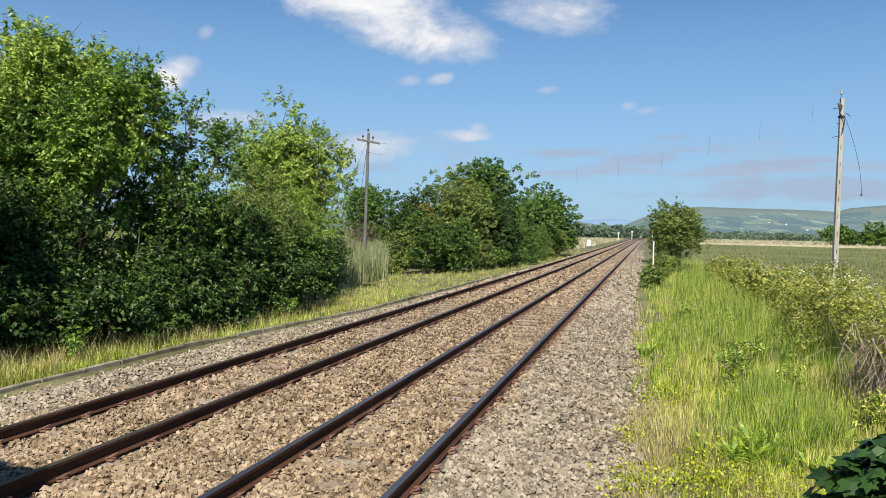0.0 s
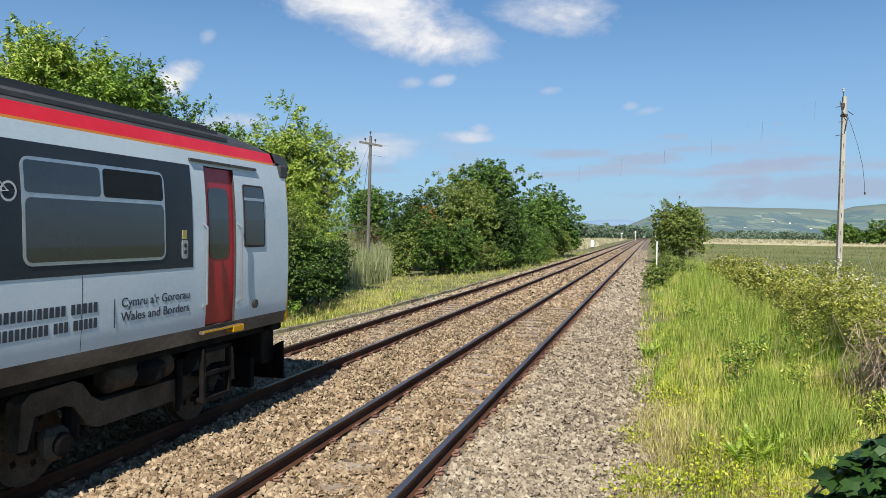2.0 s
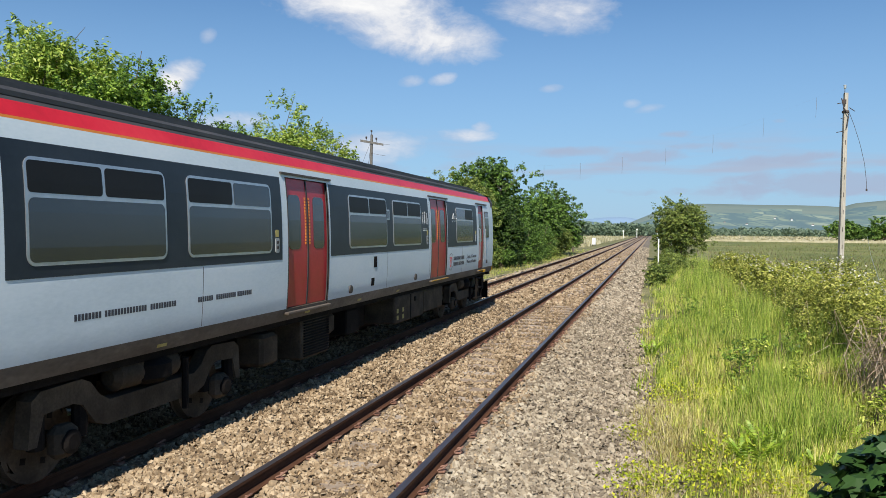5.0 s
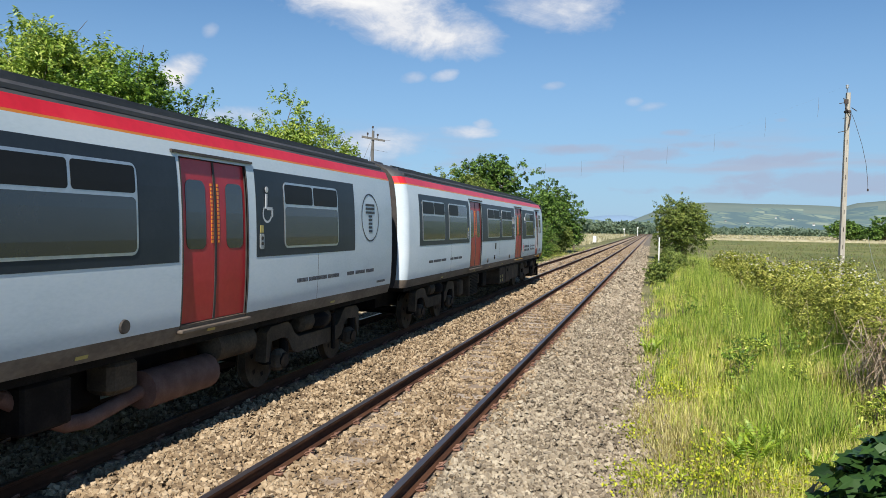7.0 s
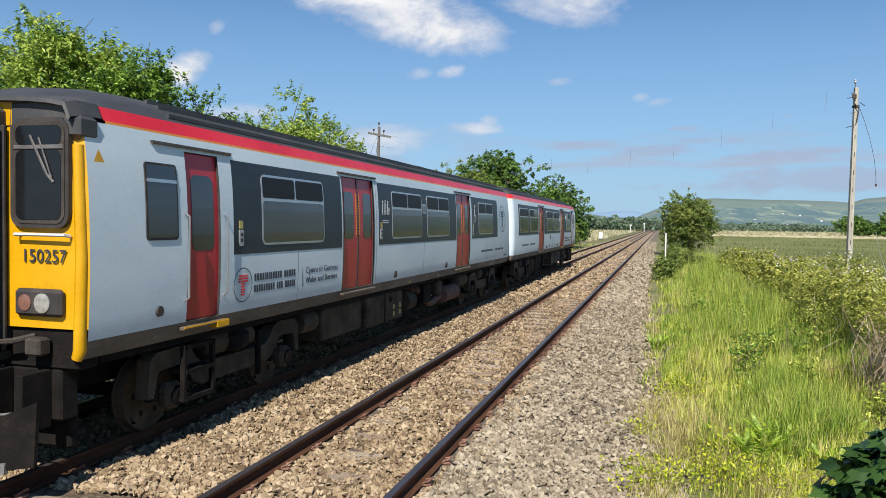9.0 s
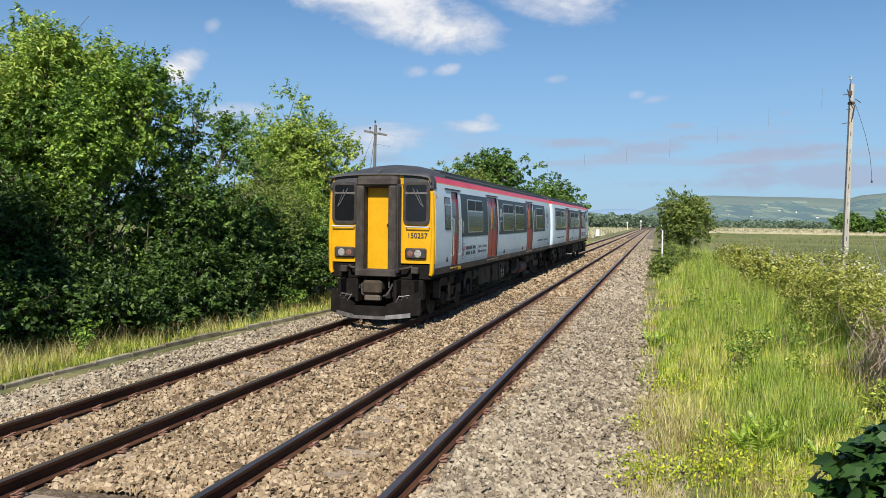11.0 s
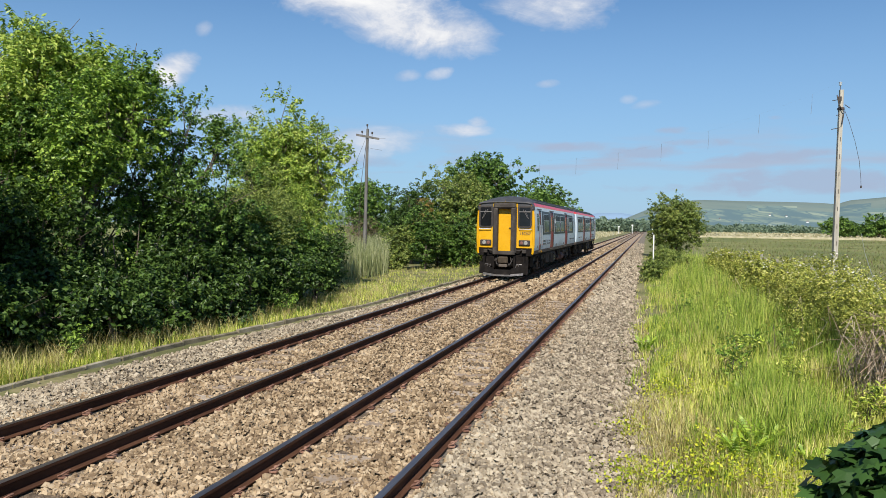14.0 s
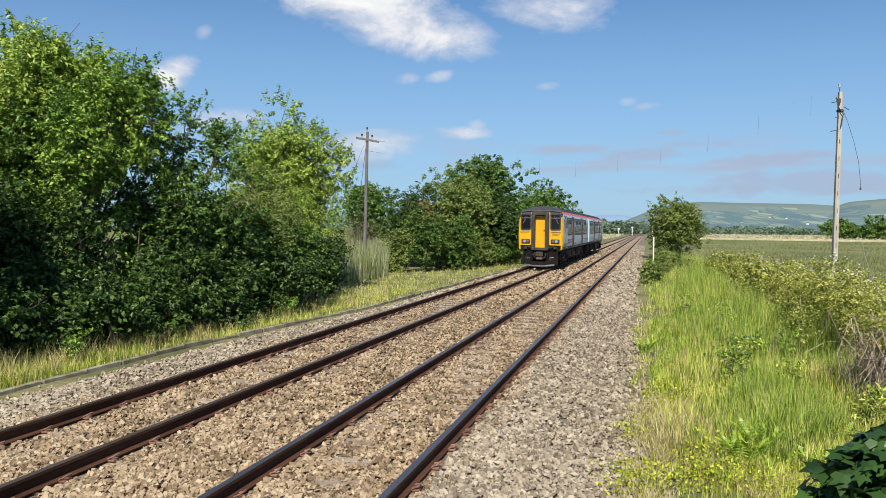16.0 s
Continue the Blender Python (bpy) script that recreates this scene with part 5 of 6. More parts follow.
        p.z -= 2.35 * 4 * t * (1 - t) if t > 0.03 else 2.35 * 4 * t
        return p

    part("cable", Shape().tube([at(i / 24) for i in range(25)], 0.0008, 4), M["alu"], wire)
    for t in (0.033, 0.107, 0.185, 0.265, 0.345, 0.43, 0.51):
        p = at(t)
        part("dropper", Shape().tube([p, p - Vector((0, 0, 0.36)), p - Vector((0.02, 0, 0.72))], 0.0045, 5), M["steel"], wire)


build_poles()


def build_markers():
    p = new("marker_post", Shape().box(-0.045, 0.045, -0.045, 0.045, 0, 2.2, cut=0.008).mesh("marker_post", [M["white"]]))
    p.location = (0.42, 60, ground_z(0.42, 60))
    tagged(p, "white wooden marker post at the edge of the ballast", "post")
    b = new("trackside_box")
    b.location = (-10.3, 140, ground_z(-10.3, 140))
    tagged(b, "small white trackside box on legs", "equipment box")
    part("case", Shape().box(-0.3, 0.3, -0.3, 0.3, 0.3, 1.5, cut=0.03), M["white"], b)
    for x in (-0.22, 0.22):
        part("leg", Shape().box(x - 0.05, x + 0.05, -0.05, 0.05, -0.1, 0.3), M["iron"], b)
    for x, z in ((-6.0, 3.2), (-11.0, 2.8), (1.5, 2.6)):
        sgn = new("track_sign")
        sgn.location = (x, 300, ground_z(x, 300))
        tagged(sgn, "distant trackside sign on a white post", "sign", group="distant signs")
        part("post", Shape().box(-0.1, 0.1, -0.1, 0.1, 0, z), M["white"], sgn)
        part("board", Shape().box(-0.3, 0.3, -0.16, -0.1, z - 0.2, z + 0.3), M["white"] if x < 0 else M["door"], sgn)


build_markers()


# ---- the train ----
LONG, GAP = 19.85, 0.75
PROFILE_Z = [1.08, 1.25, 1.45, 1.7, 1.95, 2.2, 2.5, 2.75, 2.95, 3.1, 3.25]
PROFILE_X = [1.33, 1.385, 1.4, 1.41, 1.412, 1.41, 1.4, 1.385, 1.365, 1.345, 1.32]
ROOF = [(1.32, 3.25), (1.316, 3.275), (1.25, 3.41), (1.1, 3.54), (0.85, 3.65), (0.45, 3.735), (0, 3.765)]


CAB_AT, CAB_DROP = [0.0, 0.25, 0.6, 1.0, 1.6], [0.25, 0.5, 0.76, 0.93, 1]   # the crown of the roof sinks towards the cab end


def crown(z, k):
    return z if z <= 3.41 else 3.41 + (z - 3.41) * k


def hw(z):
    return float(np.interp(z, PROFILE_Z, PROFILE_X))


ROUND = 0.22   # the corners at the inner end


def inset(c):
    q = max(0.0, c - (LONG - ROUND))
    return ROUND - math.sqrt(max(0.0, ROUND * ROUND - q * q))


class Side:
    """Lays pieces on the body side. Distances c run from the cab; flip turns the car round."""

    def __init__(self, flip):
        self.flip = flip

    def y(self, c):
        if self.flip:   # the fittings of this car sit a little nearer to its cab
            return LONG - c + (0.1 if 0.5 < c < LONG - 0.6 else 0.0)
        return c

    def slab(self, shape, c0, c1, z0, z1, off=0.006, thick=0.012, rnd=0.0, mat=0, sgn=1):
        """A plate that follows the curve of the side, with rounded corners."""
        ya, yb = sorted((self.y(c0), self.y(c1)))
        zs = {z0, z1}
        if rnd:
            zs |= {z0 + rnd * (1 - math.cos(a)) for a in np.linspace(0, math.pi / 2, 5)} | {z1 - rnd * (1 - math.cos(a)) for a in np.linspace(0, math.pi / 2, 5)}
        zs |= {z for z in PROFILE_Z if z0 + 0.03 < z < z1 - 0.03}
        zs = sorted(zs)
        rows = []
        for z in zs:
            d = min(z - z0, z1 - z)
            ins = rnd - math.sqrt(max(0, rnd * rnd - (rnd - d) ** 2)) if rnd and d < rnd else 0
            ins = min(ins, (yb - ya) / 2 - 0.001)
            xo, xi = sgn * (hw(z) + off), sgn * (hw(z) + off - thick)
            rows.append([(xi, ya + ins, z), (xo, ya + ins, z), (xo, yb - ins, z), (xi, yb - ins, z)])
        shape.sheet(rows, mat)
        for r in (rows[0], rows[-1]):
            b = len(shape.v)
            shape.v += r
            shape.f.append([b, b + 1, b + 2, b + 3])
            shape.m.append(mat)
        return shape


def lettering(name, text, size, mat, parent, x, y, z, width=None):
    """Raised letters on the side of the train that faces +x."""
    cu = bpy.data.curves.new(name, "FONT")
    cu.body, cu.size, cu.extrude = text, size, 0.002
    ob = bpy.data.objects.new(name, cu)
    me = bpy.data.meshes.new_from_object(ob)
    bpy.data.objects.remove(ob)
    me.materials.clear()
    me.materials.append(mat)
    co = np.empty(len(me.vertices) * 3, np.float32)
    me.vertices.foreach_get("co", co)
    co = co.reshape(-1, 3)
    if width:
        co[:, 0] *= width / max(co[:, 0].max(), 1e-6)
    v = np.stack([np.full(len(co), x) + co[:, 2], y + co[:, 0], z + co[:, 1]], 1).astype(np.float32)
    me.vertices.foreach_set("co", v.ravel())
    me.update()
    return tagged(part(name, me, [], parent), kind="stuff")


def window(sd, car, c0, c1, z0=2.05, z1=2.96, split=True, rng=None):
    frame_s = sd.slab(Shape(), c0, c1, z0, z1, 0.012, 0.02, 0.09 if split else 0.04)
    w = part("window", frame_s, M["alu"] if split else M["rubber"], car, "rounded aluminium framed window" if split else "cab side window in black rubber")
    zt = z0 + (z1 - z0) * 0.66
    if not split:
        part("pane", sd.slab(Shape(), c0 + 0.025, c1 - 0.025, z0 + 0.025, z1 - 0.025, 0.016, 0.01, 0.03), M["glass"], w)
        return
    part("pane", sd.slab(Shape(), c0 + 0.03, c1 - 0.03, z0 + 0.03, zt - 0.03, 0.016, 0.01, 0.06), M["glass"], w)
    mid = (c0 + c1) / 2
    for a, b in ((c0 + 0.03, mid - 0.02), (mid + 0.02, c1 - 0.03)):
        # no real opening: a black plate paints the dark inside of the car
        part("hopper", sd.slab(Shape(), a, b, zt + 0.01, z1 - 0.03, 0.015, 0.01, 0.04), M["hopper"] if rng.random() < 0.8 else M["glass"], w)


def double_door(sd, car, c0, c1):
    mid = (c0 + c1) / 2
    for a, b in ((c0, mid - 0.006), (mid + 0.006, c1)):
        leaf = part("door", sd.slab(Shape(), a, b, 1.26, 3.09, -0.035, 0.03, 0), M["door"], car, "red sliding door leaf")
        inner = (a, b - 0.13) if b < mid else (a + 0.13, b)
        part("pane", sd.slab(Shape(), inner[0] + 0.1, inner[1] - 0.06, 2.08, 2.86, -0.03, 0.01, 0.09), M["glass"], leaf)
        s = Shape()
        edge = b - 0.06 if b < mid else a + 0.06
        for q in range(15):
            sd.slab(s, edge - 0.018, edge + 0.018, 2.15 + q * 0.047, 2.18 + q * 0.047, -0.028, 0.01)
        part("warning_strip", s, M["orange"], leaf, "dotted orange edge strip")
    for c, o in ((c0, -1), (c1, 1)):
        part("door_edge", sd.slab(Shape(), *sorted((c, c + o * 0.022)), 1.2, 3.1, 0.004, 0.02), M["grime_and_shade"], car)
    part("door_seal", sd.slab(Shape(), mid - 0.02, mid + 0.02, 1.26, 3.09, -0.026, 0.02), M["rubber"], car)
    rail = Shape()
    sd.slab(rail, c0 - 0.16, c1 + 0.16, 3.135, 3.165, 0.03, 0.03)
    part("rain_strip", rail, M["grime_and_shade"], car)
    step = Shape()
    ya, yb = sorted((sd.y(c0), sd.y(c1)))
    step.box(1.2, 1.44, ya - 0.05, yb + 0.05, 1.17, 1.205, cut=0.006)
    st = part("door_step", step, M["solebar"], car, "narrow grimy step board below the door")
    if sd.flip and c0 < 8:
        part("edge_strip", Shape().box(1.435, 1.446, ya - 0.05, yb + 0.05, 1.188, 1.204), M["yellow"], st, "thin yellow edge strip")


def single_door(sd, car, c0, c1):
    leaf = part("door", sd.slab(Shape(), c0, c1, 1.26, 3.09, -0.035, 0.03, 0), M["door"], car, "red cab door")
    part("pane", sd.slab(Shape(), c0 + 0.12, c1 - 0.1, 2.02, 2.86, -0.03, 0.01, 0.09), M["glass"], leaf)
    for c in (c0 - 0.05, c1 + 0.07):
        y = sd.y(c)
        part("grab_rail", Shape().tube([(hw(1.5), y, 1.48), (hw(1.5) + 0.06, y, 1.52), (hw(2.4) + 0.06, y, 2.4), (hw(2.4), y, 2.44)], 0.013, 6), M["alu"], car)
    rail = Shape()
    sd.slab(rail, c0 - 0.55, c1 + 0.28, 3.135, 3.165, 0.03, 0.03)
    part("rain_strip", rail, M["grime_and_shade"], car)
    step = Shape()
    ya, yb = sorted((sd.y(c0), sd.y(c1)))
    step.box(1.2, 1.44, ya - 0.1, yb + 0.12, 1.165, 1.205, cut=0.006)
    st = part("door_step", step, M["solebar"], car, "grimy step board below the cab door")
    part("edge_strip", Shape().box(1.435, 1.446, ya - 0.1, yb + 0.12, 1.186, 1.204), M["yellow"], st, "thin yellow edge strip")
    part("end_block", Shape().box(1.3, 1.45, yb - 0.12, yb + 0.14, 1.12, 1.2, cut=0.01), M["yellow"], st, "yellow painted step end")


def bars(sd, shape, c, z, widths, h, gap=0.03, sgn=1):
    """Plain bars in place of lettering, from the reader's left to right."""
    y = sd.y(c)
    for w in widths:
        shape.box(hw(z) + 0.002, hw(z) + 0.008, y, y + w, z, z + h)
        y += w + gap
    return shape


def emblem(sd, car, c, z, r, ring, fill):
    y = sd.y(c)
    s = Shape()
    n = 36
    rows = []
    for k in (r, r * 0.94):
        rows.append([(hw(z + k * math.sin(a)) + 0.006, y + k * math.cos(a), z + k * math.sin(a)) for a in np.linspace(0, 2 * math.pi, n)])
    s.sheet(rows)
    part("emblem_ring", s, ring, car, "thin round emblem outline")
    s = Shape()
    for q, w in enumerate((0.5, 0.5, 0.5, 0.2, 0.2, 0.2, 0.2, 0.2)):
        zz = z + r * (0.52 - q * 0.155)
        s.box(hw(zz) + 0.003, hw(zz) + 0.008, y - r * w, y + r * w, zz - r * 0.045, zz + r * 0.045)
    part("emblem_bars", s, fill, car, "short stacked bars inside the emblem")


def bogie(car, yc):
    s = Shape()
    for sg in (-1, 1):
        x0, x1 = sorted((sg * 1.0, sg * 1.17))
        half = [(0.0, 0.66), (0.72, 0.68), (0.86, 0.76), (0.98, 0.9), (1.1, 0.95), (1.6, 0.93), (1.7, 0.86), (1.74, 0.45), (1.64, 0.45), (1.56, 0.72), (1.2, 0.74), (1.08, 0.7), (0.92, 0.5), (0.76, 0.44), (0.0, 0.42)]
        prof = half[1:-1] + [(-y, z) for y, z in reversed(half[1:-1])]
        b = len(s.v)
        s.v += [(x0, yc + y, z) for y, z in prof] + [(x1, yc + y, z) for y, z in prof]
        n = len(prof)
        s.f += [[b + i for i in range(n)], [b + n + i for i in range(n - 1, -1, -1)]]
        s.f += [[b + (i + 1) % n, b + i, b + n + i, b + n + (i + 1) % n] for i in range(n)]
        s.m += [0] * (n + 2)
    s.box(-1.0, 1.0, yc - 0.2, yc + 0.2, 0.4, 0.72)
    bg = part("bogie", s, M["equip"], car, "dusty dark bogie frame")
    for sg in (-1, 1):
        for ax in (-1.3, 1.3):
            y = yc + ax
            part("axle_box", Shape().box(sg * 1.13 - 0.1, sg * 1.13 + 0.1, y - 0.15, y + 0.15, 0.27, 0.57, cut=0.06), M["equip"], bg)
            part("axle_lid", Shape().tube([(sg * 1.22, y, 0.42), (sg * 1.25, y, 0.42), (sg * 1.265, y, 0.42)], [0.11, 0.11, 0.07], 14), M["under"], bg)
            for q in (-0.27, 0.27):
                part("spring", Shape().tube([(sg * 1.08, y + q, 0.4), (sg * 1.08, y + q, 0.74)], 0.075, 8), M["under"], bg)
        part("air_spring", Shape().tube([(sg * 1.02, yc, 0.72), (sg * 1.02, yc, 0.78), (sg * 1.02, yc, 0.92), (sg * 1.02, yc, 0.98)], [0.22, 0.3, 0.3, 0.22], 14), M["under"], bg, smooth=True)
        part("damper", Shape().tube([(sg * 1.06, yc - 0.62, 0.86), (sg * 1.06, yc - 0.56, 0.86), (sg * 1.06, yc + 0.4, 0.86), (sg * 1.06, yc + 0.46, 0.86)], [0.08, 0.15, 0.15, 0.08], 16), M["equip"], bg, smooth=True)
        part("damper", Shape().tube([(sg * 1.2, yc + 0.5, 0.32), (sg * 1.2, yc + 0.5, 0.9)], [0.04, 0.04], 8), M["under"], bg)
    wheels = []
    for ax in (-1.3, 1.3):
        s = Shape()
        s.tube([(-0.95, 0, 0), (0.95, 0, 0)], 0.08, 10)
        for sg in (-1, 1):
            s.tube([(sg * 0.685, 0, 0), (sg * 0.69, 0, 0), (sg * 0.715, 0, 0), (sg * 0.72, 0, 0), (sg * 0.82, 0, 0), (sg * 0.822, 0, 0), (sg * 0.80, 0, 0)],
                   [0.1, 0.44, 0.448, 0.42, 0.415, 0.36, 0.1], 28, mat=1)
            for q in range(6):
                a = q * math.pi / 3
                s.box(sg * 0.815 - 0.01, sg * 0.815 + 0.01, 0.24 * math.cos(a) - 0.03, 0.24 * math.cos(a) + 0.03, 0.24 * math.sin(a) - 0.03, 0.24 * math.sin(a) + 0.03)
        w = part("wheelset", s, [M["under"], M["equip"]], car, "steel wheels on one axle", True)
        w.location = (0, yc + ax, 0.42)
        wheels.append(w)
    return wheels


def steps(sd, car):
    for c, w in ((1.52, 0.55),):
        s = Shape()
        ya, yb = sorted((sd.y(c), sd.y(c + w)))
        for y in (ya, yb):
            s.box(1.3, 1.36, y - 0.025, y + 0.025, 0.36, 0.98)
        for z in (0.36, 0.66):
            s.box(1.16, 1.37, ya, yb, z, z + 0.045)
        s.box(1.3, 1.36, ya, yb, 0.93, 0.98)
        part("cab_steps", s, M["under"], car, "open steel steps below the cab door")


def underframe(sd, car):
    s = Shape()
    s.box(-1.22, 1.22, *((0.35, LONG - 0.35) if not sd.flip else (0.35, LONG - 0.35)), 0.98, 1.1)
    s.box(-0.55, 0.55, 0.4, LONG - 0.4, 0.6, 1.0)
    part("underframe", s, M["under"], car)

    def blk(name, c0, c1, x0, x1, z0, z1, mat, lab="", cut=0.03):
        ya, yb = sorted((sd.y(c0), sd.y(c1)))
        return part(name, Shape().box(x0, x1, ya, yb, z0, z1, cut=cut), M[mat], car, lab)

    e = blk("equipment_case", 7.15, 9.15, -1.22, 1.24, 0.42, 0.99, "equip", "brown dusted underfloor equipment case")
    for c in (8.62, 8.98):
        for z in (0.5, 0.64):
            y = sd.y(c)
            part("label_plate", Shape().box(1.238, 1.246, y - 0.05, y + 0.05, z, z + 0.09), M["straw_plate"], e, "small faded yellow warning plate")
    s = Shape()
    y = sd.y(8.1)
    s.box(1.236, 1.25, y - 0.02, y + 0.02, 0.43, 0.98)
    s.box(1.236, 1.27, y + 0.25, y + 0.33, 0.8, 0.9, cut=0.01)
    part("latch", s, M["under"], e)
    blk("equipment_case", 5.35, 7.0, -1.2, 1.2, 0.45, 0.97, "equip", "dark underfloor fuel tank")
    blk("engine", 9.6, 12.4, -0.9, 0.75, 0.4, 0.98, "under", "black underfloor engine", 0.08)
    blk("equipment_case", 10.9, 11.5, 0.75, 1.15, 0.5, 0.95, "under", "dark underfloor case")
    blk("equipment_case", 12.0, 12.45, 0.8, 1.16, 0.62, 0.98, "equip", "rounded underfloor case", 0.06)
    if sd.flip:
        g = blk("radiator_case", 12.25, 13.3, -1.1, 1.16, 0.36, 1.0, "equip", "dark louvred radiator case")
        for q in range(13):
            ya, yb = sorted((sd.y(12.32), sd.y(13.23)))
            part("slat", Shape().box(1.155, 1.185, ya, yb, 0.4 + q * 0.044, 0.42 + q * 0.044), M["under"], g)
        blk("equipment_case", 14.0, 14.5, 0.7, 1.15, 0.45, 0.9, "equip", "small dusty underfloor case", 0.05)
        return steps(sd, car)
    ya, yb = sorted((sd.y(12.6), sd.y(13.9)))
    part("silencer", Shape().tube([(1.02, ya, 0.56), (1.02, ya + 0.03, 0.56), (1.02, yb - 0.03, 0.56), (1.02, yb, 0.56)], [0.15, 0.21, 0.21, 0.15], 16), M["pipe"], car, "rusty exhaust silencer drum", True)
    part("exhaust_pipe", Shape().tube([(0.6, sd.y(10.7), 0.95), (0.98, sd.y(10.85), 0.85), (1.05, sd.y(11.2), 0.62), (1.05, sd.y(11.5), 0.47), (1.05, sd.y(11.8), 0.44), (1.02, sd.y(12.6), 0.55)], 0.08, 10), M["pipe"], car, smooth=True)
    ya, yb = sorted((sd.y(13.9), sd.y(14.9)))
    part("air_tank", Shape().tube([(1.0, ya, 0.82), (1.0, ya + 0.06, 0.82), (1.0, yb - 0.06, 0.82), (1.0, yb, 0.82)], [0.1, 0.19, 0.19, 0.1], 16), M["equip"], car, smooth=True)
    ya, yb = sorted((sd.y(4.75), sd.y(5.25)))
    part("air_tank", Shape().tube([(1.02, ya, 0.8), (1.02, yb, 0.8)], 0.17, 14), M["equip"], car, smooth=True)
    ya, yb = sorted((sd.y(9.7), sd.y(10.3)))
    part("silencer", Shape().tube([(0.98, ya, 0.66), (0.98, ya + 0.04, 0.66), (0.98, yb - 0.04, 0.66), (0.98, yb, 0.66)], [0.15, 0.22, 0.22, 0.15], 18), M["equip"], car, "dusty brown air filter drum", True)
    steps(sd, car)


def cab_end(sd, car):
    """The yellow end with gangway, windscreens, lamps, coupler and snowplough. y runs outward from the body when positive q."""
    Y = (lambda q: LONG + q) if sd.flip else (lambda q: -q)

    def bx(shape, x0, x1, q0, q1, z0, z1, mat=0, cut=0.0):
        ya, yb = sorted((Y(q0), Y(q1)))
        return shape.box(x0, x1, ya, yb, z0, z1, mat, cut)

    def plate(x0, x1, z0, z1, q0, q1, r):
        """An upright plate across the end, with rounded corners."""
        ring = [(cx + r * math.cos(a), cz + r * math.sin(a)) for cx, cz, a0 in ((x1 - r, z1 - r, 0), (x0 + r, z1 - r, 90), (x0 + r, z0 + r, 180), (x1 - r, z0 + r, 270))
                for a in (radians(a0 + q * 15) for q in range(7))]
        s, m = Shape(), len(ring)
        s.v = [(x, Y(q), z) for q in (q0, q1) for x, z in ring]
        s.f = [list(range(m)), list(range(2 * m - 1, m - 1, -1))] + [[i, (i + 1) % m, m + (i + 1) % m, m + i] for i in range(m)]
        s.m = [0] * len(s.f)
        return s

    zs = [1.36, 1.7, 1.95, 2.2, 2.5, 2.75, 2.95, 3.1, 3.25]
    s = Shape().sheet([[(-hw(z), Y(0), z), (-hw(z) + 0.12, Y(0.06), z), (0, Y(0.08), z), (hw(z) - 0.12, Y(0.06), z), (hw(z), Y(0), z)] for z in zs])
    face = part("cab_front", s, M["yellow"], car, "yellow painted cab front")
    s = Shape()
    top = [(x, crown(z, 0.25) - 0.03) for x, z in ROOF[1:]]
    for sg in (-1, 1):
        rows = [[(sg * x, Y(0.085), 3.2), (sg * x, Y(0.09), z)] for x, z in [(1.3, 3.26)] + top]
        s.sheet(rows)
    part("upper_front", s, M["yellow"], car, "yellow band below the roof edge")
    s = Shape()
    for sg in (-1, 1):
        rows = []
        for x, z in ROOF[1:]:
            z2 = crown(z, 0.22)
            rows.append([(sg * (x + 0.012), Y(-0.25), crown(z, 0.5) + 0.012), (sg * (x + 0.012), Y(0.0), crown(z, 0.26) + 0.01), (sg * (x + 0.01), Y(0.15), z2 - 0.02),
                         (sg * x, Y(0.16), z2 - 0.06), (sg * x, Y(0.09), z2 - 0.07)])
        s.sheet(rows)
    part("roof_peak", s, M["roof"], car, "dark rounded roof peak over the cab")
    for sg in (-1, 1):
        part("corner_post", Shape().tube([(sg * 1.29, Y(0.03), 1.09), (sg * 1.325, Y(0.03), 1.17), (sg * 1.345, Y(0.03), 2.0), (sg * 1.305, Y(0.03), 3.02)], [0.05, 0.06, 0.055, 0.05], 10), M["yellow"], car, smooth=True)
        bl = part("corner_cowl", bx(Shape(), *sorted((sg * 1.1, sg * 1.36)), -0.2, 0.1, 3.06, 3.3, cut=0.05), M["roof"], car, "black roof corner cowl")
        xa, xb = sorted((sg * 0.6, sg * 1.27))
        part("brow_panel", bx(Shape(), *sorted((sg * 0.58, sg * 1.24)), 0.06, 0.1, 3.1, 3.42, cut=0.03), M["roof"], car, "black panel above the windscreen")
        ws = part("windscreen", plate(xa, xb, 2.27, 3.26, 0.06, 0.11, 0.13), M["rubber"], car, "cab windscreen in a rounded black surround")
        part("bezel", plate(xa + 0.04, xb - 0.04, 2.31, 3.22, 0.11, 0.118, 0.1), M["gangway"], ws, "worn grey rubber seal")
        part("pane", plate(xa + 0.075, xb - 0.075, 2.345, 2.97, 0.116, 0.123, 0.07), M["cab_glass"], ws)
        part("pane", plate(xa + 0.075, xb - 0.075, 3.02, 3.19, 0.116, 0.123, 0.06), M["cab_glass"], ws)
        part("glazing_bar", bx(Shape(), xa + 0.05, xb - 0.05, 0.112, 0.13, 2.975, 3.015, cut=0.006), M["steel"], ws)
        s = Shape()
        s.tube([(sg * 0.85, Y(0.13), 3.1), (sg * 1.05, Y(0.135), 2.75), (sg * 1.12, Y(0.13), 2.68)], 0.012, 5)
        s.tube([(sg * 0.95, Y(0.13), 3.08), (sg * 1.1, Y(0.135), 2.72)], 0.008, 5)
        part("wiper", s, M["steel"], ws)
        s = Shape()
        s.tube([(sg * 0.68, Y(0.08), 2.2), (sg * 0.68, Y(0.14), 2.21), (sg * 1.26, Y(0.14), 2.21), (sg * 1.26, Y(0.08), 2.2)], 0.016, 6)
        part("handrail", s, M["pale"], car, "pale handrail below the windscreen")
        xa, xb = sorted((sg * 0.66, sg * 1.2))
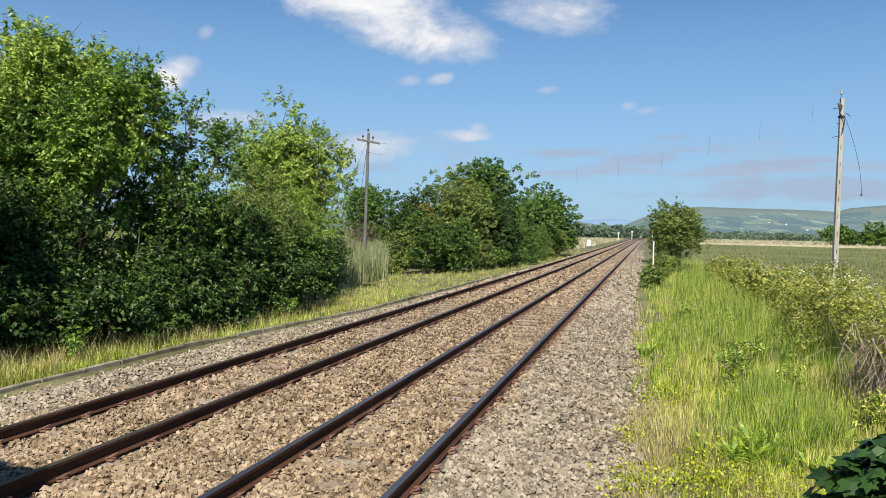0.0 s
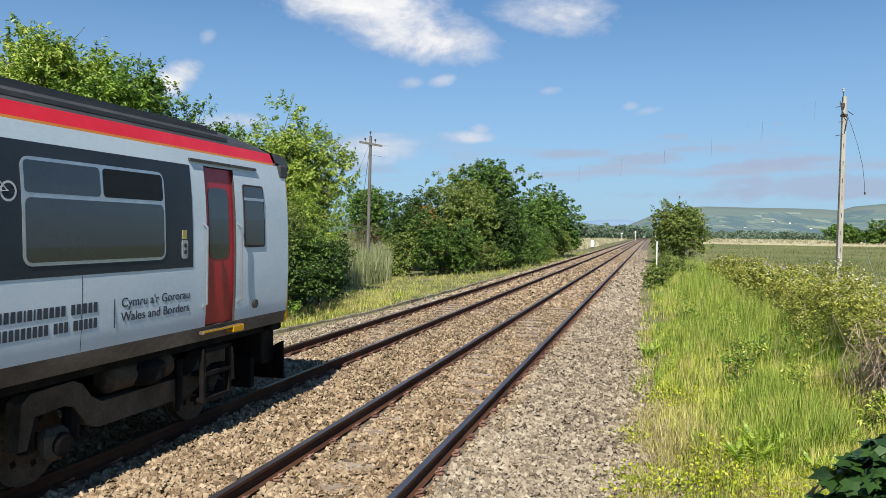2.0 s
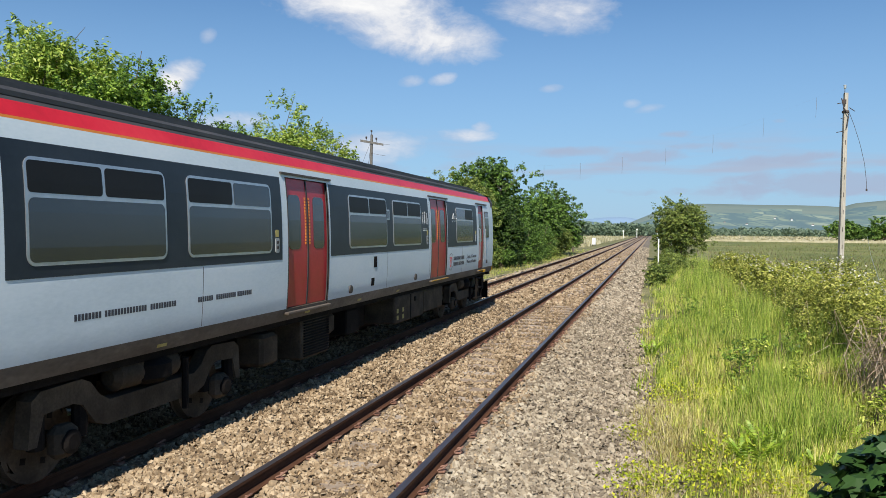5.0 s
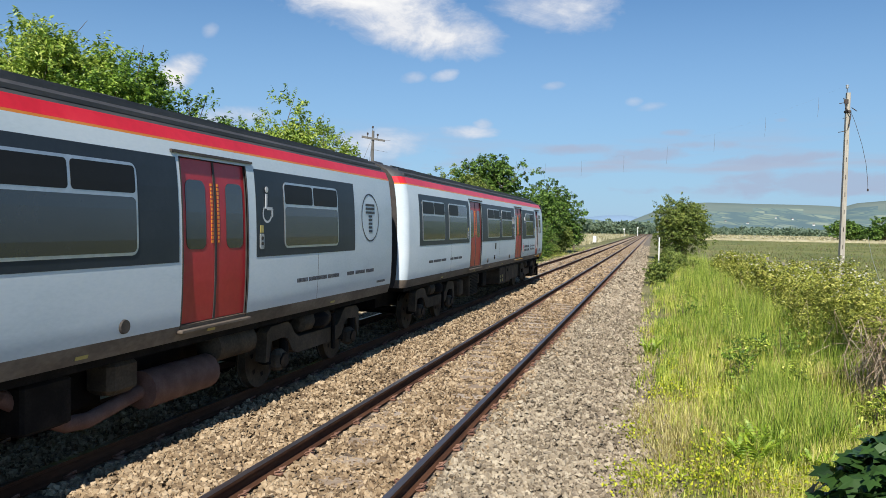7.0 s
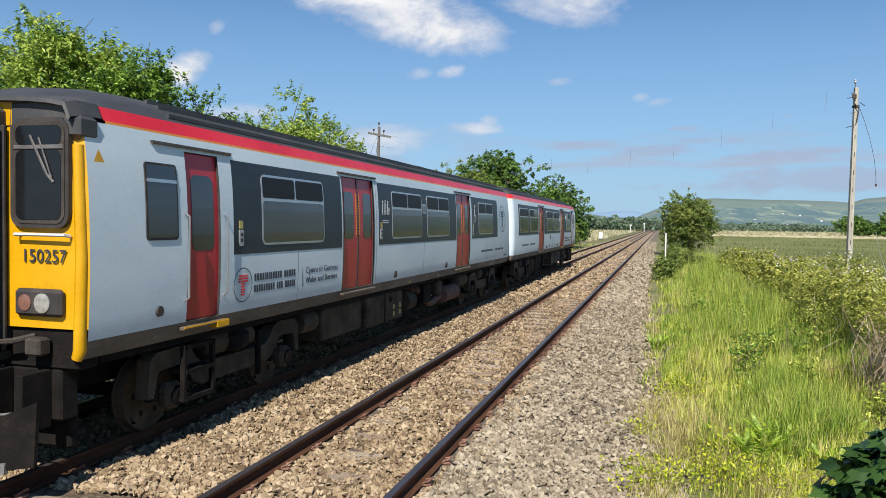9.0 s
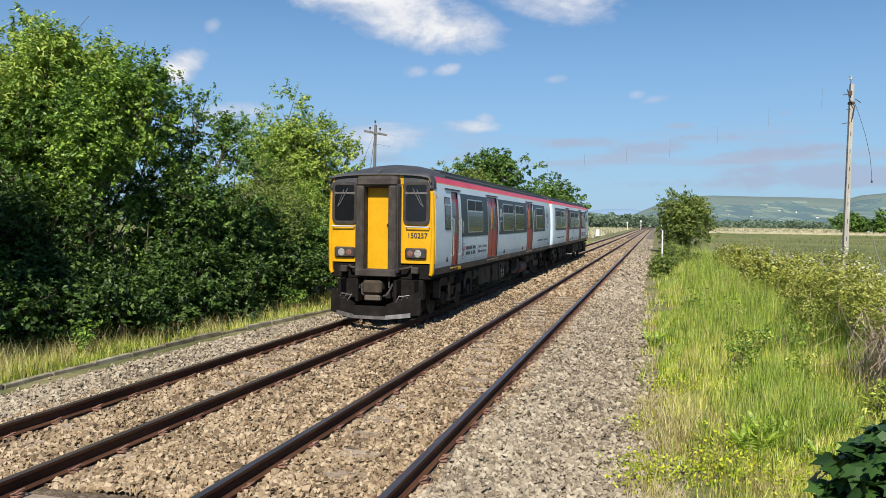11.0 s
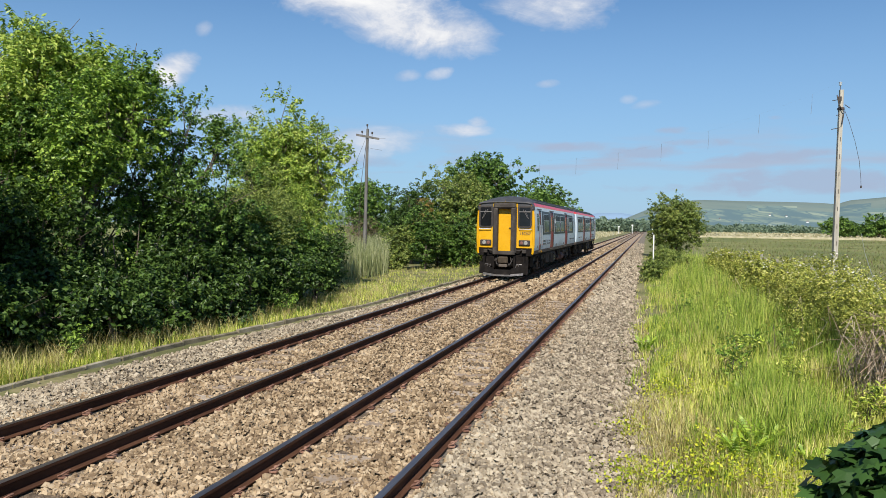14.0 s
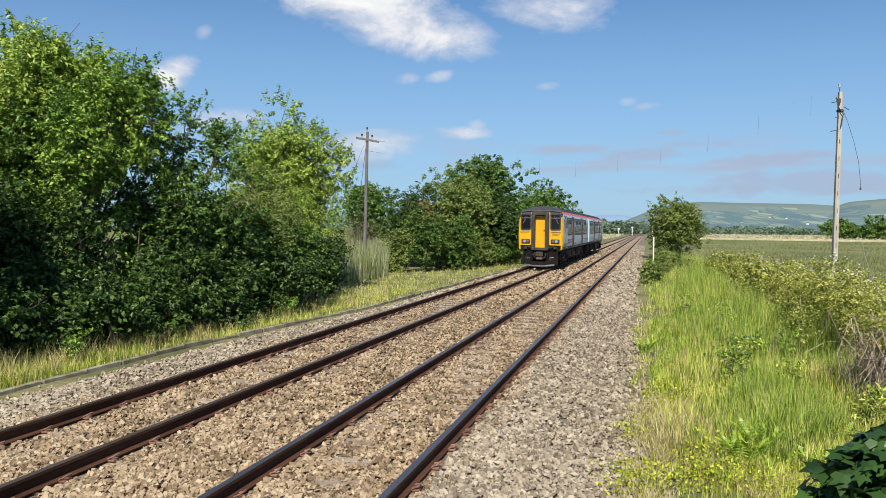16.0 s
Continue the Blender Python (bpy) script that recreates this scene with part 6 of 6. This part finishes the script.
        lamp = part("lamp_housing", bx(Shape(), xa, xb, 0.05, 0.14, 1.47, 1.72, cut=0.03), M["rubber"], car, "dark lamp housing")
        for x, m, r in ((sg * 0.8, "tail", 0.075), (sg * 1.0, "lamp", 0.09)):
            part("headlight" if m == "lamp" else "tail_lamp", Shape().tube([(x, Y(0.13), 1.595), (x, Y(0.15), 1.595), (x, Y(0.155), 1.595)], [r, r, r * 0.7], 16), M[m], lamp, smooth=True)
        # gangway posts, with folded rubber on their outer sides
        xa, xb = sorted((sg * 0.315, sg * 0.525))
        post = part("gangway_post", bx(Shape(), xa, xb, 0.0, 0.4, 1.1, 3.16, cut=0.03), M["gangway"], car)
        for q in (0.1, 0.19, 0.28):
            part("fold", bx(Shape(), *sorted((sg * 0.5, sg * 0.555)), q, q + 0.05, 1.14, 3.2, cut=0.015), M["rubber"], post)
        # snowplough: a raised wing each side of a low centre plate
        s = Shape()
        x0, x1 = sg * 0.4, sg * 1.16
        s.quad_box([(x0, Y(0.74), 0.13), (x1, Y(0.4), 0.2), (x1, Y(0.36), 0.2), (x0, Y(0.7), 0.13),
                    (x0, Y(0.68), 0.44), (x1, Y(0.36), 0.76), (x1, Y(0.32), 0.76), (x0, Y(0.64), 0.44)])
        wing = part("snowplough", s, M["under"], car, "black angled snowplough wing")
        s = Shape()
        s.quad_box([(x0, Y(0.765), 0.11), (sg * 0.95, Y(0.52), 0.15), (sg * 0.95, Y(0.47), 0.15), (x0, Y(0.7), 0.11),
                    (x0, Y(0.75), 0.2), (sg * 0.95, Y(0.505), 0.25), (sg * 0.95, Y(0.47), 0.25), (x0, Y(0.7), 0.2)])
        part("plough_lip", s, M["steel"], wing, "worn bare steel lip")
        s = Shape()
        for q in (0.62, 0.74, 0.86):
            s.tube([(sg * q, Y(0.6 - (q - 0.62) * 0.4), 0.5 + (q - 0.62) * 0.4), (sg * q, Y(0.36), 0.62)], 0.014, 5)
        s.tube([(sg * 0.6, Y(0.38), 0.6), (sg * 0.9, Y(0.36), 0.64)], 0.016, 5)
        part("step_iron", s, M["steel"], car, "small open steel step behind the plough")
        s = Shape()
        s.tube([(sg * 0.45, Y(0.0), 1.3), (sg * 0.5, Y(0.2), 1.22), (sg * 0.72, Y(0.2), 1.25), (sg * 0.82, Y(0.05), 1.28)], 0.03, 7)
        s.tube([(sg * 0.3, Y(0.2), 1.05), (sg * 0.34, Y(0.34), 0.8), (sg * 0.46, Y(0.3), 0.75), (sg * 0.5, Y(0.1), 1.0)], 0.022, 6)
        bx(s, *sorted((sg * 0.84, sg * 1.02)), 0.05, 0.2, 1.12, 1.28, cut=0.02)
        part("jumper_cable", s, M["gangway"], car)
    part("gangway_top", bx(Shape(), -0.525, 0.525, 0.0, 0.4, 3.12, 3.39, cut=0.07), M["gangway"], car)
    part("gangway_sill", bx(Shape(), -0.525, 0.525, 0.0, 0.42, 1.05, 1.22, cut=0.02), M["gangway"], car)
    d = part("gangway_door", bx(Shape(), -0.32, 0.32, 0.0, 0.1, 1.22, 3.12), M["yellow"], car, "yellow end door inside the gangway")
    part("handle", bx(Shape(), 0.19, 0.31, 0.1, 0.14, 2.22, 2.28, cut=0.01), M["gangway"], d)
    part("buffer_beam", bx(Shape(), -1.3, 1.3, -0.25, 0.03, 0.98, 1.36, cut=0.02), M["under"], car, "black buffer beam")
    s = Shape()
    bx(s, -0.16, 0.16, 0.0, 0.55, 0.72, 0.94, cut=0.04)
    bx(s, -0.24, 0.24, 0.5, 0.62, 0.66, 0.98, cut=0.05)
    cup = part("coupler", s, M["equip"], car, "grimy automatic coupler")
    part("contact_box", bx(Shape(), -0.2, 0.2, 0.42, 0.6, 0.5, 0.64, cut=0.03), M["solebar"], cup, "scuffed electrical contact box")
    for x in (-0.36, 0.36):
        s = Shape().tube([(x, Y(0.03), 0.98), (x * 1.1, Y(0.28), 0.84), (x * 0.9, Y(0.4), 0.64), (x * 0.6, Y(0.42), 0.6)], 0.026, 7)
        part("air_hose", s, M["rubber"], car, smooth=True)
    s = Shape()
    s.quad_box([(-0.4, Y(0.74), 0.13), (0.4, Y(0.74), 0.13), (0.4, Y(0.7), 0.13), (-0.4, Y(0.7), 0.13),
                (-0.4, Y(0.68), 0.4), (0.4, Y(0.68), 0.4), (0.4, Y(0.64), 0.4), (-0.4, Y(0.64), 0.4)])
    mid = part("snowplough", s, M["under"], car, "low black centre plate of the snowplough")
    part("plough_lip", bx(Shape(), -0.4, 0.4, 0.7, 0.765, 0.11, 0.18), M["steel"], mid, "worn bare steel lip")
    for x in (-0.95, -0.5, 0.5, 0.95):
        part("plough_bracket", bx(Shape(), x - 0.04, x + 0.04, 0.02, 0.36, 0.45, 0.98, cut=0.01), M["under"], car)
    part("headstock", bx(Shape(), -1.1, 1.1, -0.2, 0.02, 0.5, 0.98, cut=0.02), M["under"], car)
    # added dark plate, stands in for the shaded depth behind the plough
    part("dark_back_plate", bx(Shape(), -1.0, 1.0, -0.32, -0.2, 0.18, 0.6, cut=0.02), M["under"], car)
    return face


def weld(s):
    """Joins the corners of a shape that lie in one place."""
    seen, to, v = {}, [], []
    for p in s.v:
        key = tuple(round(q, 4) for q in p)
        if key not in seen:
            seen[key] = len(v)
            v.append(p)
        to.append(seen[key])
    s.v, s.f = v, [[to[i] for i in f] for f in s.f]


def railcar(flip, label):
    """One car of the two-car diesel train."""
    sd = Side(flip)
    rng = random.Random(7 + flip)
    car = new("railcar")
    tagged(car, label, "train", group="two-car train")
    doors = [(1.48, 2.12), (5.7, 7.06), (12.84, 14.2)]
    # body skin with door openings
    s = Shape()
    cuts = sorted({0.0, LONG} | {LONG - ROUND * q for q in (1, 0.7, 0.4, 0.18, 0.05)} | {c for d in doors for c in d})
    for sg in (-1, 1):
        for c0, c1 in zip(cuts, cuts[1:]):
            is_door = (c0, c1) in doors
            for z0, z1 in zip(PROFILE_Z, PROFILE_Z[1:]):
                if is_door and 1.25 <= z0 < 3.1:
                    continue
                ya, yb = sorted((sd.y(c0), sd.y(c1)))
                ia, ib = (inset(c0), inset(c1)) if sd.y(c0) < sd.y(c1) else (inset(c1), inset(c0))
                s.sheet([[(sg * (hw(z0) - ia), ya, z0), (sg * (hw(z0) - ib), yb, z0)], [(sg * (hw(z1) - ia), ya, z1), (sg * (hw(z1) - ib), yb, z1)]], 1 if z0 < 1.25 else 0)
        for c0, c1 in doors:
            for c in (c0, c1):
                y = sd.y(c)
                s.sheet([[(sg * hw(z), y, z), (sg * (hw(z) - 0.09), y, z)] for z in PROFILE_Z[1:10]], 2)
            ya, yb = sorted((sd.y(c0), sd.y(c1)))
            for z in (1.25, 3.1):
                s.sheet([[(sg * hw(z), ya, z), (sg * hw(z), yb, z)], [(sg * (hw(z) - 0.09), ya, z), (sg * (hw(z) - 0.09), yb, z)]], 1)
    inner = sd.y(LONG)
    # inner end in the black slot: stands in for shade between the cars
    s.sheet([[(-hw(z) + ROUND, inner, z), (hw(z) - ROUND, inner, z)] for z in PROFILE_Z], 2)
    weld(s)
    body = part("body", s, [M["side"], M["solebar"], M["rubber"]], car, "pale grey painted body side", True)
    body.data.set_sharp_from_angle(angle=radians(25))
    # roof, with a drooping cab end
    cs = CAB_AT + [3, 8, 14, LONG - ROUND, LONG - ROUND * 0.5, LONG - ROUND * 0.15, LONG]
    drop = CAB_DROP + [1] * 7

    def roof_at(x, z, c):
        k = float(np.interp(c, cs, drop))
        return (x * (1 - inset(c) / 1.32), sd.y(c), crown(z, k))

    line = [(-x, z) for x, z in ROOF[:-1]] + [(x, z) for x, z in reversed(ROOF)]
    lines = {"orange": (0, 1), "red": (1, 2)}
    s = Shape().sheet([[roof_at(x, z, c) for x, z in line[2:-2]] for c in cs])
    part("roof", s, M["roof"], car, "dark grey ribbed roof", True)
    for nm, (i, j) in lines.items():
        s = Shape()
        for sg in (-1, 1):
            s.sheet([[roof_at(sg * ROOF[i][0], ROOF[i][1], c), roof_at(sg * ROOF[j][0], ROOF[j][1], c)] for c in ([0.28] + cs[2:] if nm == "red" else [0.3] + cs[2:])])
        part("stripe", s, M[nm], car, "bright red stripe along the roof edge" if nm == "red" else "thin orange line under the red stripe")
    s = Shape()
    for sg in (-1, 1):
        for x, z in ((1.19, 3.475), (1.05, 3.57), (0.9, 3.635)):
            ya, yb = sorted((sd.y(1.4), sd.y(LONG - 0.32)))
            s.box(sg * x - 0.02, sg * x + 0.02, ya, yb, z - 0.02, z + 0.022)
    for c in (4.2, 9.0, 13.0, 16.4, 18.9):
        y = sd.y(c)
        s.box(-0.35, 0.35, y - 0.28, y + 0.28, 3.72, 3.8, cut=0.03)
    part("roof_ribs", s, M["roof"], car)
    b = Shape()
    pts = [(x * (1 - ROUND / 1.32), inner, z) for x, z in line]
    b.v, b.f, b.m = pts, [list(range(len(pts)))], [0]
    # dark colour carries the shade of the gap as well as dirt
    part("end_panel", b, M["grime_and_shade"], car, "car end, grime and the gap's shade put into its colour")
    # dark bands, windows and doors
    if not flip:
        bands = [(2.4, 5.62), (7.3, 12.76), (14.42, 17.76)]
        wins = [(3.07, 4.94), (8.0, 9.88), (10.26, 12.08), (15.18, 17.04)]
    else:
        bands = [(2.4, 5.62), (7.3, 12.76), (14.4, 19.05)]
        wins = [(2.9, 4.78), (7.9, 9.76), (10.12, 12.0), (14.7, 16.6), (16.98, 18.84)]
    for c0, c1 in bands:
        part("dark_band", sd.slab(Shape(), c0, c1, 1.95, 3.085, 0.005, 0.01), M["panel"], car, "dark blue-grey band round the windows")
    for c0, c1 in wins:
        window(sd, car, c0, c1, rng=rng)
    w = (0.78, 1.3)
    window(sd, car, *w, 2.15, 2.94, False)
    part("window_bar", sd.slab(Shape(), w[0] + 0.02, w[1] - 0.02, 2.74, 2.775, 0.022, 0.01), M["alu"], car)
    single_door(sd, car, *doors[0])
    for d in doors[1:]:
        double_door(sd, car, *d)
    s = Shape()
    sd.slab(s, 9.96, 10.18, 2.56, 2.76, 0.012, 0.012, 0.02)
    vent = part("side_vent", s, M["alu"], car, "small square framed vent")
    part("flap", sd.slab(Shape(), 9.99, 10.15, 2.59, 2.73, 0.016, 0.01), M["glass"], vent)
    for c, z0, z1 in ((10.07, 1.26, 1.94), (4.1, 1.26, 1.94), (16.3, 1.26, 1.94), (7.18, 1.26, 3.09)):
        part("panel_seam", sd.slab(Shape(), c, c + 0.007, z0, z1, 0.0015, 0.004), M["grime_and_shade"], car)
    for c in (9.2, 11.3, 13.4, 16.9):
        part("label_plate", sd.slab(Shape(), c, c + 0.16, 1.12, 1.155, 0.006, 0.008), M["straw_plate"], car, "small faded notice on the solebar")
    # door controls, handles and hatches
    for c in (2.56, 7.42, 14.55):
        s = sd.slab(Shape(), c - 0.055, c + 0.055, 2.05, 2.25, 0.012, 0.012, 0.025)
        ctl = part("door_control", s, M["control"], car, "grey door control plate")
        for z in (2.1, 2.17):
            part("button", sd.slab(Shape(), c - 0.024, c + 0.024, z, z + 0.045, 0.02, 0.012, 0.02), M["rubber"], ctl)
        part("label_plate", sd.slab(Shape(), c - 0.04, c + 0.04, 2.265, 2.36, 0.01, 0.008), M["straw_plate"], ctl, "faded yellow notice above the control")
    for c, z, r in ((1.0, 1.42, 0.06), (8.25, 1.36, 0.075), (11.9, 1.36, 0.075)):
        y = sd.y(c)
        part("side_socket", Shape().tube([(hw(z) - 0.01, y, z), (hw(z) + 0.025, y, z)], [r, r * 0.9], 14), M["grime_and_shade"], car, "round grimy filler socket")
    for c, z, h in ((10.75, 1.78, 0.2), (10.85, 1.42, 0.14)) if flip else ():
        part("side_hatch", sd.slab(Shape(), c - 0.07, c + 0.07, z - h / 2, z + h / 2, 0.01, 0.012), M["under"], car, "small dark coolant filler recess")
    # lettering kept as plain bars, emblems and readable words
    first = 2.62 if not flip else 5.3
    y0 = sd.y(first)
    emblem(sd, car, first, 1.57, 0.215, M["text"], M["red"])
    s = Shape()
    wide = {"w": 0.058, "m": 0.046, "i": 0.016, " ": 0.03}
    for z, row in ((1.6, "mmmmimimmmmm mmwmm"), (1.455, "mmmmmmmmm mmm wmmmm")):
        at, k = sd.y(first) + 0.27, 1.14 / sum(wide[q] + 0.02 for q in row)
        for q in row:
            if q != " ":
                s.box(hw(z) + 0.002, hw(z) + 0.006, at, at + wide[q] * k, z, z + 0.092)
            at += (wide[q] + 0.02) * k
    tagged(part("operator_marking", s, M["text"], car, "plain dark bars in place of the operator's name"), kind="stuff")
    s = Shape()
    s.box(hw(1.55) + 0.002, hw(1.55) + 0.006, y0 + 1.62, y0 + 1.632, 1.42, 1.74)
    part("divider_line", s, M["text"], car)
    lettering("words", "Cymru a'r Gororau", 0.13, M["text"], car, hw(1.6) + 0.004, y0 + 1.72, 1.61, 1.12)
    lettering("words", "Wales and Borders", 0.13, M["text"], car, hw(1.5) + 0.004, y0 + 1.72, 1.47, 1.12)
    if not flip:
        emblem(sd, car, 18.5, 2.52, 0.43, M["text"], M["text"])
        lines = [(15.6, 1.54, (0.36, 0.66, 0.44), 0.07), (17.45, 1.54, (0.34, 0.46, 0.4), 0.07), (18.9, 1.32, (0.45,), 0.05)]
    else:
        lines = [(18.3, 1.54, (0.36, 0.64, 0.44), 0.07), (16.4, 1.54, (0.34, 0.44, 0.38), 0.07)]
    for at, z, widths, h in lines:
        for w in widths:
            part("web_marking", bars(sd, Shape(), at, z, [0.028] * int(w / 0.044), h * 0.85, 0.016), M["text"], car, "plain dark bars in place of the web address")
            at += (w + 0.03) * (-1 if flip else 1)
    # pictograms: family, wheelchair or bicycle as plain strokes
    s = Shape()
    cf = 7.62
    y = sd.y(cf)
    for dx, hgt, wide in ((-0.13, 0.31, 0.045), (0.0, 0.33, 0.05), (0.13, 0.31, 0.055), (0.215, 0.18, 0.05)):
        x0, x1, zb = hw(2.6) + 0.006, hw(2.6) + 0.011, 2.45
        for a, b, w0, w1 in ((0.0, 0.42, 0.3, 0.42), (0.42, 0.82, 0.55, 0.95)):   # legs, then the body
            for side in ((-1, 1) if a == 0 else (0,)):
                o = side * wide * 0.5
                s.quad_box([(x0, y + dx + o - wide * w0 * 0.5, zb + a * hgt), (x1, y + dx + o - wide * w0 * 0.5, zb + a * hgt), (x1, y + dx + o + wide * w0 * 0.5, zb + a * hgt), (x0, y + dx + o + wide * w0 * 0.5, zb + a * hgt),
                            (x0, y + dx + o * 0.5 - wide * w1 * 0.5, zb + b * hgt), (x1, y + dx + o * 0.5 - wide * w1 * 0.5, zb + b * hgt), (x1, y + dx + o * 0.5 + wide * w1 * 0.5, zb + b * hgt), (x0, y + dx + o * 0.5 + wide * w1 * 0.5, zb + b * hgt)])
        s.tube([(x0, y + dx, zb + hgt * 0.92), (x1, y + dx, zb + hgt * 0.92)], 0.025, 10)
    for q in (2.385, 2.35):
        s.box(hw(q) + 0.006, hw(q) + 0.01, y - 0.13, y + 0.17, q, q + 0.018)
    part("pictogram", s, M["pale"], car, "pale symbols of standing passengers")
    s = Shape()
    if not flip:
        y = sd.y(14.72)
        s.tube([(hw(2.6) + 0.006, y - 0.04, 2.83), (hw(2.6) + 0.012, y - 0.04, 2.83)], 0.04, 10)
        s.box(hw(2.6) + 0.006, hw(2.6) + 0.012, y - 0.07, y - 0.02, 2.58, 2.77)
        s.box(hw(2.6) + 0.006, hw(2.6) + 0.012, y - 0.02, y + 0.12, 2.56, 2.6)
        s.box(hw(2.6) + 0.006, hw(2.6) + 0.012, y + 0.1, y + 0.14, 2.45, 2.58)
        s.sheet([[(hw(2.52) + 0.01, y - 0.02 + r * math.cos(a), 2.52 + r * math.sin(a)) for a in np.linspace(2.4, 5.9, 14)] for r in (0.13, 0.1)])
        part("pictogram", s, M["pale"], car, "pale wheelchair symbol")
    else:
        y = sd.y(5.15)
        for q in (0.0, 0.24):
            s.sheet([[(hw(2.66) + 0.01, y + q + r * math.cos(a), 2.66 + r * math.sin(a)) for a in np.linspace(0, 2 * math.pi, 16)] for r in (0.085, 0.065)])
        s.tube([(hw(2.7) + 0.01, y, 2.66), (hw(2.7) + 0.01, y + 0.08, 2.8), (hw(2.7) + 0.01, y + 0.24, 2.66), (hw(2.7) + 0.01, y + 0.12, 2.66), (hw(2.7) + 0.01, y + 0.08, 2.8)], 0.008, 4)
        part("pictogram", s, M["pale"], car, "pale bicycle symbol")
    if not flip:
        warn = Shape()
        yy = 0.16
        warn.v = [(hw(2.92) + 0.004, yy - 0.07, 2.88), (hw(2.92) + 0.004, yy + 0.07, 2.88), (hw(3.0) + 0.004, yy, 3.0)]
        warn.f, warn.m = [[0, 1, 2]], [0]
        part("warning_sign", warn, M["yellow"], car, "small yellow warning triangle")
    cab_end(sd, car)
    if not flip:
        cu = lettering("unit_number", "150257", 0.17, M["text"], car, 0, 0, 1.96, 0.52)
        me = cu.data
        co = np.empty(len(me.vertices) * 3, np.float32)
        me.vertices.foreach_get("co", co)
        co = co.reshape(-1, 3)
        me.vertices.foreach_set("co", np.stack([0.7 + co[:, 1], np.full(len(co), -0.082) - co[:, 0], co[:, 2]], 1).astype(np.float32).ravel())
        me.update()
    underframe(sd, car)
    # bellows at the inner end
    q0, q1 = sorted((sd.y(LONG), sd.y(LONG + GAP / 2)))
    s = Shape()
    for sg in (-1, 1):
        for i in range(5):
            a = q0 + (q1 - q0) * i / 5
            s.box(*sorted((sg * 0.5, sg * (0.66 if i % 2 else 0.72))), a, a + (q1 - q0) / 5, 1.1, 3.45)
    s.box(-0.7, 0.7, q0, q1, 3.4, 3.55)
    s.box(-0.5, 0.5, q0, q1, 1.0, 1.12)
    part("gangway_bellows", s, M["rubber"], car, "black folded gangway bellows")
    wheels = bogie(car, sd.y(2.85)) + bogie(car, sd.y(LONG - 3.0))
    car.scale.x = 0.955
    return car, wheels


rear_car, rear_wheels = railcar(False, "pale grey railcar with red doors and yellow cab end")
front_car, front_wheels = railcar(True, "leading pale grey railcar with red doors and dark window bands")

# seconds and place of the yellow rear end along the line
TRAIN = [(0, -37.85), (0.5, -36.1), (0.9, -34.72), (1.2, -33.68), (1.5, -32.6), (2.0, -30.73), (2.5, -28.73), (3.0, -26.56), (3.5, -24.23), (4.0, -21.8), (4.2, -20.78), (5, -16.65),
         (6, -11.25), (6.5, -8.45), (7, -5.63), (7.5, -2.8), (8, 0.03), (8.5, 2.86), (9, 5.69), (9.2, 6.82), (11.5, 19.75), (12, 22.6), (12.5, 25.5), (13, 28.35), (14, 34.15),
         (15, 40.0), (16, 45.9)]


def motions():
    ts, ys = [t for t, _ in TRAIN], [y for _, y in TRAIN]
    for car, ahead in ((rear_car, 0.0), (front_car, LONG + GAP)):
        walk(car, [(t, pose(LEFT + 0.066, y + ahead, 0)) for t, y in TRAIN])
    for car, wheels in ((rear_car, rear_wheels), (front_car, front_wheels)):
        for w in wheels:
            x, y, z = w.location
            rows = []
            for i in range(0, 16 * 15 + 1):
                t = i / 15
                a = (float(np.interp(t, ts, ys)) - ys[0]) / 0.42
                rows.append((t, pose(x, y, z, -math.degrees(a))))
            walk(w, rows)


motions()
